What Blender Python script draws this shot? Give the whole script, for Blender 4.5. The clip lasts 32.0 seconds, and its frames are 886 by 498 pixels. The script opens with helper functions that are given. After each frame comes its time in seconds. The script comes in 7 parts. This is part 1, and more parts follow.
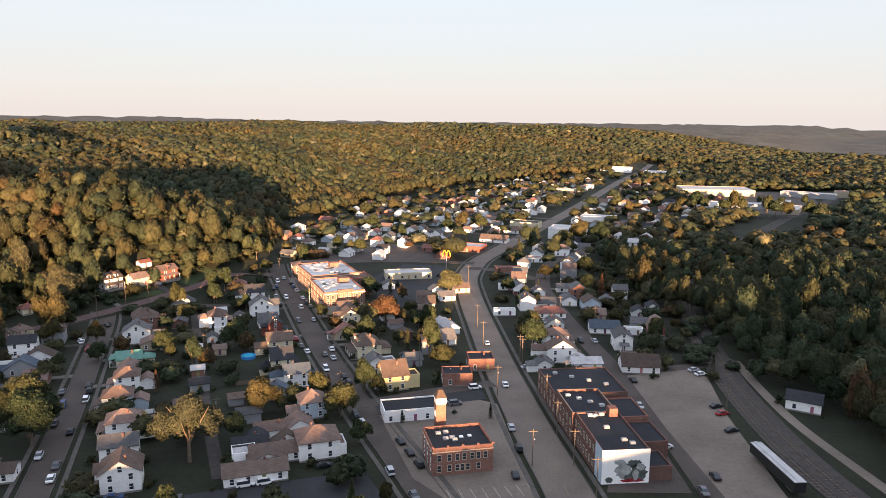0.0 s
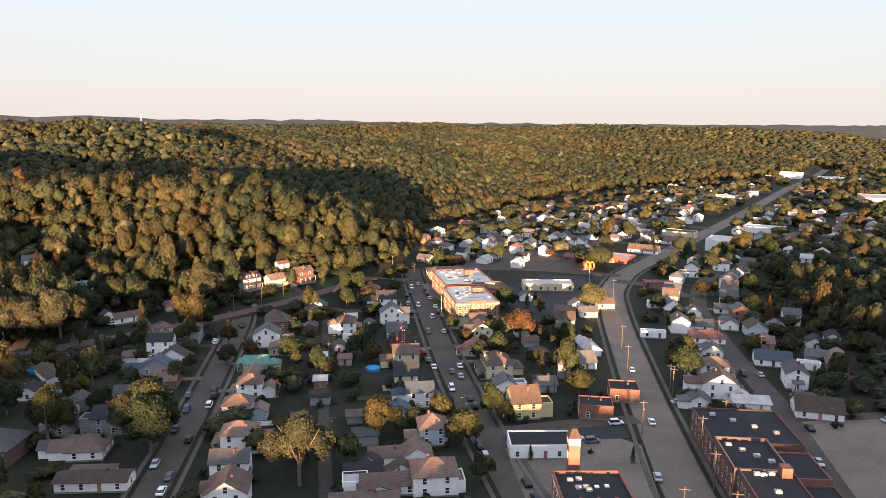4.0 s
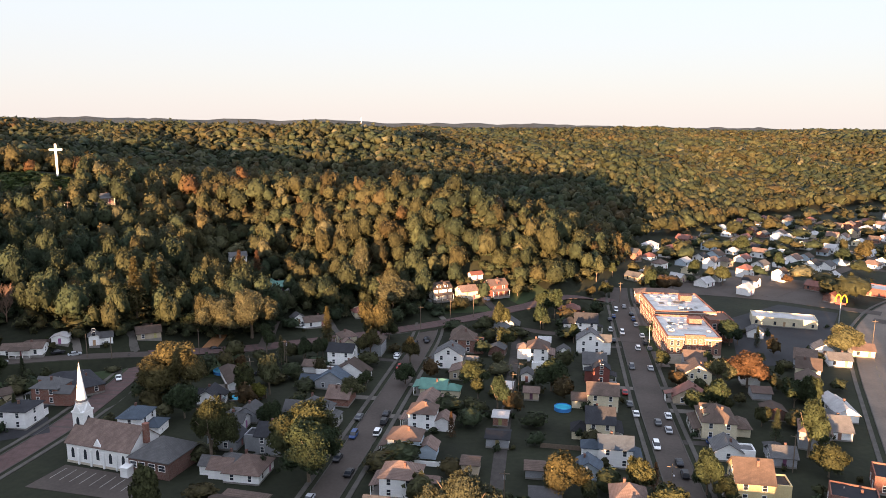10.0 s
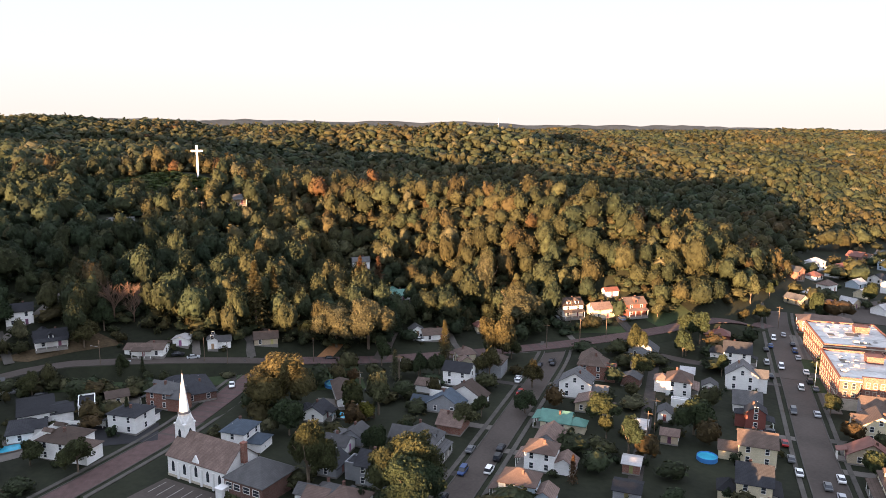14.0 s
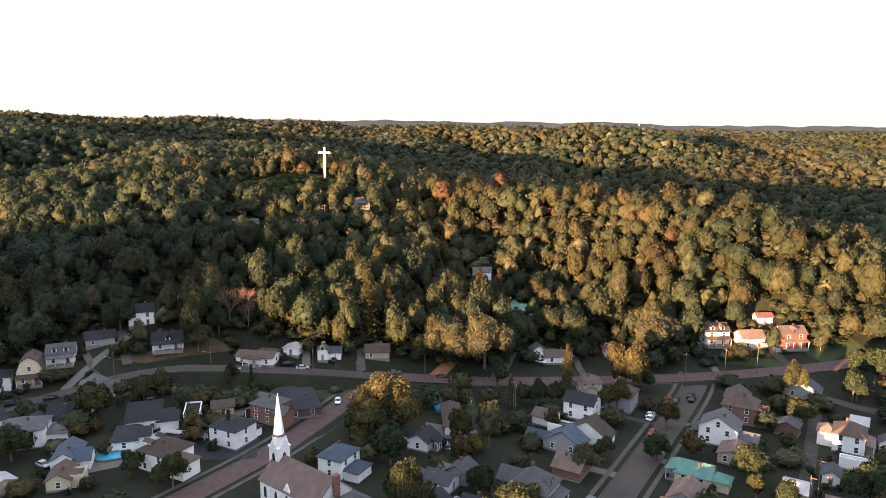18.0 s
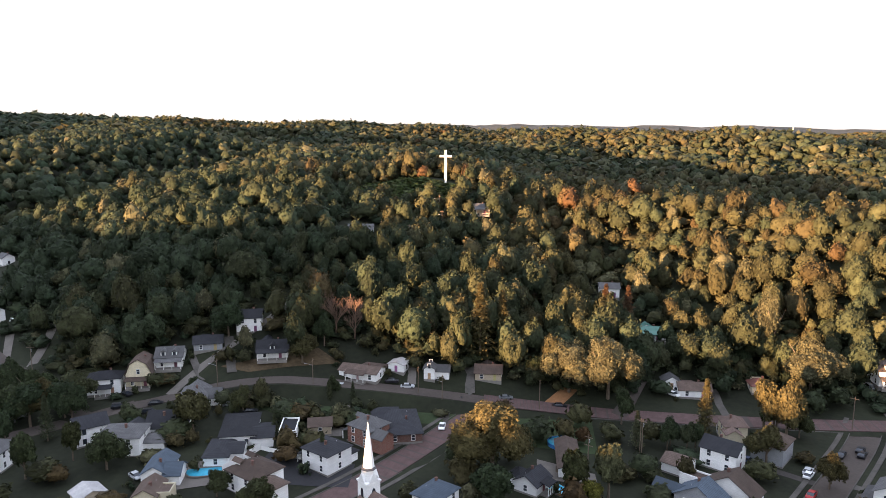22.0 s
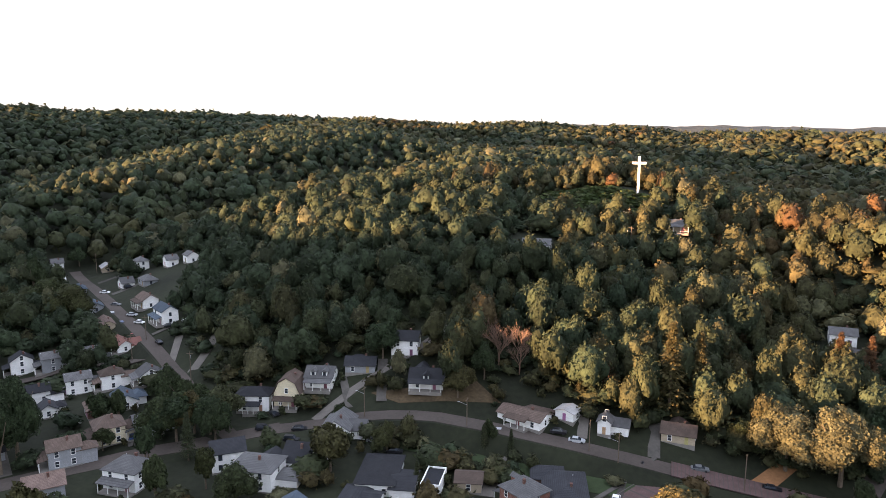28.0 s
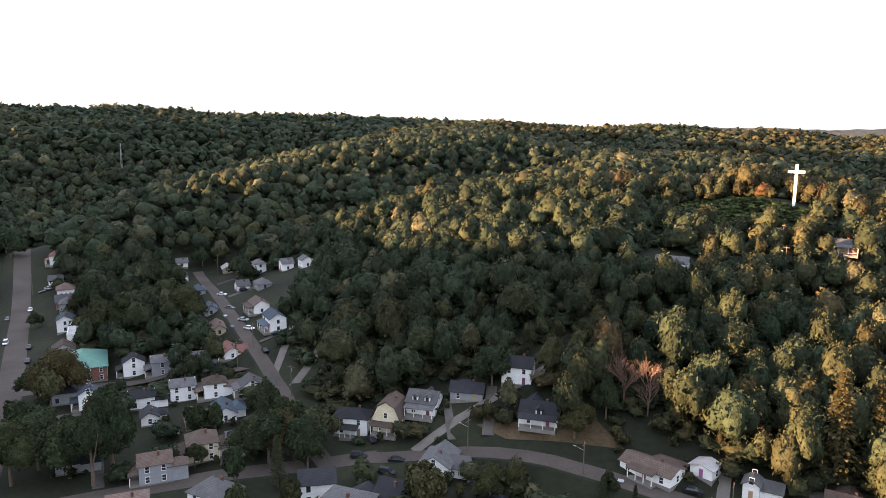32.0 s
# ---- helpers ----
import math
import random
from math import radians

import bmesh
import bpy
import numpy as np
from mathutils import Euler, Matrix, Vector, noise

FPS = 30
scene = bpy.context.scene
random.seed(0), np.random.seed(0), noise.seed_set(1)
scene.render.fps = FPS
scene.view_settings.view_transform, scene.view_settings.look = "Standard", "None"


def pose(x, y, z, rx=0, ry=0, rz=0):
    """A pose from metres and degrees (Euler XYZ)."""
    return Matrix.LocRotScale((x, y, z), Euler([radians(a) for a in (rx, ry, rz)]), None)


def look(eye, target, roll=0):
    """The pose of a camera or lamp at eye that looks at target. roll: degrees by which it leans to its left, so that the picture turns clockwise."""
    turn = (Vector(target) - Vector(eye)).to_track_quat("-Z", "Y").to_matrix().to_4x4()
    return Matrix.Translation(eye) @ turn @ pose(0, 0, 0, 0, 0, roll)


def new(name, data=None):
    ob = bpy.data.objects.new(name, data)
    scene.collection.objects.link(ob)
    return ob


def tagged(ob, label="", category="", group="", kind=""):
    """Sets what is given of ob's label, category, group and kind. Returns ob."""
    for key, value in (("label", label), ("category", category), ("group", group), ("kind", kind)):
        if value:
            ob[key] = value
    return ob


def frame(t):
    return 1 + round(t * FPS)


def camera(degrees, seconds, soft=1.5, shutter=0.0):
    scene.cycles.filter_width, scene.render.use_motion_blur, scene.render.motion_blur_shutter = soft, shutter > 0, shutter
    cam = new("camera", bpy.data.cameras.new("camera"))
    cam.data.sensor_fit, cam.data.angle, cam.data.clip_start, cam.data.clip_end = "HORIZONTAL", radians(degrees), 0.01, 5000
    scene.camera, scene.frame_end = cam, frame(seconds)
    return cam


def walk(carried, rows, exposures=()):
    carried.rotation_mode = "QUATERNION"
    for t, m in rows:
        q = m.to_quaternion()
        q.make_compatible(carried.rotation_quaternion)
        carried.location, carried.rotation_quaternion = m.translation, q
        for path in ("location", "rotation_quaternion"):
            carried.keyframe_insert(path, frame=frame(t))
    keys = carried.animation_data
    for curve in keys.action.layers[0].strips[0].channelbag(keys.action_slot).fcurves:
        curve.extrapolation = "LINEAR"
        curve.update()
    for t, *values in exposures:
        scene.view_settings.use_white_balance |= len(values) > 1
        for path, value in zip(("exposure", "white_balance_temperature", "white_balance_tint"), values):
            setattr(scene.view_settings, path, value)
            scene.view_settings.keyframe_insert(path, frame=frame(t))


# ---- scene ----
cam = camera(63.40, 32.0, 0.85)
PATH = [
    (0, look((0.01, 0.01, 90.38), (0.05, 98.38, 72.40), 0.54)),
    (1, look((0.65, 6.07, 89.98), (-4.35, 104.32, 72.06), 0.49)),
    (2, look((1.28, 12.04, 89.61), (-8.77, 109.92, 71.75), 0.38)),
    (3, look((1.50, 17.50, 89.74), (-13.54, 114.73, 71.85), 0.32)),
    (4, look((1.46, 22.90, 89.59), (-18.50, 119.26, 71.77), 0.27)),
    (6.5, look((0.08, 36.80, 89.22), (-31.62, 129.97, 71.49), 0.22)),
    (7, look((-0.46, 39.59, 89.11), (-34.33, 132.00, 71.42), 0.24)),
    (8, look((-1.87, 45.13, 88.74), (-40.28, 135.78, 71.19), 0.25)),
    (9, look((-3.60, 50.65, 88.51), (-46.35, 139.33, 70.99), 0.36)),
    (10, look((-5.21, 56.11, 88.31), (-52.26, 142.62, 70.89), 0.35)),
    (11, look((-6.91, 61.42, 88.40), (-58.00, 145.60, 71.00), 0.34)),
    (12, look((-8.94, 66.91, 88.44), (-64.15, 148.46, 71.03), 0.30)),
    (13, look((-11.31, 71.96, 88.27), (-70.38, 150.77, 70.95), 0.31)),
    (14, look((-13.75, 77.12, 88.24), (-76.53, 153.01, 70.98), 0.29)),
    (16.5, look((-20.86, 89.07, 88.56), (-92.17, 157.00, 71.25), 0.19)),
    (17, look((-22.65, 91.39, 88.57), (-95.54, 157.64, 71.29), 0.22)),
    (18, look((-25.72, 95.90, 88.87), (-101.62, 158.68, 71.59), 0.27)),
    (19, look((-28.95, 99.90, 88.73), (-107.57, 159.25, 71.55), 0.21)),
    (20, look((-32.97, 103.87, 88.23), (-114.22, 159.62, 71.22), 0.20)),
    (21, look((-36.94, 108.19, 87.90), (-120.72, 160.13, 71.02), 0.17)),
    (22, look((-41.12, 112.35, 87.71), (-127.24, 160.32, 70.95), 0.14)),
    (23, look((-45.44, 115.98, 87.80), (-133.63, 160.06, 71.09), 0.11)),
    (24, look((-50.27, 118.84, 88.00), (-140.25, 159.14, 71.29), 0.20)),
    (25, look((-55.25, 121.72, 88.52), (-146.90, 158.03, 71.68), 0.24)),
    (27.5, look((-67.83, 128.77, 88.96), (-162.90, 154.75, 72.07), 0.34)),
    (28, look((-70.59, 130.08, 88.74), (-166.25, 153.88, 71.93), 0.38)),
    (29, look((-76.10, 132.31, 88.47), (-172.76, 151.82, 71.81), 0.42)),
    (30, look((-81.51, 134.17, 88.50), (-178.94, 149.43, 71.90), 0.47)),
    (31, look((-86.83, 135.71, 88.89), (-184.83, 146.64, 72.23), 0.51)),
    (32, look((-92.28, 137.39, 88.77), (-190.68, 143.85, 72.21), 0.51)),
]
walk(cam, PATH, [(0, 1.7), (6, 1.74), (14, 1.95), (20, 2.14), (32, 2.31)])

# ---- light ----
SUN_AZ, SUN_EL = 173.0, 3.2          # degrees clockwise from +y, and above the horizon
world = bpy.data.worlds.new("world")
scene.world = world
world.use_nodes = True
wn = world.node_tree
sky = wn.nodes.new("ShaderNodeTexSky")
sky.sky_type = "NISHITA"
sky.sun_disc = False
sky.sun_elevation, sky.sun_rotation = radians(SUN_EL), radians(SUN_AZ)
sky.altitude, sky.air_density, sky.dust_density, sky.ozone_density = 200, 1.0, 0.6, 3.0
# thin evening haze: pale rose at the horizon, pale blue above, over the clear sky
coord, parts_xyz = wn.nodes.new("ShaderNodeTexCoord"), wn.nodes.new("ShaderNodeSeparateXYZ")
ramp, veil = wn.nodes.new("ShaderNodeValToRGB"), wn.nodes.new("ShaderNodeMixRGB")
wn.links.new(coord.outputs["Generated"], parts_xyz.inputs[0])
wn.links.new(parts_xyz.outputs[2], ramp.inputs[0])
ramp.color_ramp.elements[0].position, ramp.color_ramp.elements[0].color = 0.0, (1.76, 1.6, 1.55, 1)
ramp.color_ramp.elements[1].position, ramp.color_ramp.elements[1].color = 1.0, (2.2, 2.38, 3.0, 1)
mid = ramp.color_ramp.elements.new(0.2)
mid.color = (1.66, 1.78, 1.9, 1)
high = ramp.color_ramp.elements.new(0.5)
high.color = (2.22, 2.38, 2.8, 1)
veil.inputs[0].default_value = 0.9
wn.links.new(sky.outputs[0], veil.inputs[1])
wn.links.new(ramp.outputs[0], veil.inputs[2])
wn.links.new(veil.outputs[0], wn.nodes["Background"].inputs[0])
wn.nodes["Background"].inputs[1].default_value = 0.16
sun_way = Vector((math.sin(radians(SUN_AZ)) * math.cos(radians(SUN_EL)), math.cos(radians(SUN_AZ)) * math.cos(radians(SUN_EL)), math.sin(radians(SUN_EL))))
sun = new("sun", bpy.data.lights.new("sun", "SUN"))
sun.data.energy, sun.data.angle, sun.data.color = 9.2, radians(0.6), (1.0, 0.57, 0.3)
sun.rotation_mode = "QUATERNION"
sun.rotation_quaternion = sun_way.to_track_quat("Z", "Y")


# ---- materials ----
def paint(name, colour, rough=0.8, vary=0.25, scale=0.6, bump=0.0, metal=0.0, fine=6.0, random_value=0.0, hue=0.0, streak=None):
    """A surface with noise at two scales, and, where asked, a tint that differs from piece to piece."""
    m = bpy.data.materials.new(name)
    m.use_nodes = True
    n, l = m.node_tree.nodes, m.node_tree.links
    b = n["Principled BSDF"]
    b.inputs["Roughness"].default_value, b.inputs["Metallic"].default_value = rough, metal
    b.inputs["Specular IOR Level"].default_value = 0.25
    tc = n.new("ShaderNodeTexCoord")
    vec = tc.outputs["Object"]
    if streak:
        mp = n.new("ShaderNodeMapping")
        mp.inputs["Scale"].default_value = streak
        l.new(vec, mp.inputs[0])
        vec = mp.outputs[0]
    noises = []
    for s, det in ((scale, 4), (fine, 3)):
        t = n.new("ShaderNodeTexNoise")
        t.inputs["Scale"].default_value, t.inputs["Detail"].default_value = s, det
        l.new(vec, t.inputs["Vector"])
        noises.append(t)
    mix = n.new("ShaderNodeMath")
    mix.operation = "MULTIPLY_ADD"
    l.new(noises[0].outputs[0], mix.inputs[0])
    mix.inputs[1].default_value = 0.65
    half = n.new("ShaderNodeMath")
    half.operation = "MULTIPLY"
    half.inputs[1].default_value = 0.35
    l.new(noises[1].outputs[0], half.inputs[0])
    l.new(half.outputs[0], mix.inputs[2])
    span = n.new("ShaderNodeMapRange")
    span.inputs[1].default_value, span.inputs[2].default_value = 0.3, 0.7
    span.inputs[3].default_value, span.inputs[4].default_value = 1 - vary, 1 + vary
    l.new(mix.outputs[0], span.inputs[0])
    hsv = n.new("ShaderNodeHueSaturation")
    hsv.inputs["Color"].default_value = (*colour, 1)
    value = span.outputs[0]
    if random_value or hue:
        info = n.new("ShaderNodeObjectInfo")
        r = n.new("ShaderNodeMapRange")
        r.inputs[3].default_value, r.inputs[4].default_value = 1 - random_value, 1 + random_value
        l.new(info.outputs["Random"], r.inputs[0])
        mul = n.new("ShaderNodeMath")
        mul.operation = "MULTIPLY"
        l.new(value, mul.inputs[0])
        l.new(r.outputs[0], mul.inputs[1])
        value = mul.outputs[0]
        if hue:
            k = n.new("ShaderNodeMath")
            k.operation = "MULTIPLY"
            k.inputs[1].default_value = 7.31
            f = n.new("ShaderNodeMath")
            f.operation = "FRACT"
            h = n.new("ShaderNodeMapRange")
            h.inputs[3].default_value, h.inputs[4].default_value = 0.5 - hue, 0.5 + hue * 0.5
            l.new(info.outputs["Random"], k.inputs[0])
            l.new(k.outputs[0], f.inputs[0])
            l.new(f.outputs[0], h.inputs[0])
            l.new(h.outputs[0], hsv.inputs["Hue"])
    l.new(value, hsv.inputs["Value"])
    l.new(hsv.outputs[0], b.inputs["Base Color"])
    if bump:
        bp = n.new("ShaderNodeBump")
        bp.inputs["Strength"].default_value, bp.inputs["Distance"].default_value = 0.6, bump
        l.new(noises[1].outputs[0], bp.inputs["Height"])
        l.new(bp.outputs[0], b.inputs["Normal"])
    return m


def coursed(name, colour, mortar, row, length, rough=0.85, vary=0.3, bump=0.02, piece=0.0):
    """Brick courses, clapboards or shingle rows at their true size."""
    m = paint(name, colour, rough, vary, 0.5, 0.0, random_value=piece)
    n, l = m.node_tree.nodes, m.node_tree.links
    b = n["Principled BSDF"]
    hsv = [x for x in n if x.bl_idname == "ShaderNodeHueSaturation"][0]
    tc = [x for x in n if x.bl_idname == "ShaderNodeTexCoord"][0]
    sep, com, add = n.new("ShaderNodeSeparateXYZ"), n.new("ShaderNodeCombineXYZ"), n.new("ShaderNodeMath")
    l.new(tc.outputs["Object"], sep.inputs[0])
    l.new(sep.outputs[0], add.inputs[0])
    l.new(sep.outputs[1], add.inputs[1])
    l.new(add.outputs[0], com.inputs[0])
    l.new(sep.outputs[2], com.inputs[1])
    br = n.new("ShaderNodeTexBrick")
    br.inputs["Scale"].default_value = 1.0
    br.inputs["Mortar Size"].default_value = row * 0.09
    br.inputs["Brick Width"].default_value, br.inputs["Row Height"].default_value = length, row
    br.inputs["Mortar"].default_value = (*mortar, 1)
    l.new(com.outputs[0], br.inputs["Vector"])
    dark = n.new("ShaderNodeHueSaturation")
    dark.inputs["Value"].default_value = 0.9
    l.new(hsv.outputs[0], dark.inputs["Color"])
    l.new(hsv.outputs[0], br.inputs["Color1"])
    l.new(dark.outputs[0], br.inputs["Color2"])
    l.new(br.outputs["Color"], b.inputs["Base Color"])
    bp = n.new("ShaderNodeBump")
    bp.inputs["Distance"].default_value = bump
    bp.invert = True
    l.new(br.outputs["Fac"], bp.inputs["Height"])
    l.new(bp.outputs[0], b.inputs["Normal"])
    return m


LEAF_TONES = ((0.0, (0.14, 0.08, 0.038)), (0.1, (0.118, 0.088, 0.04)), (0.36, (0.098, 0.093, 0.042)), (0.62, (0.074, 0.089, 0.044)), (0.84, (0.054, 0.08, 0.045)), (0.94, (0.145, 0.145, 0.075)), (1.0, (0.19, 0.18, 0.1)))


def leafage(name, tones, by_object=False, through_light=0.2, gain=1.0):
    """Leaves: a tone for each tree from rust over olive to pale sage, with finer mottling on its clumps."""
    m = bpy.data.materials.new(name)
    m.use_nodes = True
    n, l = m.node_tree.nodes, m.node_tree.links
    b = n["Principled BSDF"]
    b.inputs["Roughness"].default_value = 0.75
    b.inputs["Specular IOR Level"].default_value = 0.12
    if by_object:
        src = n.new("ShaderNodeObjectInfo").outputs["Random"]
    else:
        at = n.new("ShaderNodeAttribute")
        at.attribute_name = "tint"
        src = at.outputs["Fac"]
    tone = n.new("ShaderNodeValToRGB")
    while len(tone.color_ramp.elements) < len(tones):
        tone.color_ramp.elements.new(0.5)
    for e, (p, c) in zip(tone.color_ramp.elements, tones):
        e.position = p
    for e, (p, c) in zip(tone.color_ramp.elements, tones):
        e.color = (c[0] * gain, c[1] * gain, c[2] * gain, 1)
    l.new(src, tone.inputs[0])
    tc, spots = n.new("ShaderNodeTexCoord"), n.new("ShaderNodeTexNoise")
    spots.inputs["Scale"].default_value, spots.inputs["Detail"].default_value = 0.55, 3
    l.new(tc.outputs["Object"], spots.inputs["Vector"])
    v = n.new("ShaderNodeMapRange")
    v.inputs[1].default_value, v.inputs[2].default_value = 0.3, 0.7
    v.inputs[3].default_value, v.inputs[4].default_value = 0.62, 1.38
    l.new(spots.outputs[0], v.inputs[0])
    geo = n.new("ShaderNodeNewGeometry")
    g = n.new("ShaderNodeMapRange")
    g.inputs[3].default_value, g.inputs[4].default_value = 0.6, 1.4
    l.new(geo.outputs["Random Per Island"], g.inputs[0])
    mul, hsv = n.new("ShaderNodeMath"), n.new("ShaderNodeHueSaturation")
    mul.operation = "MULTIPLY"
    l.new(v.outputs[0], mul.inputs[0])
    l.new(g.outputs[0], mul.inputs[1])
    l.new(mul.outputs[0], hsv.inputs["Value"])
    l.new(tone.outputs[0], hsv.inputs["Color"])
    l.new(hsv.outputs[0], b.inputs["Base Color"])
    bp = n.new("ShaderNodeBump")
    bp.inputs["Strength"].default_value, bp.inputs["Distance"].default_value = 0.8, 0.9
    sprays = n.new("ShaderNodeTexNoise")
    sprays.inputs["Scale"].default_value, sprays.inputs["Detail"].default_value, sprays.inputs["Roughness"].default_value = 1.1, 3, 0.65
    l.new(tc.outputs["Object"], sprays.inputs["Vector"])
    l.new(sprays.outputs[0], bp.inputs["Height"])
    l.new(bp.outputs[0], b.inputs["Normal"])
    tr = n.new("ShaderNodeBsdfTranslucent")
    l.new(hsv.outputs[0], tr.inputs["Color"])
    mx = n.new("ShaderNodeMixShader")
    mx.inputs[0].default_value = through_light
    l.new(b.outputs[0], mx.inputs[1])
    l.new(tr.outputs[0], mx.inputs[2])
    l.new(mx.outputs[0], n["Material Output"].inputs["Surface"])
    return m


def glassy(name, colour):
    m = paint(name, colour, 0.12, 0.3, 0.4)
    m.node_tree.nodes["Principled BSDF"].inputs["Specular IOR Level"].default_value = 0.6
    return m


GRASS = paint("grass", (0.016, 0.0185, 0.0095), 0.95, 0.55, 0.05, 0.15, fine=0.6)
LAWN = paint("mown lawn", (0.03, 0.044, 0.018), 0.95, 0.3, 0.05, 0.1, fine=0.9)
ROAD_GREY = paint("pale worn asphalt", (0.138, 0.114, 0.096), 0.9, 0.25, 0.08, 0.02, fine=1.2)
ASPHALT = paint("worn asphalt", (0.067, 0.055, 0.048), 0.9, 0.3, 0.08, 0.02, fine=1.2)
DARK_ASPHALT = paint("dark asphalt", (0.03, 0.03, 0.033), 0.9, 0.25, 0.1, 0.02, fine=1.2)
BRICK_ROAD = coursed("red brick paving", (0.105, 0.066, 0.062), (0.075, 0.06, 0.055), 0.11, 0.22, 0.9, 0.3)
CONCRETE = paint("concrete", (0.125, 0.112, 0.1), 0.9, 0.2, 0.3, 0.01, fine=2.0)
PAVEMENT = paint("worn pavement", (0.08, 0.073, 0.065), 0.92, 0.3, 0.3, 0.01, fine=1.5)
WORN_LOT = paint("worn pale lot", (0.145, 0.12, 0.099), 0.92, 0.3, 0.06, 0.02, fine=0.8)
DRY_BANK = paint("dry grassy bank", (0.07, 0.05, 0.028), 0.95, 0.5, 0.15, 0.1, fine=1.2)
DIRT = paint("bare clay", (0.26, 0.13, 0.06), 0.95, 0.3, 0.15, 0.08, fine=1.5)
GRAVEL = paint("ballast", (0.05, 0.044, 0.04), 0.95, 0.35, 0.5, 0.05, fine=5.0)
LINE_PAINT = paint("road paint", (0.3, 0.29, 0.26), 0.8, 0.35, 1.0)
YELLOW_PAINT = paint("yellow road paint", (0.17, 0.135, 0.08), 0.8, 0.35, 1.0)
TREE_LEAF = leafage("broad leaves", ((0.0, (0.068, 0.056, 0.024)), (0.15, (0.055, 0.057, 0.024)), (0.45, (0.042, 0.053, 0.024)), (0.75, (0.033, 0.047, 0.023)), (0.92, (0.028, 0.042, 0.022)), (1.0, (0.09, 0.09, 0.044))), True, 0.15, 0.87)
WOOD_LEAF = leafage("forest leaves", LEAF_TONES, False, 0.15, 0.46)
NEEDLE = leafage("needles", ((0.0, (0.035, 0.043, 0.022)), (0.45, (0.045, 0.05, 0.024)), (0.75, (0.08, 0.08, 0.045)), (0.85, (0.12, 0.06, 0.03)), (1.0, (0.14, 0.065, 0.03))), True, 0.1)
BARK = paint("bark", (0.13, 0.1, 0.075), 0.95, 0.3, 1.5, 0.05)
DEAD_WOOD = paint("dry twigs", (0.14, 0.092, 0.068), 0.95, 0.25, 1.5)
WHITE = coursed("white clapboard", (0.87, 0.86, 0.85), (0.68, 0.68, 0.68), 0.13, 3.6, 0.7, 0.1, 0.012, 0.1)
CREAM = coursed("cream clapboard", (0.66, 0.58, 0.42), (0.42, 0.38, 0.28), 0.13, 3.6, 0.7, 0.12, 0.012, 0.1)
YELLOW = coursed("yellow clapboard", (0.62, 0.51, 0.29), (0.45, 0.34, 0.14), 0.13, 3.6, 0.7, 0.1, 0.012)
BLUE = coursed("pale blue clapboard", (0.42, 0.5, 0.58), (0.3, 0.36, 0.4), 0.13, 3.6, 0.7, 0.12, 0.012, 0.1)
GREY = coursed("grey clapboard", (0.3, 0.31, 0.33), (0.2, 0.2, 0.22), 0.13, 3.6, 0.75, 0.12, 0.012, 0.1)
TAN = coursed("tan clapboard", (0.46, 0.38, 0.28), (0.3, 0.25, 0.19), 0.13, 3.6, 0.75, 0.12, 0.012, 0.1)
REDWALL = coursed("dark red clapboard", (0.2, 0.07, 0.058), (0.14, 0.04, 0.035), 0.13, 3.6, 0.75, 0.15, 0.012)
BRICK = coursed("red brick", (0.2, 0.082, 0.06), (0.27, 0.22, 0.19), 0.075, 0.22, 0.88, 0.3, 0.01)
DARK_BRICK = coursed("brown brick", (0.13, 0.062, 0.05), (0.18, 0.15, 0.13), 0.075, 0.22, 0.88, 0.3, 0.01)
TRIM = paint("white trim", (0.85, 0.84, 0.82), 0.6, 0.06, 1.0)
STONE = paint("pale stone", (0.5, 0.44, 0.36), 0.85, 0.2, 0.8, 0.02)
FOUND = paint("block foundation", (0.2, 0.185, 0.17), 0.9, 0.25, 0.6)
PANE = glassy("window glass", (0.03, 0.035, 0.045))
SHINGLE_GREY = coursed("grey shingles", (0.1, 0.098, 0.1), (0.065, 0.065, 0.067), 0.2, 0.4, 0.92, 0.3, 0.015, 0.38)
SHINGLE_BROWN = coursed("brown shingles", (0.1, 0.072, 0.06), (0.065, 0.05, 0.04), 0.2, 0.4, 0.92, 0.35, 0.015, 0.38)
SHINGLE_RUST = coursed("rusty shingles", (0.15, 0.108, 0.093), (0.11, 0.07, 0.056), 0.2, 0.4, 0.92, 0.35, 0.015, 0.38)
SHINGLE_DARK = coursed("charcoal shingles", (0.03, 0.031, 0.036), (0.02, 0.02, 0.024), 0.2, 0.4, 0.9, 0.3, 0.015, 0.38)
SHINGLE_BLUE = coursed("blue-grey shingles", (0.065, 0.085, 0.11), (0.05, 0.06, 0.08), 0.2, 0.4, 0.9, 0.25, 0.015, 0.38)
SHINGLE_GREEN = paint("green metal roof", (0.09, 0.2, 0.165), 0.5, 0.2, 0.6)
SHINGLE_RED = paint("red roof sheet", (0.15, 0.065, 0.052), 0.6, 0.3, 0.6)
METAL_ROOF = paint("weathered metal roof", (0.38, 0.37, 0.37), 0.55, 0.3, 0.25, fine=2.0)
TAR = paint("tar roof", (0.02, 0.021, 0.026), 0.9, 0.35, 0.12, 0.01, fine=1.5)
WHITE_ROOF = paint("patched white roof", (0.5, 0.49, 0.48), 0.95, 0.35, 0.14, fine=0.9)
RUST = paint("rusted sheet", (0.3, 0.15, 0.08), 0.8, 0.35, 0.3, fine=3.0)
RAIL_STEEL = paint("rusted rail steel", (0.1, 0.08, 0.07), 0.5, 0.2, 2.0)
STEEL = paint("galvanised steel", (0.4, 0.4, 0.42), 0.45, 0.15, 2.0, metal=0.6)
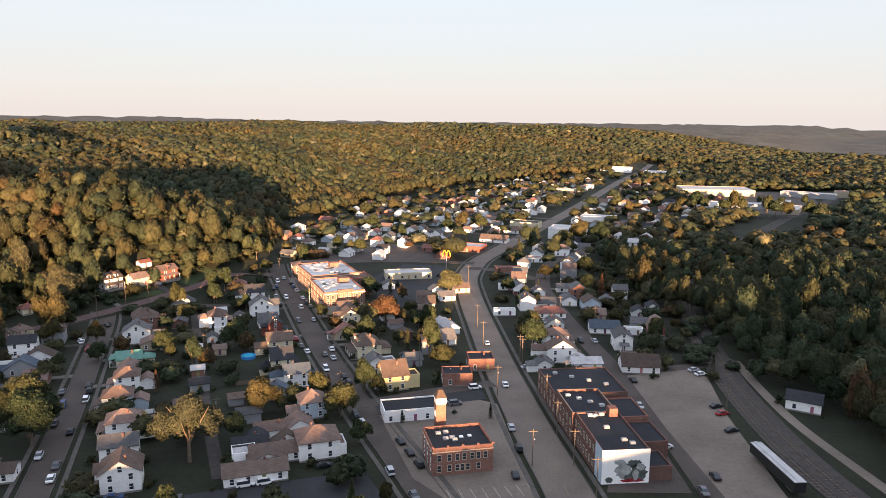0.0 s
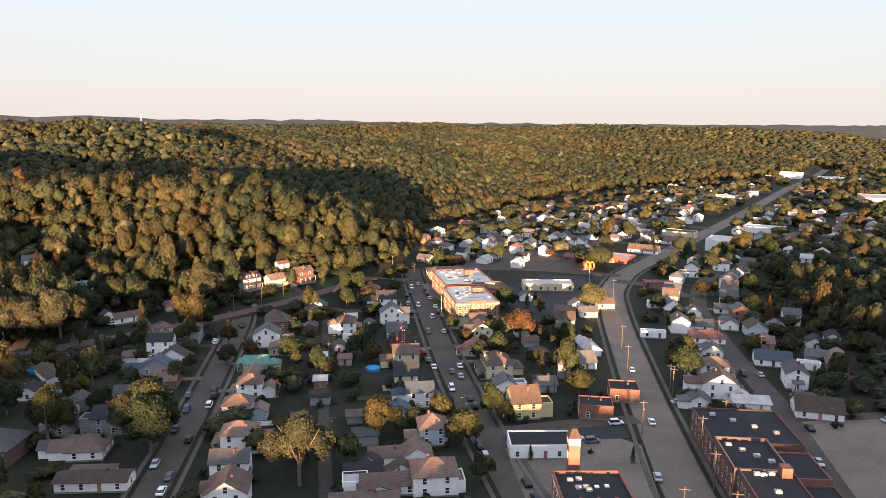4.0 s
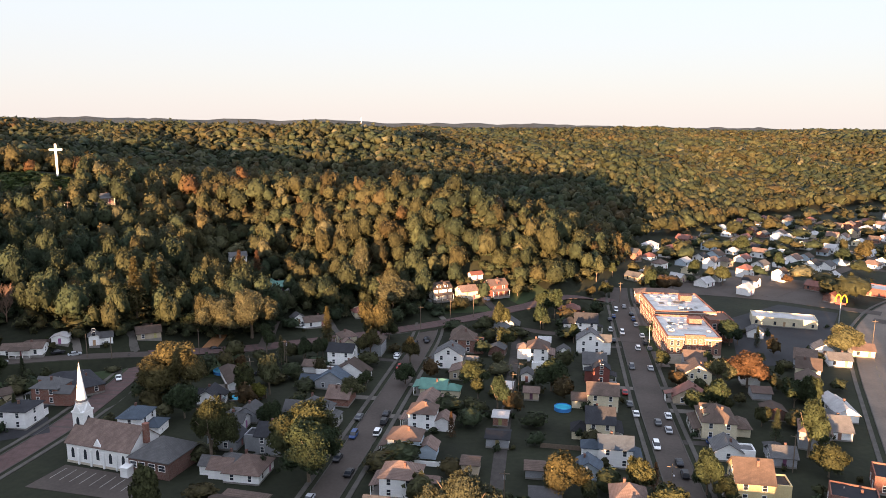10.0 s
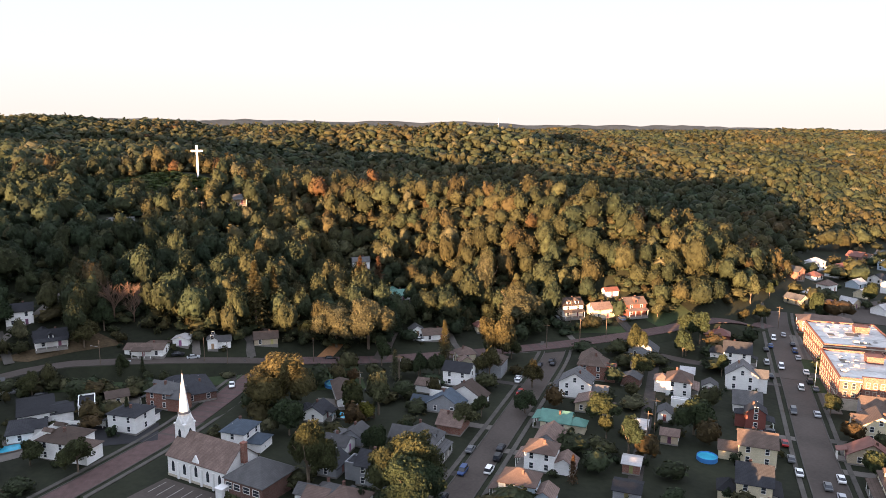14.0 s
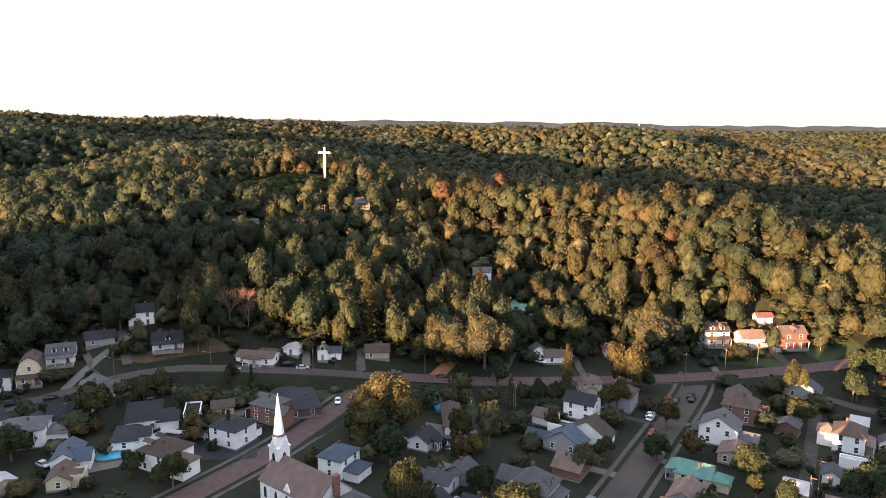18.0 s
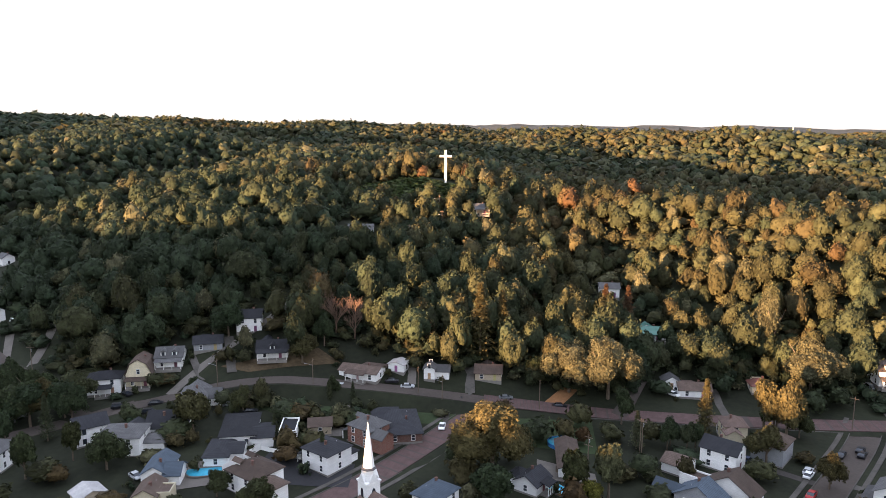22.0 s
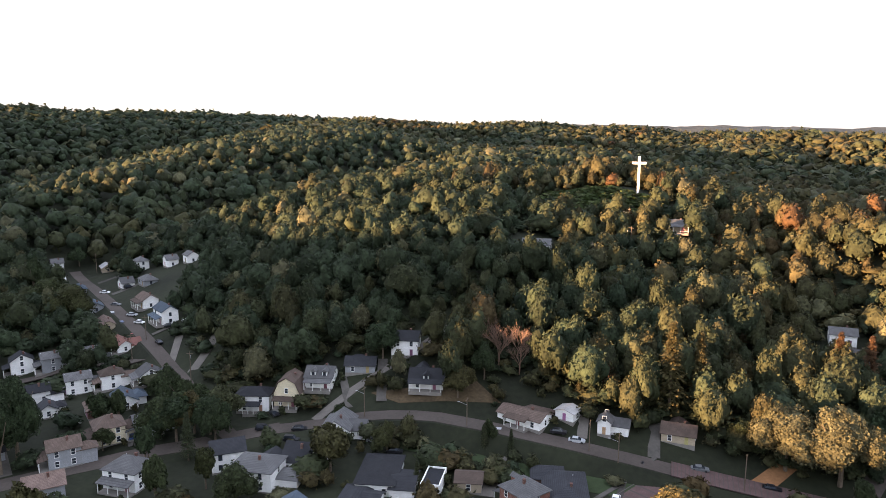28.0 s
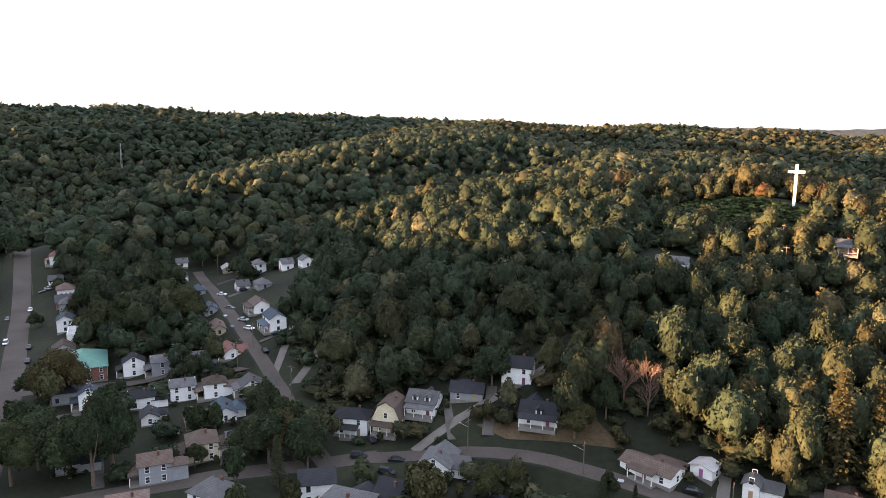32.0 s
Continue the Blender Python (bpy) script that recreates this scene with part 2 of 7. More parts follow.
POLE_WOOD = paint("weathered pole wood", (0.13, 0.1, 0.075), 0.9, 0.25, 2.0)
RUBBER = paint("rubber", (0.02, 0.02, 0.022), 0.8, 0.1, 3.0)
WATER = glassy("pool water", (0.05, 0.35, 0.5))
TARP = paint("blue pool wall", (0.05, 0.2, 0.5), 0.5, 0.15, 1.0)
RED_SIGN = paint("red sign paint", (0.5, 0.04, 0.03), 0.5, 0.1, 1.0)
YELLOW_SIGN = paint("yellow sign paint", (0.8, 0.45, 0.03), 0.5, 0.05, 1.0)
BLACK_PAINT = paint("black paint", (0.02, 0.02, 0.02), 0.6, 0.2, 1.0)
CROSS_WHITE = paint("white cross cladding", (0.85, 0.85, 0.84), 0.6, 0.05, 0.5)
# distant woods with the greying of air haze mixed into their base colour
HILL_HAZE = paint("hazed far woods", (0.05, 0.054, 0.05), 0.95, 0.5, 0.012, 6.0, fine=0.06)
WALLS = dict(white=WHITE, cream=CREAM, yellow=YELLOW, blue=BLUE, grey=GREY, tan=TAN, red=REDWALL, brick=BRICK, brown=DARK_BRICK)
ROOFS = dict(grey=SHINGLE_GREY, brown=SHINGLE_BROWN, rust=SHINGLE_RUST, dark=SHINGLE_DARK, blue=SHINGLE_BLUE, green=SHINGLE_GREEN, red=SHINGLE_RED, metal=METAL_ROOF, tar=TAR)
ROOF_WORD = dict(grey="grey shingle", brown="brown shingle", rust="faded rusty shingle", dark="charcoal shingle", blue="blue-grey shingle", green="green metal", red="red", metal="weathered metal", tar="flat black")
WALL_WORD = dict(white="White", cream="Cream", yellow="Yellow", blue="Pale blue", grey="Grey", tan="Tan", red="Dark red", brick="Red brick", brown="Brown brick")


# ---- mesh helpers ----
class Mesh:
    """Gathers vertices and faces for one part."""

    def __init__(self):
        self.v, self.f = [], []

    def add(self, verts, faces):
        k = len(self.v)
        self.v += [tuple(p) for p in verts]
        self.f += [tuple(i + k for i in f) for f in faces]
        return self

    def box(self, x0, y0, z0, x1, y1, z1):
        return self.add([(x0, y0, z0), (x1, y0, z0), (x1, y1, z0), (x0, y1, z0), (x0, y0, z1), (x1, y0, z1), (x1, y1, z1), (x0, y1, z1)],
                        [(3, 2, 1, 0), (4, 5, 6, 7), (0, 1, 5, 4), (1, 2, 6, 5), (2, 3, 7, 6), (3, 0, 4, 7)])

    def tube(self, x, y, z0, z1, r0, r1, sides=8):
        a = [2 * math.pi * i / sides for i in range(sides)]
        lo = [(x + r0 * math.cos(t), y + r0 * math.sin(t), z0) for t in a]
        hi = [(x + r1 * math.cos(t), y + r1 * math.sin(t), z1) for t in a]
        return self.add(lo + hi, [(i, (i + 1) % sides, sides + (i + 1) % sides, sides + i) for i in range(sides)] + [tuple(range(sides))[::-1], tuple(range(sides, 2 * sides))])

    def rod(self, p, q, r0, r1, sides=5):
        p, q = Vector(p), Vector(q)
        d = (q - p).normalized()
        u = d.orthogonal().normalized()
        w = d.cross(u)
        a = [2 * math.pi * i / sides for i in range(sides)]
        lo = [p + r0 * (math.cos(t) * u + math.sin(t) * w) for t in a]
        hi = [q + r1 * (math.cos(t) * u + math.sin(t) * w) for t in a]
        return self.add(lo + hi, [(i, (i + 1) % sides, sides + (i + 1) % sides, sides + i) for i in range(sides)] + [tuple(range(sides))[::-1], tuple(range(sides, 2 * sides))])

    def data(self, name, material):
        me = bpy.data.meshes.new(name)
        me.from_pydata(self.v, [], self.f)
        me.materials.append(material)
        me.update()
        return me


def part(name, mesh, material, parent, label=""):
    ob = new(name, mesh.data(name, material) if isinstance(mesh, Mesh) else mesh)
    ob.parent = parent
    return tagged(ob, label)


def thing(name, x, y, z, rz, label, category, group="", kind=""):
    ob = new(name)
    ob.matrix_basis = pose(x, y, z, 0, 0, rz)
    return tagged(ob, label, category, group, kind)


# ---- the lie of the land ----

FOOT = [(-520,-420),(-500,-260),(-470,-120),(-425,-40),(-350,25),(-312,85),(-288,122),(-266,147),(-248,168),(-231,202),(-214,242),(-190,290),(-162,345),(-138,392),(-112,415),(-112,470),(-118,540),(-128,575),(-96,640),(-50,800),(40,960),(390,1320),(760,1700),(1300,2300),(2400,3800)]
HOLLOW_A = [(-128,590,2),(-230,590,3),(-350,575,6),(-480,540,14),(-640,490,28),(-800,440,44)]
HOLLOW_B = [(-290,95,2),(-333,78,5),(-404,52,9),(-462,40,11),(-520,100,22),(-570,190,34),(-610,260,42)]
HOLLOW_C = [(-460,-125,4),(-560,-110,9),(-680,-85,15),(-790,-30,24),(-900,60,36),(-1000,150,50)]
SOUTH_RIDGE = [(-505,-55,8),(-530,-42,24),(-554,-29,36),(-604,-1,46),(-672,31,53),(-781,122,63),(-878,204,70)]
MAST_RIDGE = [(-980,760,72),(-700,860,72),(-583,881,71),(-500,865,56),(-430,810,34)]
WEST_RIDGE = [(-1080,620,80),(-1180,360,84),(-1200,120,90),(-1150,-120,96),(-1060,-330,101),(-900,-560,101)]
def seg_dist(x,y,line):
    best=np.full(np.shape(x),1e9);val=np.zeros(np.shape(x))
    for a,b in zip(line,line[1:]):
        dx,dy=b[0]-a[0],b[1]-a[1]
        s=np.clip(((x-a[0])*dx+(y-a[1])*dy)/(dx*dx+dy*dy),0,1)
        d=np.hypot(x-a[0]-s*dx,y-a[1]-s*dy)
        z=(a[2]+(b[2]-a[2])*s) if len(a)>2 else 0*s
        m=d<best;best=np.where(m,d,best);val=np.where(m,z,val)
    return best,val
def inside_low(x,y):
    """Signed: True on the valley floor (east of the foot line)."""
    ys=np.array([p[1] for p in FOOT],float);xs=np.array([p[0] for p in FOOT],float)
    return x>np.interp(y,ys,xs)
def rise(d,top,w): return top*(1-np.exp(-(d/w)**1.3))
def waves(x,y):
    return (np.sin(x*.011+1.3*np.sin(y*.007))*np.cos(y*.009+.8)+.5*np.sin(x*.023+y*.017+2)+.35*np.sin(x*.041-y*.037))
def spur(x,y):
    """The steep wooded spur that runs from the cross hill down to the school."""
    d=-.379*(x+390)+.925*(y-318)
    crest=np.interp(x,[-440,-390,-345,-310,-200,-168,-140,-120,-107],[20,48,48,46,46,39,29,17,0])
    return crest*np.exp(-(d/np.where(d<0,45,72))**2)+1.5*waves(x*2,y*2)*np.clip(crest/40,0,1)*np.exp(-(d/40)**2)
def ridge(x,y,line,wide):
    e,top=seg_dist(x,y,line)
    return top*np.exp(-(e/wide)**2)
def height(x,y):
    x=np.asarray(x,float);y=np.asarray(y,float)
    d,_=seg_dist(x,y,FOOT);d=np.where(inside_low(x,y),0,d)
    south=np.clip((150-y)/500,0,1)
    north=np.clip((y-520)/120,0,1)
    top=60-13*np.clip((y-230)/90,0,1)*(1-north)+1*north*(1-5*np.clip((-300-x)/300,0,1))+13*south
    h=rise(d,top,128+210*north)+1.2*np.clip(d/14,0,1)
    h=h+3.4*np.clip((-200-x)/50,0,1)*np.clip((y-105)/40,0,1)*np.clip((275-y)/50,0,1)
    for line,top,w,wide in ((HOLLOW_A,55,140,320),(HOLLOW_B,60,130,130),(HOLLOW_C,78,190,190)):
        e,f=seg_dist(x,y,line)
        beyond=np.clip((y-np.interp(x,[-800,-480,-350,-128],[430,520,560,590]))/40,0,1) if wide>w else 0
        g=f+rise(np.maximum(e-65*beyond,0),top,w+(wide-w)*beyond)
        k=8.;q=np.clip(.5+.5*(g-h)/k,0,1);h=g*(1-q)+h*q-k*q*(1-q)*(h>4)
    h=h+np.clip(h/60,0,1)*3.2*waves(x,y)
    h=h+9*np.exp(-((x+335)**2+(y-297)**2)/500)+8*np.exp(-((x+352)**2+(y-178)**2)/2500)+18.5*np.exp(-((x+400)**2+(y-311)**2)/2600)+np.clip((-620-x)/350,0,1)*17*np.clip((560-y)/360,0,1)*(.3+.7*np.clip((y+350)/400,0,1))
    # out-of-view ridge to the south, added and shaped to shade the low ground
    h=np.maximum(h,(36+8.5*np.clip((-40-x)/25,0,1)+35*np.clip((-185-x)/55,0,1)-11*np.clip((-270-x)/55,0,1)+14*np.clip((x-100)/70,0,1))*np.exp(-((y+330)/110)**2)*np.clip((900-x)/300,0,1)*np.clip((x+900)/150,0,1))
    h=np.maximum(h,spur(x,y))+13*np.exp(-((x+610)**2+(y-340)**2)/12000)
    h=h+7*np.sin((.58*x+.81*y)/42+.9*np.sin(x/130))*np.clip(h/25-.35,0,1)*np.clip((y-640)/80,0,1)
    h=np.maximum(h,ridge(x,y,MAST_RIDGE,150)+2*waves(x*2,y*2)*np.clip(h/40,0,1))
    h=np.maximum(h,ridge(x,y,SOUTH_RIDGE,62)+2*waves(x*2,y*2)*np.clip(h/40,0,1))
    h=np.maximum(h,ridge(x,y,WEST_RIDGE,330)+4*waves(x*1.5,y*1.5)*np.clip(h/60,0,1))
    r=np.hypot(x,y-300)
    far=np.clip((r-2000)/1200,0,1)*(45+52*np.clip(-x/np.maximum(r,1),0,1)-20*np.clip(x/np.maximum(r,1)/.4,0,1)+11*waves(x*.35,y*.35)+6*waves(x*.9,y*.9)+3*waves(x*2.1,y*2.1))
    return np.maximum(h,far)

def ground_z(x, y):
    return float(height(np.array([x]), np.array([y]))[0])


def spaced(lo, hi, step, reach, grow):
    out, a, s = list(np.arange(lo, hi + 0.1, step)), hi, step
    while a < reach[1]:
        s *= grow
        a += s
        out.append(a)
    a, s = lo, step
    while a > reach[0]:
        s *= grow
        a -= s
        out.insert(0, a)
    return np.array(out)


gx, gy = spaced(-480, 160, 5, (-4700, 4700), 1.045), spaced(0, 620, 5, (-3200, 4800), 1.045)
GX, GY = np.meshgrid(gx, gy)
GZ = height(GX, GY)
me = bpy.data.meshes.new("ground")
nx, ny = len(gx), len(gy)
idx = (np.arange(ny - 1)[:, None] * nx + np.arange(nx - 1)[None]).ravel()
me.from_pydata(np.stack([GX.ravel(), GY.ravel(), GZ.ravel()], 1).tolist(), [], np.stack([idx, idx + 1, idx + nx + 1, idx + nx], 1).tolist())
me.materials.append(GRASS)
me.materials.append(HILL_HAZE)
# ground past 2 km takes the haze-tinted colour in place of real air
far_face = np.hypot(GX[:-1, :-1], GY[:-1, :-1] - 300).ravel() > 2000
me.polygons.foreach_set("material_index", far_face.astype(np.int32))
me.polygons.foreach_set("use_smooth", np.ones(len(me.polygons), bool))
ground = tagged(new("ground", me), "Rolling valley ground of dry grass and leaf litter", "ground", kind="structure")


# ---- roads and paved ground ----
def along(line, step=6.0):
    pts = [np.array(line[0][:2], float)]
    for a, b in zip(line, line[1:]):
        a, b = np.array(a[:2], float), np.array(b[:2], float)
        n = max(1, int(np.hypot(*(b - a)) / step))
        pts += [a + (b - a) * (i + 1) / n for i in range(n)]
    p = np.array(pts)
    for _ in range(6):
        p[1:-1] = (p[:-2] + 2 * p[1:-1] + p[2:]) / 4
    return p


def strip(name, line, width, lift, material, label, category, shift=0.0, thick=0.25, kind="structure", parent=None):
    """A band of paving that follows a line and lies on the ground."""
    p = along(line)
    t = np.gradient(p, axis=0)
    t /= np.hypot(t[:, 0], t[:, 1])[:, None]
    side = np.stack([t[:, 1], -t[:, 0]], 1)
    m = Mesh()
    ring = []
    for k in range(len(p)):
        mid = p[k] + side[k] * shift
        z = max(ground_z(*(mid + side[k] * o)) for o in (-width / 2, 0, width / 2)) + lift
        a, b = mid - side[k] * width / 2, mid + side[k] * width / 2
        m.v += [(*a, z), (*b, z), (*b, z - thick), (*a, z - thick)]
        ring.append(4 * k)
    for a, b in zip(ring, ring[1:]):
        m.f += [(a, a + 1, b + 1, b), (a + 1, a + 2, b + 2, b + 1), (a + 3, a, b, b + 3)]
    m.f += [(0, 3, 2, 1), tuple(ring[-1] + i for i in range(4))]
    ob = new(name, m.data(name, material))
    if parent:
        ob.parent = parent
        return ob
    return tagged(ob, label, category, kind=kind)


def lot(name, corners, lift, material, label, category="parking lot"):
    """A paved or planted patch with a thin edge."""
    z = max(ground_z(*c) for c in corners) + lift
    n = len(corners)
    m = Mesh()
    m.v = [(*c, z) for c in corners] + [(*c, z - 0.6) for c in corners]
    m.f = [tuple(range(n))] + [(i + n, (i + 1) % n + n, (i + 1) % n, i) for i in range(n)]
    me = m.data(name, material)
    bm = bmesh.new()
    bm.from_mesh(me)
    bmesh.ops.recalc_face_normals(bm, faces=bm.faces)
    bm.to_mesh(me)
    bm.free()
    return tagged(new(name, me), label, category, kind="structure")


def drape(name, corners, material, label, category):
    """A patch of ground cover that follows the slope between four corners."""
    n = 8
    m = Mesh()
    for i in range(n + 1):
        for j in range(n + 1):
            u, v = i / n, j / n
            x, y = (sum(w * c[k] for w, c in zip(((1 - u) * (1 - v), u * (1 - v), u * v, (1 - u) * v), corners)) for k in (0, 1))
            m.v.append((x, y, ground_z(x, y) + 0.12))
    m.f = [(i * (n + 1) + j, (i + 1) * (n + 1) + j, (i + 1) * (n + 1) + j + 1, i * (n + 1) + j + 1) for i in range(n) for j in range(n)]
    return tagged(new(name, m.data(name, material)), label, category, kind="structure")


def verge(line, width):
    """Grassy shoulders that ramp from a street down, or up, to the ground beside it."""
    p = along(line)
    t = np.gradient(p, axis=0)
    t /= np.hypot(t[:, 0], t[:, 1])[:, None]
    side = np.stack([t[:, 1], -t[:, 0]], 1)
    m = Mesh()
    for k in range(len(p)):
        z = max(ground_z(*(p[k] + side[k] * o)) for o in (-width / 2, 0, width / 2)) - 0.06
        for o in (-width / 2 - 5.5, -width / 2 - 0.8, width / 2 + 0.8, width / 2 + 5.5):
            q = p[k] + side[k] * o
            m.v.append((*q, z if abs(o) < width / 2 + 1 else ground_z(*q) - 0.1))
        if k:
            a, b = 4 * k - 4, 4 * k
            m.f += [(a + i, a + i + 1, b + i + 1, b + i) for i in range(3)]
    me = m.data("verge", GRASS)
    tagged(new("verge", me), "Grassy shoulder sloping away from the street edge", "verge", kind="structure")


STREET_A = [(-88, 128), (-98, 159), (-116, 213), (-133, 262), (-152, 316), (-156, 322)]
STREET_B = [(12, 120), (-3, 161), (-26, 215), (-49, 276), (-73, 345), (-98, 417), (-103, 436)]
STREET_C = [(36, 100), (32, 161), (27, 196), (21, 259), (15, 343), (13, 400), (22, 450), (60, 545), (117, 685), (260, 1060), (400, 1390)]
STREET_D = [(68, 140), (67, 209), (63, 254), (57, 314), (54, 380), (62, 430), (88, 500)]
STREET_E = [(-272, 128), (-268, 142), (-269, 154), (-264, 164), (-252, 181), (-237, 205), (-222, 228), (-208, 251), (-189, 274), (-166, 304), (-143, 335), (-126, 358), (-112, 385), (-100, 410)]
STREET_CHURCH = [(-176, 110), (-186, 145), (-196, 176), (-206, 198), (-222, 229)]
STREET_W = [(-268, 120), (-287, 111), (-317, 100), (-359, 81), (-401, 63), (-442, 47), (-470, 33)]
STREET_X = [(-240, 20), (-266, 84), (-272, 116), (-272, 132)]
STREET_M = [(-240, 44), (-328, 9), (-395, -22), (-457, -50), (-520, -80)]
STREET_N = [(-328, 12), (-338, 39), (-337, 60), (-337, 90)]
HILL_LANE = [(-272, 142), (-278, 148), (-284, 161), (-287, 173), (-297, 190)]
CROSS_STREET = [(-103, 172), (-60, 186), (-12, 181), (20, 192)]
STREET_S = [(-6, 168), (-40, 152), (-92, 136)]
roads = [("street", STREET_A, 7.4, ASPHALT), ("street", STREET_B, 8.6, ASPHALT), ("road", STREET_C, 12, ROAD_GREY), ("street", STREET_D, 8, ASPHALT),
         ("street", STREET_E[:7], 6.5, ASPHALT), ("street", STREET_E[6:], 8.0, BRICK_ROAD), ("street", STREET_CHURCH, 7.4, BRICK_ROAD), ("street", STREET_W, 5.2, ASPHALT), ("street", STREET_X, 7, ASPHALT),
         ("street", STREET_M, 8, ASPHALT), ("lane", STREET_N, 5, ASPHALT), ("lane", HILL_LANE, 3.5, CONCRETE),
         ("lane", [(-26, 216), (-4, 228), (18, 236)], 6, ASPHALT), ("alley", [(-56, 168), (-75, 215), (-96, 272), (-118, 330)], 3.5, GRAVEL),
         ("lane", [(-68, 345), (-94, 338), (-128, 334)], 5, ASPHALT), ("lane", [(-198, 262), (-212, 285), (-218, 303)], 5, ASPHALT),
         ("lane", [(66, 248), (90, 254), (112, 262)], 5, ASPHALT), ("lane", [(108, 262), (88, 300), (84, 330)], 4, GRAVEL),
         ("lane", [(-366, 288), (-372, 300), (-350, 312)], 3, GRAVEL), ("drive", [(-318, 103), (-330, 110), (-342, 112)], 3, CONCRETE),
         ("street", [(54, 400), (30, 430), (16, 430)], 8, ASPHALT), ("street", [(20, 445), (-30, 452), (-92, 440)], 8, ASPHALT), ("street", [(60, 545), (-20, 590), (-80, 610)], 7, ASPHALT), ("street", [(100, 650), (20, 700), (-50, 760)], 7, ASPHALT), ("street", [(-30, 455), (20, 600), (80, 780)], 7, ASPHALT)]
for i, (name, line, width, material) in enumerate(roads):
    label = {BRICK_ROAD: "Worn brick-paved street with joints", GRAVEL: "Narrow gravel lane behind the yards", CONCRETE: "Narrow pale concrete lane up the slope"}.get(material, "Worn grey asphalt street between houses")
    strip(name, line, width, 0.06 + 0.004 * i, material, label, "road")
for line, width in ((STREET_A, 7.4), (STREET_B, 8.6), (STREET_C[:8], 12), (STREET_CHURCH, 7.4)):
    for s in (-1, 1):
        strip("pavement", line, 1.25, 0.2, PAVEMENT, "Pale concrete pavement slabs along the street", "pavement", s * (width / 2 + 2.2))
        strip("kerb", line, 0.25, 0.21, PAVEMENT, "Concrete kerb at the street edge", "kerb", s * (width / 2 + 0.13))
for s in (1,):
    strip("kerb", STREET_E[3:], 0.4, 0.2, PAVEMENT, "Concrete kerb at the brick street edge", "kerb", s * 4.7)
for line, width in ((STREET_E, 6.5), (STREET_W, 5.2), (STREET_X, 7), (STREET_M, 8), (HILL_LANE, 3.5), (STREET_CHURCH, 7.4)):
    verge(line, width)
# centre lines
p = along(STREET_C, 9.0)
for k in range(2, 60):
    a, b2 = p[k], p[k] + (p[k + 1] - p[k]) * 0.45
    strip("lane_mark", [tuple(a), tuple(b2)], 0.25, 0.09, YELLOW_PAINT, "Faded yellow centre dash on the road", "road marking", 0.0, 0.05)
lot("hall_lot", [(-19, 208), (-7, 169), (9, 150), (24, 150), (18, 218), (8, 224)], 0.075, WORN_LOT, "Pale worn asphalt lot round the brick hall")
lot("dark_lot", [(-22, 222), (-20, 211), (15, 222), (12, 236)], 0.085, DARK_ASPHALT, "Dark fresh asphalt lot behind the shop")
lot("east_lot", [(66.5, 245), (90, 253), (95, 244), (89, 209), (85, 166), (84, 150), (70, 150), (67, 200)], 0.08, WORN_LOT, "Wide pale worn parking lot beside the railway")
lot("row_lot", [(41, 163), (62, 163), (62, 206), (54, 206)], 0.07, ASPHALT, "Asphalt yard behind the brick row")
lot("corner_lot", [(-10, 152), (-52, 136), (-62, 160), (-20, 173)], 0.07, DARK_ASPHALT, "Dark asphalt lot beside the white house")
lot("school_lot", [(-30, 330), (-42, 400), (-24, 440), (2, 436), (-4, 350)], 0.08, DARK_ASPHALT, "Dark asphalt parking lot behind the school")
lot("plaza_lot", [(-90, 440), (-34, 452), (4, 452), (8, 500), (-60, 520)], 0.07, ASPHALT, "Asphalt parking lot of the shops")
lot("church_lot", [(-174, 162), (-147, 168), (-143, 158), (-172, 150)], 0.09, ASPHALT, "Asphalt church parking lot with stalls")
lot("school_walk", [(-88, 398), (-84, 400), (-52, 318), (-56, 316)], 0.14, CONCRETE, "Broad pale concrete walk before the school", "pavement")
drape("lawn", [(-214, 232), (-199, 252), (-180, 238), (-196, 222)], LAWN, "Mown green lawn inside the kerb", "lawn")
lot("yard_paving", [(-186, 222), (-172, 230), (-166, 226), (-178, 216)], 0.1, CONCRETE, "Pale concrete apron of a garage", "paving")
drape("motor_court", [(-222, 160), (-206, 178), (-196, 172), (-210, 150)], DARK_ASPHALT, "Fresh black asphalt court between white houses", "paving")
drape("poolside", [(-214, 134), (-211, 148), (-222, 152), (-226, 138)], CONCRETE, "Pale concrete poolside paving", "paving")
for k in range(9):
    a = (-172 + 3.0 * k, 161.0 + 0.62 * k)
    strip("stall_line", [a, (a[0] + 1.2, a[1] - 5.5)], 0.16, 0.11, LINE_PAINT, "Worn white stall line on the lot", "road marking", 0.0, 0.05)
for k in range(8):
    a = (3 + 2.9 * k, 158.0 + 0.5 * k)
    strip("stall_line", [a, (a[0] - 1.5, a[1] + 5.2)], 0.16, 0.1, LINE_PAINT, "Worn white stall line on the lot", "road marking", 0.0, 0.05)
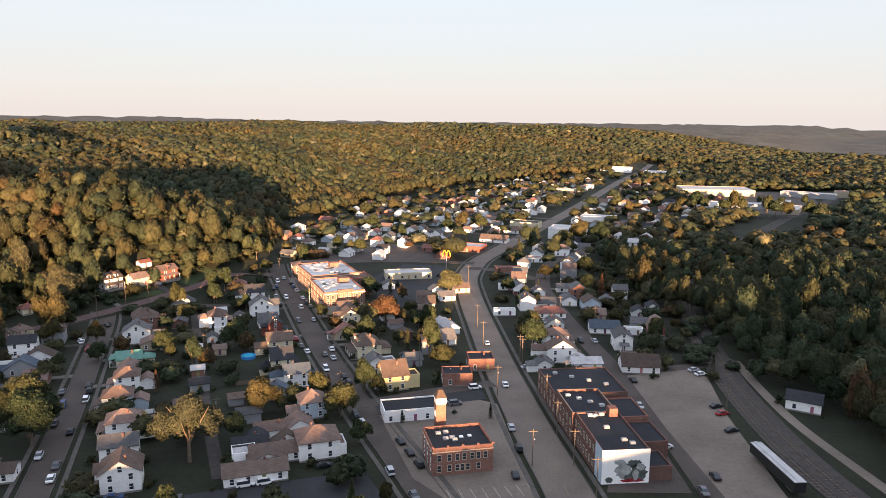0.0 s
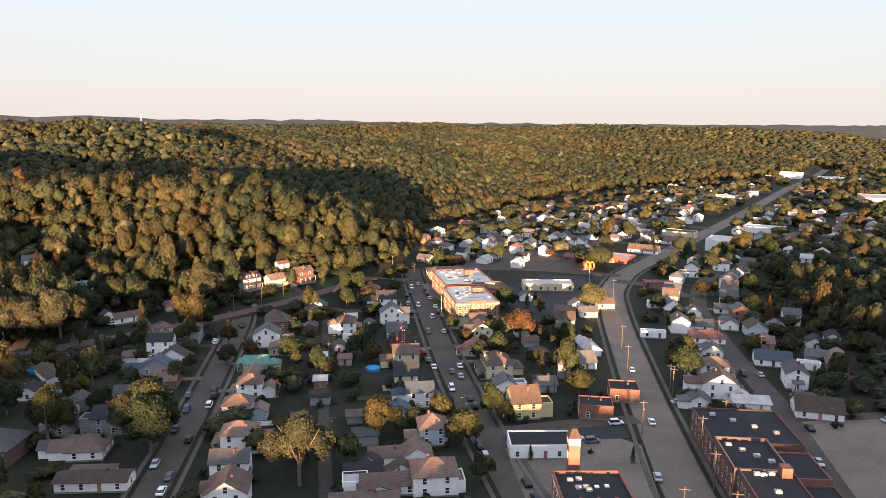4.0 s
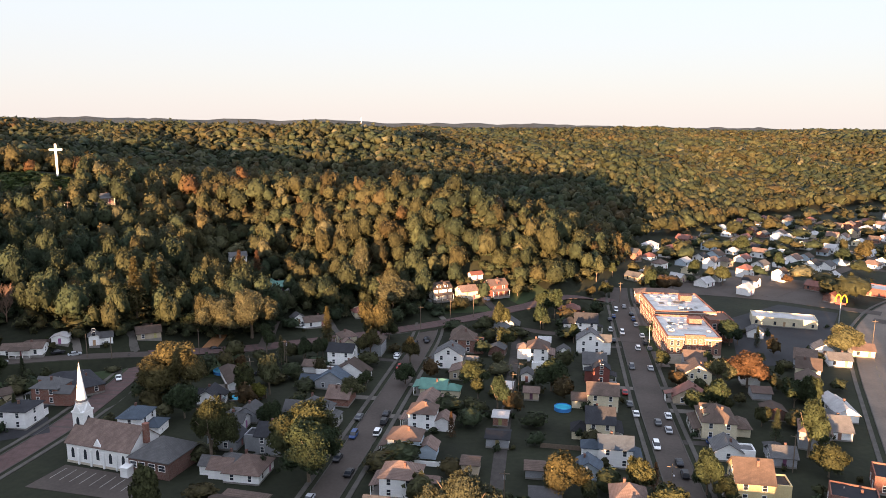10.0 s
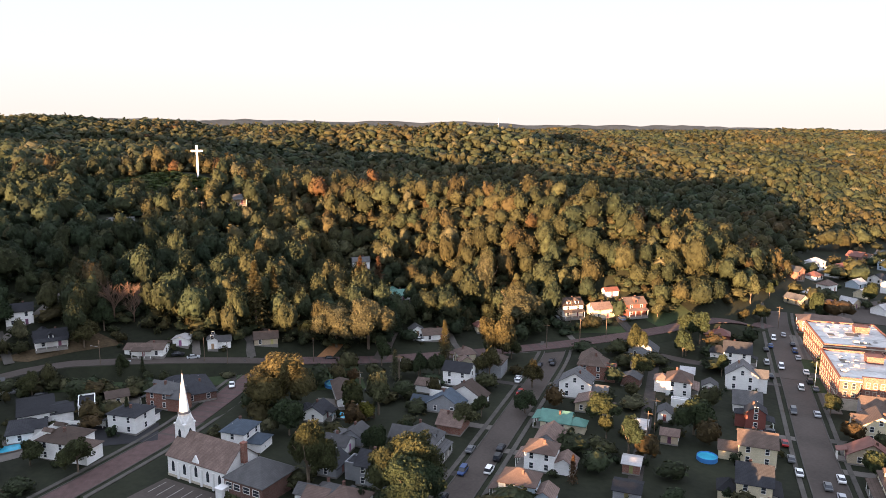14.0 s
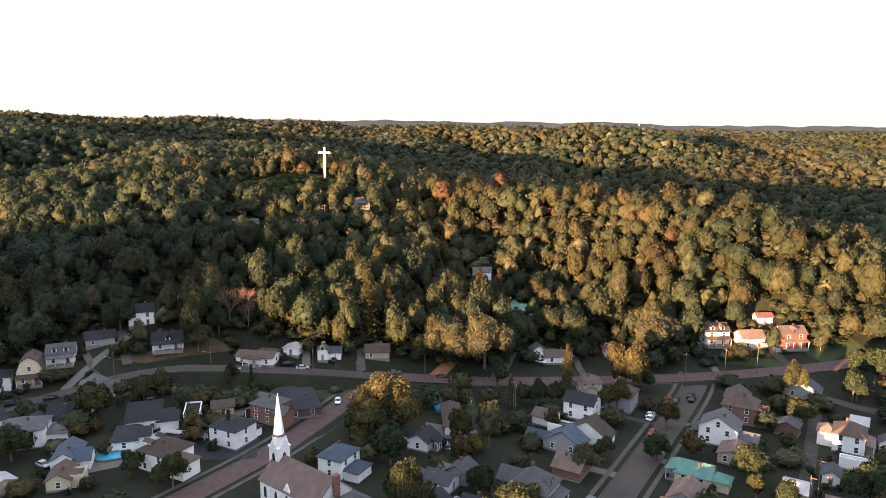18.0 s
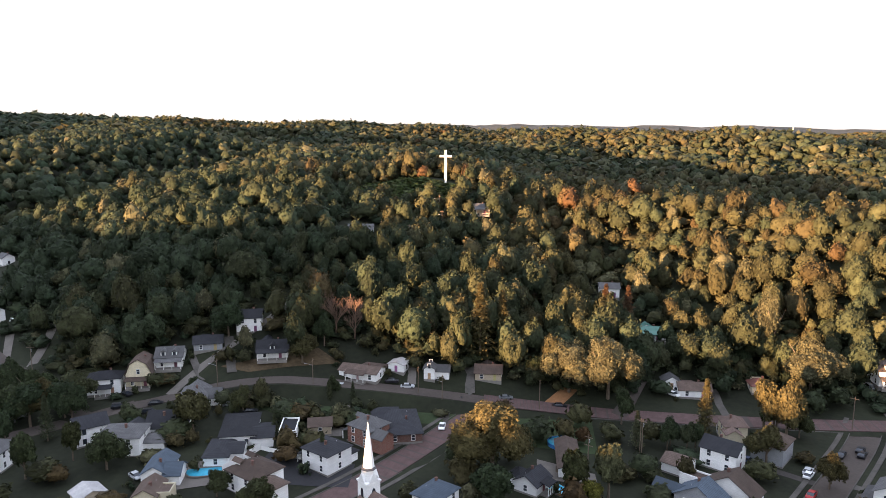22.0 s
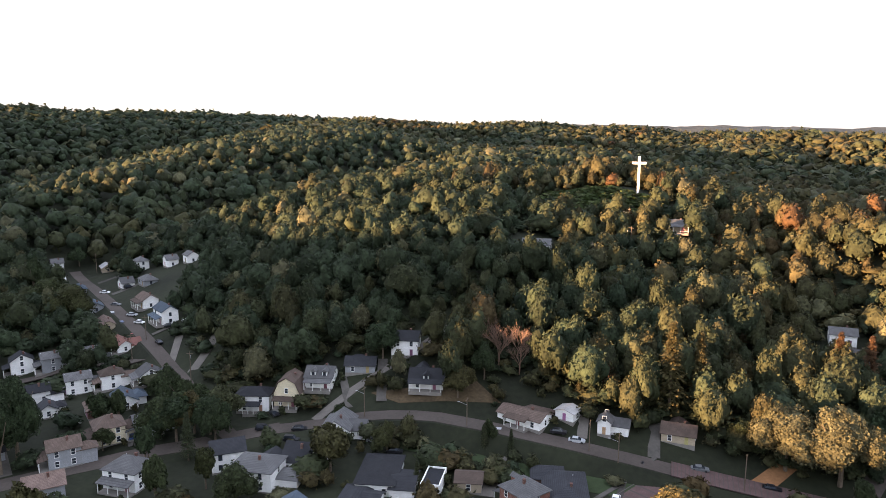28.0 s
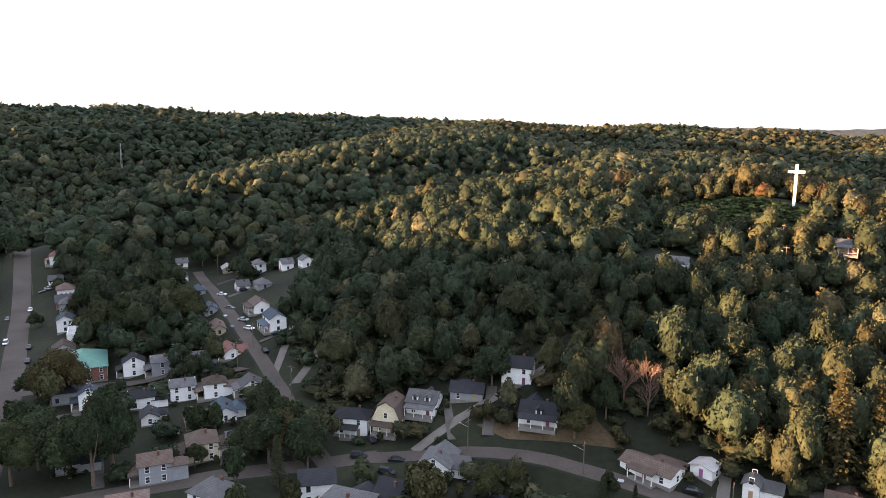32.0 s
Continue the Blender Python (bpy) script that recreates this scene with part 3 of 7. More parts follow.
# railway
bed = [(104, 130), (98, 170), (98, 200), (101, 240), (106, 268), (113, 312), (126, 360), (185, 475), (265, 588), (330, 680), (420, 791), (540, 950)]
strip("trackbed", bed, 11, 0.2, GRAVEL, "Dark stone ballast of the railway", "railway", thick=0.5)
for off in (-4.0, -2.56, 0.6, 2.04):
    strip("rail", bed, 0.1, 0.42, RAIL_STEEL, "Steel rail on wooden sleepers", "rail", off, 0.16)
sleepers = thing("sleepers", 0, 0, 0, 0, "Weathered wooden railway sleepers under the rails", "sleepers", kind="stuff")
m = Mesh()
for off in (-3.28, 1.32):
    p = along(bed[:7], 1.3)
    for k in range(len(p) - 1):
        d = (p[k + 1] - p[k]) / max(1e-6, np.hypot(*(p[k + 1] - p[k])))
        n2 = np.array([d[1], -d[0]])
        c = p[k] + n2 * off
        q = [c + n2 * a * 1.25 + d * b3 * 0.12 for a, b3 in ((-1, -1), (1, -1), (1, 1), (-1, 1))]
        z0 = ground_z(*c) + 0.2
        m.add([(*v, z0) for v in q] + [(*v, z0 + 0.08) for v in q], [(4, 5, 6, 7), (0, 1, 5, 4), (1, 2, 6, 5), (2, 3, 7, 6), (3, 0, 4, 7)])
part("sleeper_row", m, POLE_WOOD, sleepers)
strip("path", [(112, 160), (107, 205), (110, 245), (112, 262)], 3.5, 0.08, WORN_LOT, "Pale gravel service path beside the railway", "path")

# ---- trees ----
rng = np.random.default_rng(7)


def crown_cards(n, size, lumps, squash, seed, ruffle=0.3):
    """Small leaf clumps over a crown of several lumps, with gaps: triangles (n, 3, 3) in a crown about 1 wide and 1 high."""
    r = np.random.default_rng(seed)
    cen, rad = crown_lumps(lumps, seed)
    pick = r.choice(lumps, n, p=rad**2 / (rad**2).sum())
    d = r.normal(size=(n, 3))
    d[:, 2] = d[:, 2] * 0.9 + 0.35
    d /= np.linalg.norm(d, axis=1)[:, None]
    p = cen[pick] + d * rad[pick][:, None] * r.uniform(0.8, 1.08, n)[:, None]
    p[:, 2] = np.clip(p[:, 2], 0.04, None) * squash
    nrm = d + r.normal(size=(n, 3)) * ruffle
    nrm /= np.linalg.norm(nrm, axis=1)[:, None]
    u = np.cross(nrm, r.normal(size=(n, 3)))
    u /= np.linalg.norm(u, axis=1)[:, None]
    w = np.cross(nrm, u)
    s = size * r.uniform(0.6, 1.35, (n, 1, 1))
    q = np.stack([-u - 0.58 * w, u - 0.58 * w, 1.16 * w], 1) * s * 0.72
    q += r.normal(size=q.shape) * s * 0.16
    return p[:, None] + q


def crown_lumps(lumps, seed):
    r = np.random.default_rng(seed + 500)
    cen = r.normal(size=(lumps, 3)) * (0.2, 0.2, 0.2) + (0, 0, 0.5)
    cen[0] = (0, 0, 0.55)
    rad = r.uniform(0.15, 0.25, lumps)
    rad[0] = 0.29
    return cen, rad


def crown_dome(around, rings, lumps, seed, shrink=1.0):
    """The leafy mass of the same crown as a closed, lumpy skin: vertices and triangles."""
    cen, rad = crown_lumps(lumps, seed)
    r = np.random.default_rng(seed + 900)
    dirs = [(0, 0, 1)]
    for k in range(rings):
        th = radians(28 + 112 * k / (rings - 1))
        for i in range(around):
            a = 6.283 * (i + 0.5 * (k % 2)) / around
            dirs.append((math.sin(th) * math.cos(a), math.sin(th) * math.sin(a), math.cos(th)))
    d = np.array(dirs) + r.normal(size=(len(dirs), 3)) * 0.05
    d /= np.linalg.norm(d, axis=1)[:, None]
    o = np.array((0, 0, 0.5))
    b = d @ (cen - o).T
    c = ((cen - o) ** 2).sum(1)[None] - rad[None] ** 2
    disc = b * b - c
    far = np.where(disc > 0, b + np.sqrt(np.maximum(disc, 0)), 0.16).max(1)
    v = o + d * (np.clip(far, 0.2, 0.62) * shrink * r.uniform(0.93, 1.07, len(d)))[:, None]
    f = [(0, 1 + i, 1 + (i + 1) % around) for i in range(around)]
    for k in range(rings - 1):
        a0, b0, odd = 1 + k * around, 1 + (k + 1) * around, k % 2
        for i in range(around):
            j = (i + 1) % around
            if odd:
                f += [(a0 + i, b0 + j, a0 + j), (a0 + i, b0 + i, b0 + j)]
            else:
                f += [(a0 + i, b0 + i, a0 + j), (a0 + j, b0 + i, b0 + j)]
    return v, np.array(f)


def mesh_of_tris(name, verts, tris, smooth, material, tint=None):
    me = bpy.data.meshes.new(name)
    n = len(tris)
    me.vertices.add(len(verts))
    me.loops.add(3 * n)
    me.polygons.add(n)
    me.vertices.foreach_set("co", verts.astype(np.float32).ravel())
    me.loops.foreach_set("vertex_index", tris.astype(np.int32).ravel())
    me.polygons.foreach_set("loop_start", np.arange(0, 3 * n, 3, dtype=np.int32))
    me.polygons.foreach_set("loop_total", np.full(n, 3, np.int32))
    me.polygons.foreach_set("use_smooth", smooth)
    me.materials.append(material)
    if tint is not None:
        at = me.attributes.new("tint", "FLOAT", "FACE")
        at.data.foreach_set("value", tint.astype(np.float32))
    me.update(calc_edges=True)
    return me


def crown(cards, size, lumps, seed, dome=(0, 0), ruffle=0.3, shrink=0.86):
    """One crown in its own unit box: vertices, triangles, and which of them are smooth."""
    vs, fs, sm = [], [], []
    if dome[0]:
        v, f = crown_dome(dome[0], dome[1], lumps, seed, shrink if cards else 1.0)
        vs, fs, sm = [v], [f], [np.ones(len(f), bool)]
    if cards:
        q = crown_cards(cards, size, lumps, 1.0, seed, ruffle)
        k = len(vs[0]) if vs else 0
        vs.append(q.reshape(-1, 3))
        fs.append(np.arange(3 * cards).reshape(-1, 3) + k)
        sm.append(np.zeros(cards, bool))
    return np.concatenate(vs), np.concatenate(fs), np.concatenate(sm)


def wood_crown(lumps, points, cards, size, seed, pointed=0.0):
    """A rounded forest crown of bossed clumps in a box 1 wide and 1 high: skin, and leaf sprays that break its outline."""
    r = np.random.default_rng(seed)
    k = np.arange(lumps) + 0.5
    cz, a = 1 - 1.45 * k / lumps, k * 2.39996 + r.uniform(-0.3, 0.3, lumps)
    ring = np.sqrt(np.maximum(1 - cz * cz, 0))
    cen = np.stack([ring * np.cos(a), ring * np.sin(a), cz], 1) * r.uniform(0.22, 0.36, (lumps, 1))
    cen[:, 2] *= 1.1
    rad = r.uniform(0.11, 0.2, lumps) * (18 / lumps) ** 0.4
    lean, girth = r.normal(size=2) * 0.07, r.uniform(0.82, 1.18, 2)
    n = np.arange(points) + 0.5
    dz, b = 1 - 1.72 * n / points, n * 2.39996
    d = np.stack([np.sqrt(1 - dz * dz) * np.cos(b), np.sqrt(1 - dz * dz) * np.sin(b), dz], 1)

    def reach(d):
        p = d @ cen.T
        disc = p * p - ((cen ** 2).sum(1) - rad ** 2)[None]
        return np.where(disc > 0, p + np.sqrt(np.maximum(disc, 0)), 0.2).max(1)

    def shape(v):
        v = v + 0.0
        v[:, :2] *= (1 - pointed * np.clip(v[:, 2] + 0.35, 0, 1))[:, None]
        v[:, :2] *= girth
        v[:, 0] += lean[0] * v[:, 2] * 2
        v[:, 1] += lean[1] * v[:, 2] * 2
        return v + (0, 0, 0.5)

    skin = d * (reach(d) * r.uniform(0.86, 0.97, points))[:, None]
    bm = bmesh.new()
    for p in d:
        bm.verts.new(p)
    bmesh.ops.convex_hull(bm, input=bm.verts)
    bm.verts.index_update()
    bmesh.ops.triangulate(bm, faces=bm.faces)
    f = np.array([[q.index for q in g.verts] for g in bm.faces if g.normal.z > -0.9])
    bm.free()
    vs, fs, sm = [shape(skin)], [f], [np.ones(len(f), bool)]
    if cards:
        e = r.normal(size=(cards, 3)) + (0, 0, 0.45)
        e /= np.linalg.norm(e, axis=1)[:, None]
        p = e * (reach(e) * r.uniform(0.92, 1.1, cards))[:, None]
        nrm = e + r.normal(size=(cards, 3)) * 0.6
        nrm /= np.linalg.norm(nrm, axis=1)[:, None]
        u = np.cross(nrm, r.normal(size=(cards, 3)))
        u /= np.linalg.norm(u, axis=1)[:, None]
        w = np.cross(nrm, u)
        q = np.stack([-u - 0.6 * w, u - 0.5 * w, 1.1 * w], 1) * size * r.uniform(0.55, 1.3, (cards, 1, 1))
        vs.append(shape((p[:, None] + q).reshape(-1, 3)))
        fs.append(np.arange(3 * cards).reshape(-1, 3) + points)
        sm.append(np.zeros(cards, bool))
    return np.concatenate(vs), np.concatenate(fs), np.concatenate(sm)


def limbs(height_m, spread, seed, twigs=0):
    r = random.Random(seed)
    m = Mesh()
    top = Vector((r.uniform(-0.3, 0.3), r.uniform(-0.3, 0.3), height_m * 0.55))
    m.rod((0, 0, -1.0), (0, 0, height_m * 0.22), 0.38, 0.3, 7)
    m.rod((0, 0, height_m * 0.22), top, 0.3, 0.16, 7)
    for k in range(7):
        a = k * 2.4 + r.random()
        base = Vector((0, 0, height_m * r.uniform(0.22, 0.5)))
        tip = Vector((math.cos(a) * spread * r.uniform(0.5, 0.85), math.sin(a) * spread * r.uniform(0.5, 0.85), height_m * r.uniform(0.5, 0.85)))
        mid = base.lerp(tip, 0.5) + Vector((0, 0, -0.3))
        m.rod(base, mid, 0.15, 0.1)
        m.rod(mid, tip, 0.1, 0.04)
        for _ in range(twigs):
            b = mid.lerp(tip, r.random())
            m.rod(b, b + Vector((r.uniform(-1, 1) * 1.6, r.uniform(-1, 1) * 1.6, r.uniform(0.6, 2.6))), 0.05, 0.012, 3)
    return m


TREES, LIGHT_TREES, GREAT_TREES = [], [], []
for k in range(7):
    wide, tall = (10, 10) if k < 4 else (8, 12)
    trunk = limbs(tall + 2, wide / 2, k).data("trunk", BARK)
    for kept, n, size in ((TREES, 2800, 0.03), (LIGHT_TREES, 1100, 0.044), (GREAT_TREES, 8800, 0.017)):
        heads = [(0, 0, 0.1, 0.8)] if kept is LIGHT_TREES else [(0, 0, 0.3, 0.66), (0.27, 0.06, 0.12, 0.62), (-0.2, 0.24, 0.16, 0.58), (-0.14, -0.26, 0.06, 0.64)][:4 if k % 2 else 3]
        v, f, sm, done = [], [], [], 0
        for j, (hx, hy, hz, hs) in enumerate(heads):
            hv, hf, hm = wood_crown(15 + k, 220 // len(heads), n // len(heads), size / hs, 40 + 7 * k + j, 0.25 * ((k + j) % 3 == 2))
            v.append(hv * (hs, hs, hs * 1.05) * (1.1 if len(heads) > 1 else 1.25) + (hx, hy, hz))
            f.append(hf + done)
            sm.append(hm)
            done += len(hv)
        v, f, sm = np.concatenate(v), np.concatenate(f), np.concatenate(sm)
        kept.append((trunk, mesh_of_tris("crown", v * (wide * 1.08, wide * 1.08, tall) + (0, 0, 1.2), f, sm, TREE_LEAF)))
r = np.random.default_rng(5)
CONIFERS = []
for k in range(3):
    n = 2600
    t = r.random(n) ** 0.75
    tier = 0.72 + 0.28 * np.cos(t * 60 + r.normal(size=n) * 0.5)
    a = r.random(n) * 6.283
    rad = ((1 - t) ** 0.85 * r.uniform(0.35, 1.0, n) * tier * (1 + 0.22 * np.sin(a * 3 + t * 25))) * 2.9 + 0.06
    p = np.stack([np.cos(a) * rad, np.sin(a) * rad, 1.0 + t * 12.5], 1)
    out = np.stack([np.cos(a), np.sin(a), -0.35 + 0 * a], 1) + r.normal(size=(n, 3)) * 0.15
    wdt = np.stack([-np.sin(a), np.cos(a), r.normal(size=n) * 0.4], 1)
    s = r.uniform(0.2, 0.45, (n, 1))
    q = np.stack([p - wdt * s * 0.5, p + wdt * s * 0.5, p + wdt * s * 0.2 + out * s, p - wdt * s * 0.2 + out * s], 1)
    q = np.concatenate([q[:, [0, 1, 2]], q[:, [0, 2, 3]]])
    CONIFERS.append((Mesh().rod((0, 0, -1), (0, 0, 12.5), 0.26, 0.05, 7).data("trunk", BARK), mesh_of_tris("crown", q.reshape(-1, 3), np.arange(6 * n).reshape(-1, 3), np.zeros(2 * n, bool), NEEDLE)))


TREE_COUNT, TONED = [], {}
TONES = {w: leafage(w + " leaves", ((0.0, c), (1.0, tuple(1.15 * v for v in c))), True) for w, c in (("pale", (0.07, 0.068, 0.036)), ("rust", (0.075, 0.042, 0.022)), ("yellow-green", (0.12, 0.115, 0.025)), ("golden", (0.064, 0.055, 0.023)), ("silvery", (0.046, 0.05, 0.03)))}


def tree(x, y, size=1.0, kind=0, label="", spin=None, light=0):
    """A tree of its own: kind 0 to 6 broad, 10 to 12 conifer."""
    conifer = kind >= 10
    tone = next((w for w in TONES if w in label.lower() and not (conifer and w == "pale")), "")
    trunk, crown = CONIFERS[kind - 10] if conifer else (LIGHT_TREES if light else GREAT_TREES if size > 1.3 else TREES)[kind % 7]
    ob = thing("conifer_tree" if conifer else "tree", x, y, ground_z(x, y), spin if spin is not None else (x * 37 + y * 61) % 360,
               label or ("Tall dark conifer beside the houses" if conifer else "Leafy broad tree, late-summer green and brown, among houses"), "tree", "town trees")
    TREE_COUNT.append((x, y))
    ob.scale = (size, size, size * (0.92 + 0.16 * ((x * 13 + y * 7) % 1.0)))
    part("trunk", trunk, None, ob)
    if tone:
        key = (crown.name, tone)
        if key not in TONED:
            TONED[key] = crown.copy()
            TONED[key].materials[0] = TONES[tone]
        crown = TONED[key]
    part("crown", crown, None, ob)
    return ob


# ---- forest ----
KEEP_CLEAR = [(-272, 198, 6), (-267, 203, 6), (-262, 192, 7)]          # (x, y, radius) of houses and yards among the woods


def clear(x, y, r):
    KEEP_CLEAR.append((x, y, r))


def woods_at(x, y):
    """Where woods stand: the hills, and the river bottom east of the railway."""
    hill = (~inside_low(x, y) & (height(x, y) > 1.6)) | (spur(x, y) > 6.5)
    edge = np.interp(y, [60, 150, 225, 235, 280, 330, 420, 520, 620, 700, 800, 1000, 1300], [126, 123, 122, 114, 111, 104, 102, 116, 165, 215, 300, 400, 540])
    bottom = (x > edge) & (y > 60) & ~((y > 685) & (y < 935) & (x > 225 + (y - 690) * 0.2) & (x < 345 + (y - 690) * 0.62))
    bottom &= (np.hypot((x - 297) / 36, (y - 574) / 22) > 1) & (seg_dist(x, y, bed)[0] > np.interp(y, [250, 300, 330, 500, 540, 580], [8, 5.5, 3, 3, 10, 24]))
    w = hill | bottom
    for line, half in ((STREET_E, 9), (STREET_W, 14), (HILL_LANE, 4), (STREET_M, 14), (STREET_C, 30)):
        d, _ = seg_dist(x, y, line)
        w &= d > half
    for cx, cy, cr in KEEP_CLEAR:
        w &= np.hypot(x - cx, y - cy) > cr
    return w


def in_sight(x, y, z):
    """Whether a crown stands clear of the hills before it, as seen from above the town."""
    seen = np.zeros(len(x), bool)
    for ex, ey in ((0, 0), (-5, 55), (-40, 110), (-92, 137)):
        clear_way = np.ones(len(x), bool)
        for s in np.linspace(0.15, 0.94, 22):
            clear_way &= height(ex + (x - ex) * s, ey + (y - ey) * s) + 1 < 89 + (z + 13 - 89) * s
        seen |= clear_way
    return seen


def forest(name, lo, hi, step, cards, size, label, seed, where=None, low=0.0, dome=(16, 60), material=None):
    """Woods of separate crowns between two distances from the middle of the flight; crowns behind the hills are plainer."""
    r = np.random.default_rng(seed)
    ext = hi + 60
    X, Y = np.meshgrid(np.arange(-40 - ext, -40 + ext, step), np.arange(110 - ext, 110 + ext, step))
    X = (X + r.uniform(-0.45, 0.45, X.shape) * step).ravel()
    Y = (Y + r.uniform(-0.45, 0.45, Y.shape) * step).ravel()
    dist, bear = np.hypot(X + 40, Y - 110), np.arctan2(X + 40, Y - 110)
    ok = (dist > lo) & (dist <= hi) & (bear < radians(100 if lo < 200 else 55)) & (bear > radians(-128))
    X, Y = X[ok], Y[ok]
    ok = (where or woods_at)(X, Y)
    X, Y = X[ok], Y[ok]
    Z = height(X, Y)
    n = len(X)
    seen = in_sight(X, Y, Z)
    keep = seen | (r.random(n) < 0.4)
    X, Y, Z, seen = X[keep], Y[keep], Z[keep], seen[keep]
    n = len(X)
    wide = step * (0.8 + 0.95 * r.random(n) ** 1.6) * np.where(r.random(n) < 0.1, 1.2, 1.0)
    tall = np.clip(wide * r.uniform(1.0, 1.5, n), 7.5, 14.5) * np.where(inside_low(X, Y), np.where(r.random(n) < 0.22, np.where(Y > 420, 0.95, 1.35), np.where(Y > 420, 0.6, 0.8)), 1.0) if not low else low * r.uniform(0.6, 1.5, n)
    base = r.uniform(-2.0, 2.8, n) if not low else np.zeros(n) - 0.3
    if lo >= 440:
        wide, base = wide * 1.14, base * 0.5
    elif hi <= 300 and not low:
        tall, base = tall * 1.2, base + 1.0
    spin = r.random(n) * 6.283
    tint = np.clip(0.53 + 0.27 * np.clip((-255 - X) / 120, 0, 1) * np.clip((330 - Y) / 120, 0, 1) + 0.13 * np.sin(X * 0.017 + 2 * np.sin(Y * 0.013)) + 0.07 * np.sin(X * 0.06 + Y * 0.05) + r.normal(size=n) * (0.19 if lo < 440 else 0.13), 0, 1)
    tint = np.where(r.random(n) < 0.06, r.uniform(0.9, 1.0, n), np.clip(tint - 0.12 * np.exp(-((X + 210) ** 2 + (Y - 370) ** 2) / 9000), 0, 0.85))
    kinds = r.integers(0, 10, n)
    verts, tris, flat, tints, k0 = [], [], [], [], 0
    for k in range(20):
        i = np.where((kinds == k % 10) & (seen == (k < 10)))[0]
        if not len(i):
            continue
        v, f, sm = wood_crown(dome[0], dome[1], cards, size, 100 + k, 0.3 * (k % 4 == 3)) if k < 10 else wood_crown(6, 14, 0, 0, 100 + k)
        c, s = np.cos(spin[i])[:, None], np.sin(spin[i])[:, None]
        px = (c * v[None, :, 0] - s * v[None, :, 1]) * wide[i][:, None] * 1.08 + X[i][:, None]
        py = (s * v[None, :, 0] + c * v[None, :, 1]) * wide[i][:, None] * 1.08 + Y[i][:, None]
        pz = v[None, :, 2] * tall[i][:, None] + (Z + base)[i][:, None]
        verts.append(np.stack([px, py, pz], -1).reshape(-1, 3))
        tris.append((f[None] + (np.arange(len(i)) * len(v))[:, None, None]).reshape(-1, 3) + k0)
        k0 += len(i) * len(v)
        flat.append(np.tile(sm, len(i)))
        tints.append(np.repeat(tint[i], len(f)))
    me = mesh_of_tris(name, np.concatenate(verts), np.concatenate(tris), np.concatenate(flat), material or WOOD_LEAF, np.concatenate(tints))
    ob = tagged(new(name, me), label, "forest", kind="stuff")
    print(name, n, int(seen.sum()), len(me.polygons))
    return ob

# ---- houses ----
def window_meshes(w, h):
    f = Mesh()
    for x0, z0, x1, z1 in ((-w / 2 - .1, -h / 2 - .1, -w / 2, h / 2 + .1), (w / 2, -h / 2 - .1, w / 2 + .1, h / 2 + .1), (-w / 2, h / 2, w / 2, h / 2 + .12), (-w / 2, -h / 2 - .12, w / 2, -h / 2), (-w / 2, -.03, w / 2, .03)):
        f.box(x0, -.07, z0, x1, 0.02, z1)
    p = Mesh().box(-w / 2, -.03, -h / 2, w / 2, 0.01, h / 2)
    return f.data("window", TRIM), p.data("pane", PANE)


WIN, WIN_PANE = window_meshes(0.95, 1.5)
WIDE_WIN, WIDE_PANE = window_meshes(1.9, 1.5)
FAR_WIN = Mesh().box(-.5, -.04, -.75, .5, .02, .75).data("window", PANE)
DOOR = Mesh().box(-.48, -.06, 0, .48, .02, 2.05).data("door", paint("door paint", (0.25, 0.16, 0.1), 0.6, 0.3, 1.0, random_value=0.6, hue=0.2))
POST = Mesh().box(-.08, -.08, 0, .08, .08, 2.4).data("porch_post", TRIM)
CHIMNEY = Mesh().box(-.28, -.28, -1.5, .28, .28, .8).box(-.33, -.33, .8, .33, .33, .92).data("chimney", DARK_BRICK)
PIPE = Mesh().tube(0, 0, -.4, .5, .07, .07, 6).data("vent_pipe", STEEL)


def put(name, mesh, parent, x, y, z, rz=0, label=""):
    ob = new(name, mesh)
    ob.parent = parent
    ob.matrix_basis = pose(x, y, z, 0, 0, rz)
    return tagged(ob, label)


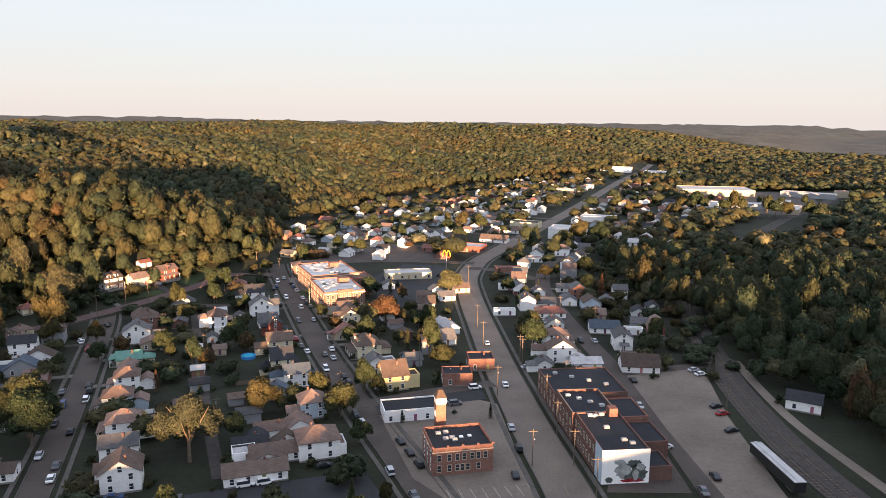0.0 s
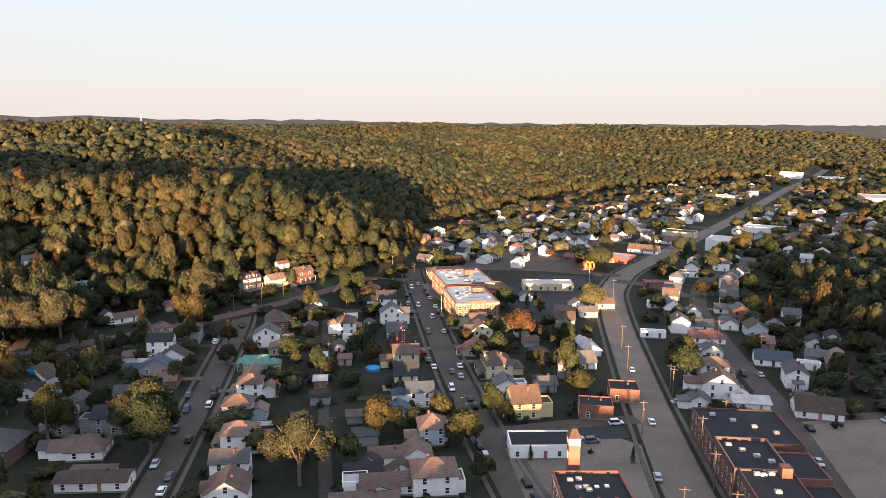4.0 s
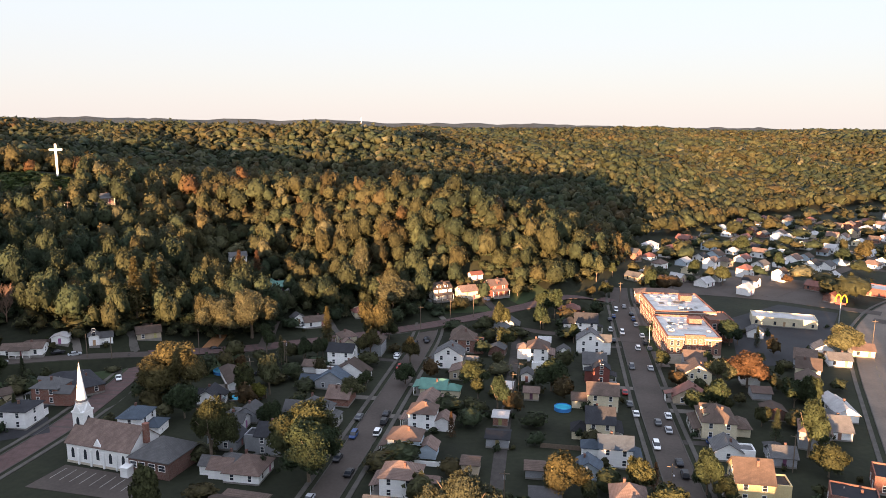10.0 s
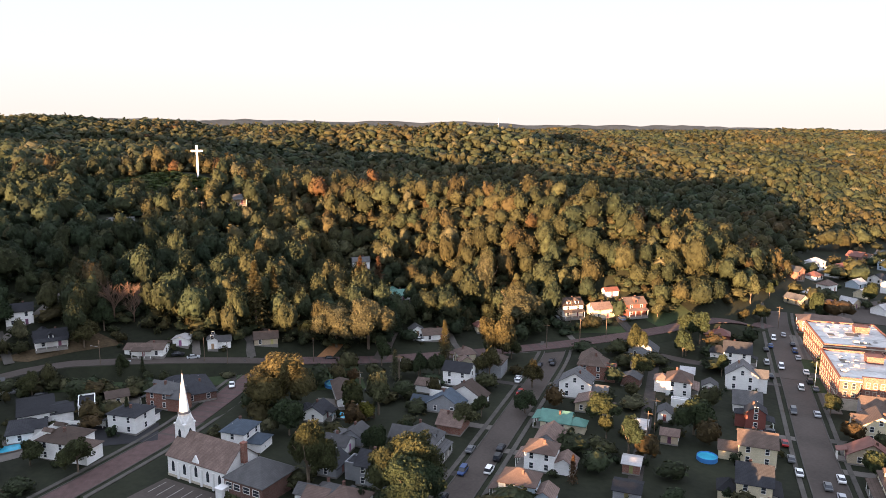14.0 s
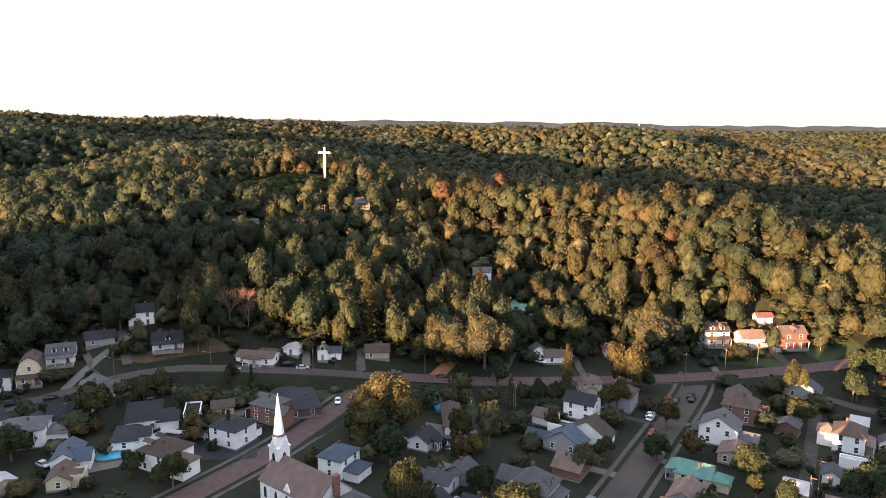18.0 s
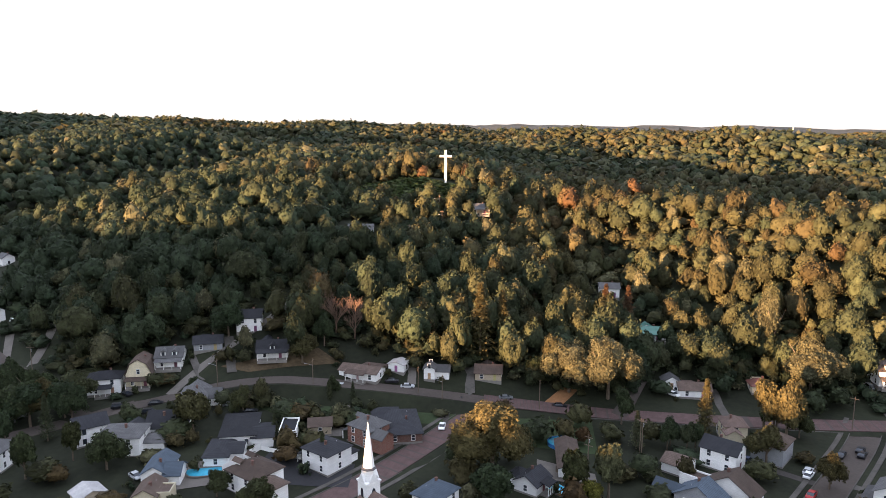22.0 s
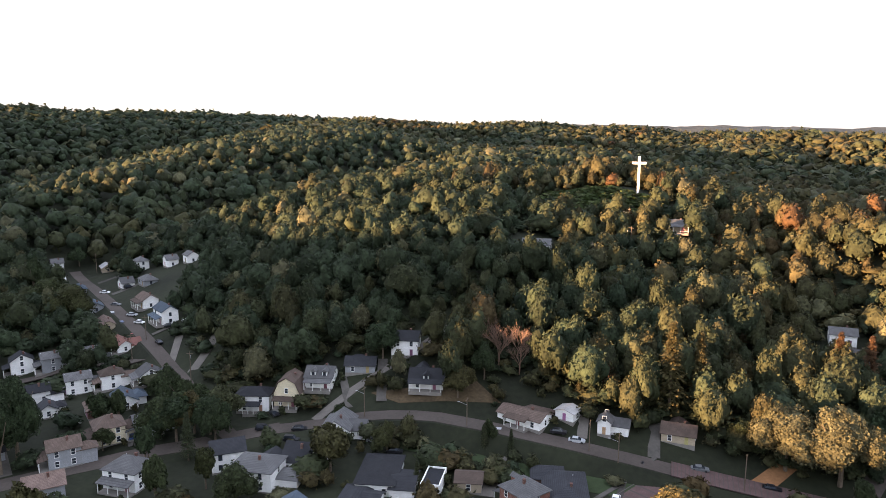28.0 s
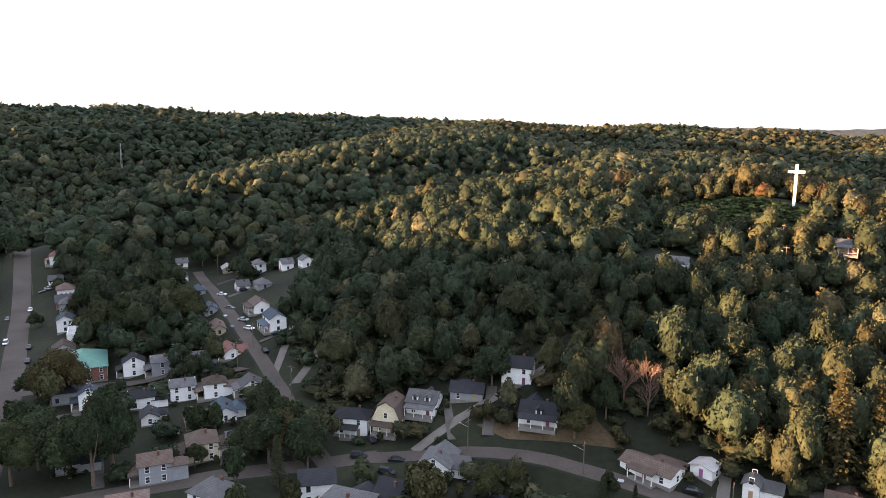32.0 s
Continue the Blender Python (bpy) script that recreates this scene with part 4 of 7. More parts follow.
def roof_mesh(kind, w, d, z, pitch, over=0.45, thick=0.16):
    """Gable with its ridge along x ('side') or y ('front'), hip, gambrel or flat."""
    m = Mesh()
    W, D = w / 2 + over, d / 2 + over
    if kind == "flat":
        m.box(-w / 2 + .25, -d / 2 + .25, z - .05, w / 2 - .25, d / 2 - .25, z + .08)
        return m, 0.0
    if kind == "hip":
        run = min(W, D)
        h = run * pitch
        lo = z - over * pitch
        k = max(0.0, W - D), max(0.0, D - W)
        for dz in (0, thick):
            m.v += [(-W, -D, lo + dz), (W, -D, lo + dz), (W, D, lo + dz), (-W, D, lo + dz), (-k[0] - .02, -k[1] - .02, lo + h + dz), (k[0] + .02, k[1] + .02, lo + h + dz)]
        if W >= D:
            top = [(6, 7, 11, 10), (7, 8, 11), (8, 9, 10, 11), (9, 6, 10)]
        else:
            top = [(6, 7, 10), (7, 8, 11, 10), (8, 9, 11), (9, 6, 10, 11)]
        m.f = top + [tuple(i - 6 for i in f[::-1]) for f in top] + [(0, 1, 7, 6), (1, 2, 8, 7), (2, 3, 9, 8), (3, 0, 6, 9)]
        return m, h - over * pitch
    half, length = (D, W) if kind == "side" else (W, D)
    lo = z - over * pitch
    prof = [(-half, lo), (0, lo + half * pitch), (half, lo)]
    if kind == "gambrel":
        prof = [(-half, lo), (-half * .62, lo + half * .85), (0, lo + half * 1.2), (half * .62, lo + half * .85), (half, lo)]
    n = len(prof)
    pts = prof + [(a, b + thick) for a, b in prof]
    for s in (-length, length):
        m.v += [((s, a, b) if kind == "side" else (a, s, b)) for a, b in pts]
    N = 2 * n
    for i in range(n - 1):
        m.f += [(n + i, n + i + 1, N + n + i + 1, N + n + i), (i, N + i, N + i + 1, i + 1), (i, i + 1, n + i + 1, n + i), (N + i, N + n + i, N + n + i + 1, N + i + 1)]
    m.f += [(0, n, N + n, N), (n - 1, N + n - 1, N + 2 * n - 1, 2 * n - 1)]
    top = prof[n // 2][1] - z
    return m, top


def wall_mesh(kind, w, d, z, pitch):
    m = Mesh().box(-w / 2, -d / 2, 0, w / 2, d / 2, z)
    if kind == "side":
        for s in (-w / 2, w / 2):
            m.add([(s, -d / 2, z), (s, d / 2, z), (s, 0, z + d / 2 * pitch)], [(0, 1, 2) if s > 0 else (2, 1, 0)])
    if kind == "front":
        for s in (-d / 2, d / 2):
            m.add([(-w / 2, s, z), (w / 2, s, z), (0, s, z + w / 2 * pitch)], [(0, 1, 2) if s < 0 else (2, 1, 0)])
    if kind == "gambrel":
        for s in (-d / 2, d / 2):
            m.add([(-w / 2, s, z), (w / 2, s, z), (w * .31, s, z + w * .425), (0, s, z + w * .6), (-w * .31, s, z + w * .425)], [(0, 1, 2, 3, 4) if s < 0 else (4, 3, 2, 1, 0)])
    if kind == "flat":
        for x0, y0, x1, y1 in ((-w / 2, -d / 2, w / 2, -d / 2 + .25), (-w / 2, d / 2 - .25, w / 2, d / 2), (-w / 2, -d / 2 + .25, -w / 2 + .25, d / 2 - .25), (w / 2 - .25, -d / 2 + .25, w / 2, d / 2 - .25)):
            m.box(x0, y0, z, x1, y1, z + .5)
    return m


FAR_MATERIALS, FAR_FACES = [], []
FAR = Mesh()


def far_house(x, y, rz, w, d, storeys, roof, wall, cover, pitch=0.6):
    """A small distant house, joined with the others of the far town."""
    HOUSES.append((x, y, max(w, d) * 0.5))
    clear(x, y, max(w, d) / 2 + 5)
    H = 2.6 * storeys + 0.3
    z, m4 = ground_z(x, y), pose(x, y, ground_z(x, y), 0, 0, rz)
    eaves, _ = roof_mesh(roof, w, d, H, pitch)
    windows = Mesh()
    for s in range(int(storeys)):
        for u in (-w * .28, w * .28):
            windows.box(u - .5, -d / 2 - .05, 1 + 2.6 * s, u + .5, -d / 2 + .02, 2.4 + 2.6 * s)
        windows.box(w / 2 - .02, -.5, 1 + 2.6 * s, w / 2 + .05, .5, 2.4 + 2.6 * s)
    for mesh, mat in ((wall_mesh(roof, w, d, H, pitch), WALLS[wall]), (eaves, ROOFS[cover]), (windows, PANE), (Mesh().box(-w / 2 - .04, -d / 2 - .04, -2.5, w / 2 + .04, d / 2 + .04, .45), FOUND)):
        if mat not in FAR_MATERIALS:
            FAR_MATERIALS.append(mat)
        FAR_FACES.extend([FAR_MATERIALS.index(mat)] * len(mesh.f))
        FAR.add([m4 @ Vector(p) for p in mesh.v], mesh.f)


HOUSES = []
SIZE = 0.78


def house(x, y, rz, w, d, storeys=2, roof="hip", wall="white", cover="grey", pitch=0.62, porch=0, chimney=1, wing=None, dormer=0, detail=1, z=None, name="house", label="", clearance=3.5, windows=1):
    """A house with its front on local -y. porch: 1 front, 2 front and side. wing: (dx, dy, w, d, storeys, roof)."""
    ca, sa = math.cos(radians(rz)), math.sin(radians(rz))
    w, d = w * SIZE, d * SIZE
    corners = [ground_z(x + ca * a * w / 2 - sa * b * d / 2, y + sa * a * w / 2 + ca * b * d / 2) for a in (-1, 1) for b in (-1, 1)]
    z = 0.5 * (ground_z(x, y) + min(corners)) if z is None else z
    odd = int(abs(x * 13 + y * 7)) % 6
    if detail == 2 and not wing and storeys >= 1 and roof != "flat" and name == "house":
        wing = ((odd - 2.5) * w * .09 / SIZE, d * .7 / SIZE, w * .62 / SIZE, d * .6 / SIZE, 1 if storeys < 2 or odd < 3 else 1.6, ("front", "hip", "front", "flat", "hip", "front")[odd])
        porch = porch or (1 if storeys == 2 and odd % 2 else 3 if odd == 4 else 0)
    if wing:
        wing = (*(v * SIZE for v in wing[:4]), *wing[4:])
    HOUSES.append((x, y, max(w, d) * 0.62))
    clear(x, y, max(w, d) / 2 + clearance)
    kind = {"hip": "hip-roofed", "side": "gabled", "front": "front-gabled", "flat": "flat-roofed", "gambrel": "gambrel-roofed"}[roof]
    text = label or f"{WALL_WORD[wall]} {kind} {'two-storey ' if storeys == 2 else ''}{name.replace('_', ' ')} with {ROOF_WORD[cover]} roof"
    ob = thing(name, x, y, z, rz, text, name.replace("_", " "), "houses of the town")
    H = 2.6 * storeys + 0.3
    part("foundation", Mesh().box(-w / 2 - .04, -d / 2 - .04, -2.5, w / 2 + .04, d / 2 + .04, .45), FOUND, ob)

    def body(parent, kind, w, d, H, tag):
        part("wall", wall_mesh(kind, w, d, H, pitch), WALLS[wall], parent)
        m, top = roof_mesh(kind, w, d, H, pitch)
        part("roof", m, ROOFS[cover], parent)
        return top

    top = body(ob, roof, w, d, H, "")
    if wing:
        dx, dy, ww, wd, ws, wr = wing
        wob = new("wing")
        wob.parent = ob
        wob.matrix_basis = pose(dx, dy, 0)
        wob.empty_display_size = 0.1
        wh = 2.5 * ws + 0.25
        part("wall", wall_mesh(wr, ww, wd, wh, pitch), WALLS[wall], wob)
        m, _ = roof_mesh(wr, ww, wd, wh, pitch)
        part("roof", m, ROOFS[cover], wob)
    if windows and detail:
        for s in range(int(storeys)):
            zc = 1.65 + 2.65 * s
            for side, span, off in ((0, w, d), (90, d, w), (180, w, d), (270, d, w)):
                n = max(1, int(span / (3.7 if side != 180 else 6)))
                for i in range(n):
                    u = (i + .5) / n * span - span / 2
                    a = radians(side)
                    px, py = u * math.cos(a) + (off / 2) * math.sin(a), u * math.sin(a) - (off / 2) * math.cos(a)
                    if s == 0 and side == 0 and i == n // 2:
                        put("door", DOOR, ob, px, py, .45, side)
                        continue
                    if detail > 1:
                        wo = put("window", WIN, ob, px, py, zc, side)
                        put("pane", WIN_PANE, wo, 0, 0, 0)
                    elif side in (0, 90) and i % 2 == 0:
                        put("window", FAR_WIN, ob, px, py, zc, side)
    if windows and detail > 1 and roof in ("front", "side", "gambrel") and storeys > 1 and pitch > .5:
        for s in (-1, 1):
            wo = put("window", WIN, ob, *((0, s * d / 2) if roof != "side" else (s * w / 2, 0)), H + .9, {("front", -1): 0, ("front", 1): 180, ("gambrel", -1): 0, ("gambrel", 1): 180, ("side", -1): 270, ("side", 1): 90}[(roof, s)])
            put("pane", WIN_PANE, wo, 0, 0, 0)
    if porch:
        pw = w * (.96 if porch < 3 else .5)
        part("porch_floor", Mesh().box(-pw / 2, -d / 2 - 2.3, -.6, pw / 2, -d / 2 - .04, .42), FOUND, ob)
        part("porch_roof", Mesh().add([(-pw / 2 - .2, -d / 2 - 2.6, 2.85), (pw / 2 + .2, -d / 2 - 2.6, 2.85), (pw / 2 + .2, -d / 2 - .02, 3.5), (-pw / 2 - .2, -d / 2 - .02, 3.5), (-pw / 2 - .2, -d / 2 - 2.6, 3.0), (pw / 2 + .2, -d / 2 - 2.6, 3.0), (pw / 2 + .2, -d / 2 - .02, 3.66), (-pw / 2 - .2, -d / 2 - .02, 3.66)],
                                      [(3, 2, 1, 0), (4, 5, 6, 7), (0, 1, 5, 4), (1, 2, 6, 5), (2, 3, 7, 6), (3, 0, 4, 7)]), ROOFS[cover], ob)
        for i in range(4):
            put("porch_post", POST, ob, -pw / 2 + .15 + i * (pw - .3) / 3, -d / 2 - 2.2, .42)
    if chimney:
        put("chimney", CHIMNEY, ob, w * .16, d * .12, H + max(0, top) * .8)
        if detail > 1 and int(abs(x * 7 + y)) % 3 == 0:
            put("vent_pipe", PIPE, ob, -w * .2, d * .2, H + max(0, top) * .6)
    for k in range(dormer):
        dx = (k - (dormer - 1) / 2) * w * .42
        dob = part("dormer", Mesh().box(dx - .8, -d / 2 + .5, H + .2, dx + .8, -d / 2 + 2.9, H + 1.7), WALLS[wall], ob)
        m = Mesh().add([(dx - 1.1, -d / 2 + .2, H + 1.6), (dx, -d / 2 + .2, H + 2.4), (dx + 1.1, -d / 2 + .2, H + 1.6), (dx - 1.1, -d / 2 + 3.4, H + 1.6), (dx, -d / 2 + 3.4, H + 2.4), (dx + 1.1, -d / 2 + 3.4, H + 1.6)],
                       [(0, 1, 4, 3), (1, 2, 5, 4), (0, 2, 1), (3, 4, 5), (0, 3, 5, 2)])
        part("dormer_roof", m, ROOFS[cover], dob)
        put("pane", WIN_PANE, dob, dx, -d / 2 + .48, H + .98)
    return ob


# ---- cars ----
CAR_PAINTS = [paint("car paint " + n, c, 0.3, 0.06, 0.5) for n, c in (("white", (0.75, 0.75, 0.75)), ("silver", (0.4, 0.41, 0.43)), ("black", (0.015, 0.015, 0.018)), ("red", (0.3, 0.02, 0.02)), ("blue", (0.03, 0.06, 0.16)), ("grey", (0.12, 0.125, 0.13)))]
CAR_WORDS = ["White", "Silver", "Black", "Red", "Dark blue", "Grey"]
LAMP = paint("headlight glass", (0.7, 0.7, 0.66), 0.2, 0.05)
TAIL = paint("tail light", (0.4, 0.02, 0.02), 0.3, 0.05)


def car_bodies(material, van):
    """Body, glasshouse and roof as lofted sections along x."""
    secs = [(-2.25, .45, .75, .78), (-2.15, .3, .85, .88), (-1.2, .28, .93, .91), (.9, .28, .93, .91), (2.0, .3, .78, .86), (2.25, .45, .66, .7)]
    m = Mesh()
    for x, lo, hi, hw in secs:
        m.v += [(x, -hw, lo), (x, hw, lo), (x, hw, hi), (x, -hw, hi)]
    for i in range(len(secs) - 1):
        a, b = 4 * i, 4 * i + 4
        m.f += [(a + j, b + j, b + (j + 1) % 4, a + (j + 1) % 4) for j in range(4)]
    m.f += [(0, 1, 2, 3), tuple(4 * len(secs) - 4 + j for j in (3, 2, 1, 0))]
    x0, x1, x2, x3, h = (-2.05, -1.85, .55, 1.25, 1.75) if van else (-1.75, -1.1, .35, 1.15, 1.42)
    g = Mesh().add([(x0, -.84, .9), (x3, -.84, .9), (x3, .84, .9), (x0, .84, .9), (x1, -.68, h - .04), (x2, -.68, h - .04), (x2, .68, h - .04), (x1, .68, h - .04)],
                   [(4, 5, 6, 7), (0, 1, 5, 4), (1, 2, 6, 5), (2, 3, 7, 6), (3, 0, 4, 7)])
    t = Mesh().box(x1 - .03, -.7, h - .05, x2 + .03, .7, h)
    return m.data("body", material), g.data("glasshouse", PANE), t.data("roof", material)


def wheel_mesh():
    m = Mesh()
    a = [2 * math.pi * i / 10 for i in range(10)]
    for y in (-.11, .11):
        m.v += [(.32 * math.cos(t), y, .32 * math.sin(t)) for t in a]
    m.f = [(i, (i + 1) % 10, 10 + (i + 1) % 10, 10 + i) for i in range(10)] + [tuple(range(10)), tuple(range(19, 9, -1))]
    return m.data("wheel", RUBBER)


WHEEL = wheel_mesh()
RIM = Mesh().box(-.16, -.125, -.16, .16, .125, .16).data("rim", STEEL)
HEADLIGHT = Mesh().box(2.1, -.14, .58, 2.26, .14, .7).data("headlight", LAMP)
TAILLIGHT = Mesh().box(-2.27, -.12, .62, -2.15, .12, .76).data("tail_light", TAIL)
CARS = [[car_bodies(p, v) for p in CAR_PAINTS] for v in (0, 1)]


CARS_AT = []


def car(x, y, rz, colour=0, van=0):
    CARS_AT.append((x, y))
    ob = thing("car", x, y, ground_z(x, y) + 0.12, rz, f"{CAR_WORDS[colour]} {'sport utility vehicle' if van else 'saloon car'} standing on the paved street", "car", "vehicles of the town")
    b, g, t = CARS[van][colour]
    put("body", b, ob, 0, 0, 0)
    put("glasshouse", g, ob, 0, 0, 0)
    put("roof", t, ob, 0, 0, 0)
    for sx in (-1.4, 1.4):
        for sy in (-.8, .8):
            put("wheel", WHEEL, ob, sx, sy, .32)
    return ob


# ---- poles ----
POLE_TRUNK = Mesh().tube(0, 0, -1, 10.5, .15, .1, 8).data("pole", POLE_WOOD)
POLE_ARM = Mesh().box(-1.2, -.06, 9.7, 1.2, .06, 9.85).data("cross_arm", POLE_WOOD)
POLE_CAN = Mesh().tube(0, .32, 8.2, 9.1, .22, .22, 8).data("transformer", STEEL)
INSULATOR = Mesh().tube(0, 0, 9.85, 10.05, .05, .03, 6).data("insulator", LAMP)
LAMP_ARM = Mesh().rod((0, 0, 8.2), (0, -2.2, 8.8), .04, .03).data("lamp_arm", STEEL)
LAMP_HEAD = Mesh().box(-.14, -2.7, 8.74, .14, -2.1, 8.88).data("lamp_head", STEEL)


def pole(x, y, rz=0, can=0, lamp=0):
    ob = thing("utility_pole", x, y, ground_z(x, y), rz, "Weathered wooden utility pole with cross arm beside the street", "utility pole", "utility poles")
    put("pole", POLE_TRUNK, ob, 0, 0, 0)
    put("cross_arm", POLE_ARM, ob, 0, 0, 0)
    if can:
        put("transformer", POLE_CAN, ob, 0, 0, 0)
    if lamp:
        put("lamp_arm", LAMP_ARM, ob, 0, 0, 0)
        put("lamp_head", LAMP_HEAD, ob, 0, 0, 0)
    return ob

# between the two town streets
house(-78.7, 164.3, -71, 11, 12, 2, 'side', 'white', 'brown', porch=1, detail=2, wing=(0, -5, 6, 5, 2, 'front'))
house(-85.1, 177.5, -71, 9, 12, 2, 'front', 'white', 'grey', detail=2, wing=(4, 3, 6, 6, 1, 'side'))
house(-90.6, 193.0, -71, 10, 12, 2, 'hip', 'white', 'rust', porch=1, detail=2)
house(-100.6, 211.3, -71, 9, 11, 2, 'hip', 'blue', 'rust', porch=1, detail=2, wing=(0, 8, 7, 6, 1, 'side'))
house(-105.2, 228.5, -71, 9, 10, 2, 'hip', 'white', 'rust', porch=1, detail=2, wing=(0, 8, 7, 7, 1, 'side'))
house(-115.1, 253.0, -71, 9, 11, 1, 'front', 'cream', 'green', porch=1, detail=2)
house(-114.3, 271.3, -71, 10, 10, 1, 'side', 'tan', 'rust', detail=2, pitch=0.35)
house(-123.3, 279.1, -71, 10, 13, 2, 'side', 'white', 'grey', porch=1, detail=2)
house(-127.7, 298.7, -71, 11, 12, 2, 'hip', 'brick', 'brown', detail=2, pitch=0.8, wing=(3, 8, 5, 5, 2, 'flat'))
house(-123.7, 331.7, 109, 9, 14, 1, 'side', 'grey', 'grey', detail=2)
house(-86.2, 241.8, 19, 5.5, 7, 1, 'side', 'brick', 'metal', chimney=0, detail=2, name='shed', pitch=0.25)
house(-81.1, 228.5, 19, 8, 8, 1, 'side', 'grey', 'dark', chimney=0, detail=2, name='shed', pitch=0.3)
house(-95.1, 264.4, 19, 7, 9, 1, 'side', 'tan', 'metal', chimney=0, detail=2, name='garage', pitch=0.3)
house(-92.9, 279.0, 19, 5, 7, 1, 'front', 'white', 'grey', chimney=0, detail=2, name='shed')
house(-85.4, 264.3, 19, 6, 5, 1, 'side', 'tan', 'rust', chimney=0, detail=2, name='shed')
house(-91.9, 290.4, 19, 9, 3, 1, 'flat', 'white', 'metal', chimney=0, windows=0, name='trailer')
house(-98.1, 302.8, 109, 11, 10, 2, 'hip', 'white', 'rust', porch=1, detail=2)
house(-93.0, 345.6, 109, 9, 12, 2, 'front', 'white', 'dark', detail=2, pitch=0.9)
house(-83.6, 321.1, 109, 9, 13, 2, 'side', 'white', 'grey', detail=2, wing=(0, -7, 7, 6, 2, 'front'), pitch=0.7)
house(-90.4, 309.9, 19, 6, 6, 1, 'front', 'white', 'grey', chimney=0, detail=2, name='garage')
house(-108.1, 372.4, 109, 8, 9, 1, 'hip', 'red', 'red', detail=2)
house(-70.1, 290.3, 109, 6, 7, 2, 'side', 'red', 'dark', porch=1, detail=2)
house(-63.6, 269.4, 109, 12, 12, 2, 'front', 'cream', 'brown', detail=2, pitch=0.5)
house(-58.0, 247.7, 109, 11, 10, 2, 'front', 'cream', 'dark', porch=1, detail=2, pitch=0.75)
house(-49.6, 233.3, 109, 9, 11, 2, 'front', 'white', 'blue', porch=1, detail=2)
house(-39.9, 208.7, 109, 10, 10, 2, 'hip', 'blue', 'rust', detail=2, pitch=0.7)
house(-53.6, 222.5, 109, 7, 9, 1, 'side', 'blue', 'blue', detail=2)
house(-48.0, 193.6, -71, 7, 14, 1, 'front', 'white', 'rust', detail=2, wing=(0, 9, 9, 10, 1, 'side'))
house(-33.7, 182.9, 109, 12, 14, 2, 'hip', 'white', 'rust', detail=2, pitch=0.55, wing=(0, -8.3, 8, 2.5, 1, 'flat'))
house(-44.0, 179.4, 19, 18, 8, 1, 'side', 'white', 'brown', detail=2)
house(-52.2, 183.5, 19, 12, 7, 1, 'side', 'white', 'dark', detail=2)
house(-47.1, 168.9, 19, 20, 10, 1, 'side', 'white', 'brown', detail=2, pitch=0.35)
house(-52.5, 178.3, 19, 8, 7, 1, 'flat', 'white', 'metal', chimney=0, windows=0, name='shed')
# between the second street and the main road
house(-41.0, 304.6, -71, 11, 11, 2, 'side', 'cream', 'brown', detail=2, wing=(0, -6, 6, 5, 2, 'front'))
house(-39.8, 286.2, -71, 7, 14, 1, 'side', 'tan', 'red', detail=2)
house(-29.3, 266.3, -71, 15, 12, 2, 'hip', 'cream', 'brown', dormer=2, porch=1, detail=2)
house(-24.5, 251.7, -71, 9, 9, 1, 'side', 'white', 'grey', detail=2)
house(-16.6, 232.8, -71, 12, 11, 2, 'front', 'yellow', 'brown', porch=3, detail=2, pitch=0.85)
house(-11.1, 254.8, 19, 8, 8, 1, 'side', 'grey', 'grey', detail=2)
house(5.3, 236.8, 4, 13, 10, 1.5, 'flat', 'brick', 'tar', detail=2)
house(14.2, 252.6, 4, 12, 11, 1.5, 'flat', 'brick', 'tar', detail=2)
house(-8.8, 208.3, 13, 24, 12, 1.3, 'flat', 'white', 'tar', detail=2, chimney=0, name='shop')
house(1.0, 281.8, 19, 9, 12, 1, 'side', 'white', 'grey', detail=2)
house(2.9, 297.5, 19, 8, 14, 1, 'front', 'white', 'metal', detail=2)
house(-19.9, 401.9, 10, 34, 14, 1.3, 'flat', 'cream', 'metal', chimney=0, name='shop')
house(-28.9, 374.7, 10, 8, 8, 1, 'front', 'white', 'grey', chimney=0, name='garage')
house(16.9, 490.4, -20, 32, 17, 1.4, 'flat', 'red', 'metal', chimney=0, name='shop')
house(38.4, 524.2, -20, 26, 12, 1, 'side', 'white', 'brown')
house(61.2, 566.6, -20, 30, 12, 1, 'side', 'white', 'rust')
house(2.0, 351.6, 15, 10, 8, 1, 'side', 'white', 'grey')
house(-3.4, 362.6, 15, 9, 8, 1, 'front', 'white', 'grey')
house(9.9, 369.0, 15, 10, 8, 1, 'side', 'cream', 'rust')
# east of the main road
house(46.3, 279.6, 90, 9, 12, 2, 'hip', 'white', 'rust', detail=2)
house(45.3, 261.2, 90, 10, 14, 2, 'side', 'white', 'brown', detail=2)
house(53.0, 253.0, 4, 14, 9, 1, 'side', 'white', 'metal', detail=2, pitch=0.4)
house(37.3, 250.6, 90, 8, 8, 1, 'side', 'white', 'grey', detail=2)
house(50.1, 322.0, 4, 17, 9, 1, 'hip', 'white', 'red', detail=2)
house(49.2, 304.2, 90, 10, 10, 1, 'side', 'white', 'grey', detail=2)
house(51.4, 339.4, 90, 9, 9, 1, 'front', 'white', 'grey', detail=2)
house(41.0, 364.4, 4, 10, 9, 1, 'hip', 'red', 'metal', detail=2)
house(49.6, 362.2, 90, 8, 9, 1, 'side', 'white', 'grey', detail=2)
house(34.1, 374.3, 4, 10, 6, 1, 'flat', 'white', 'metal', chimney=0)
house(29.0, 323.7, 4, 13, 4, 1, 'flat', 'white', 'metal', chimney=0, name='trailer')
house(39.2, 420.7, 4, 20, 8, 1, 'flat', 'brick', 'red', chimney=0)
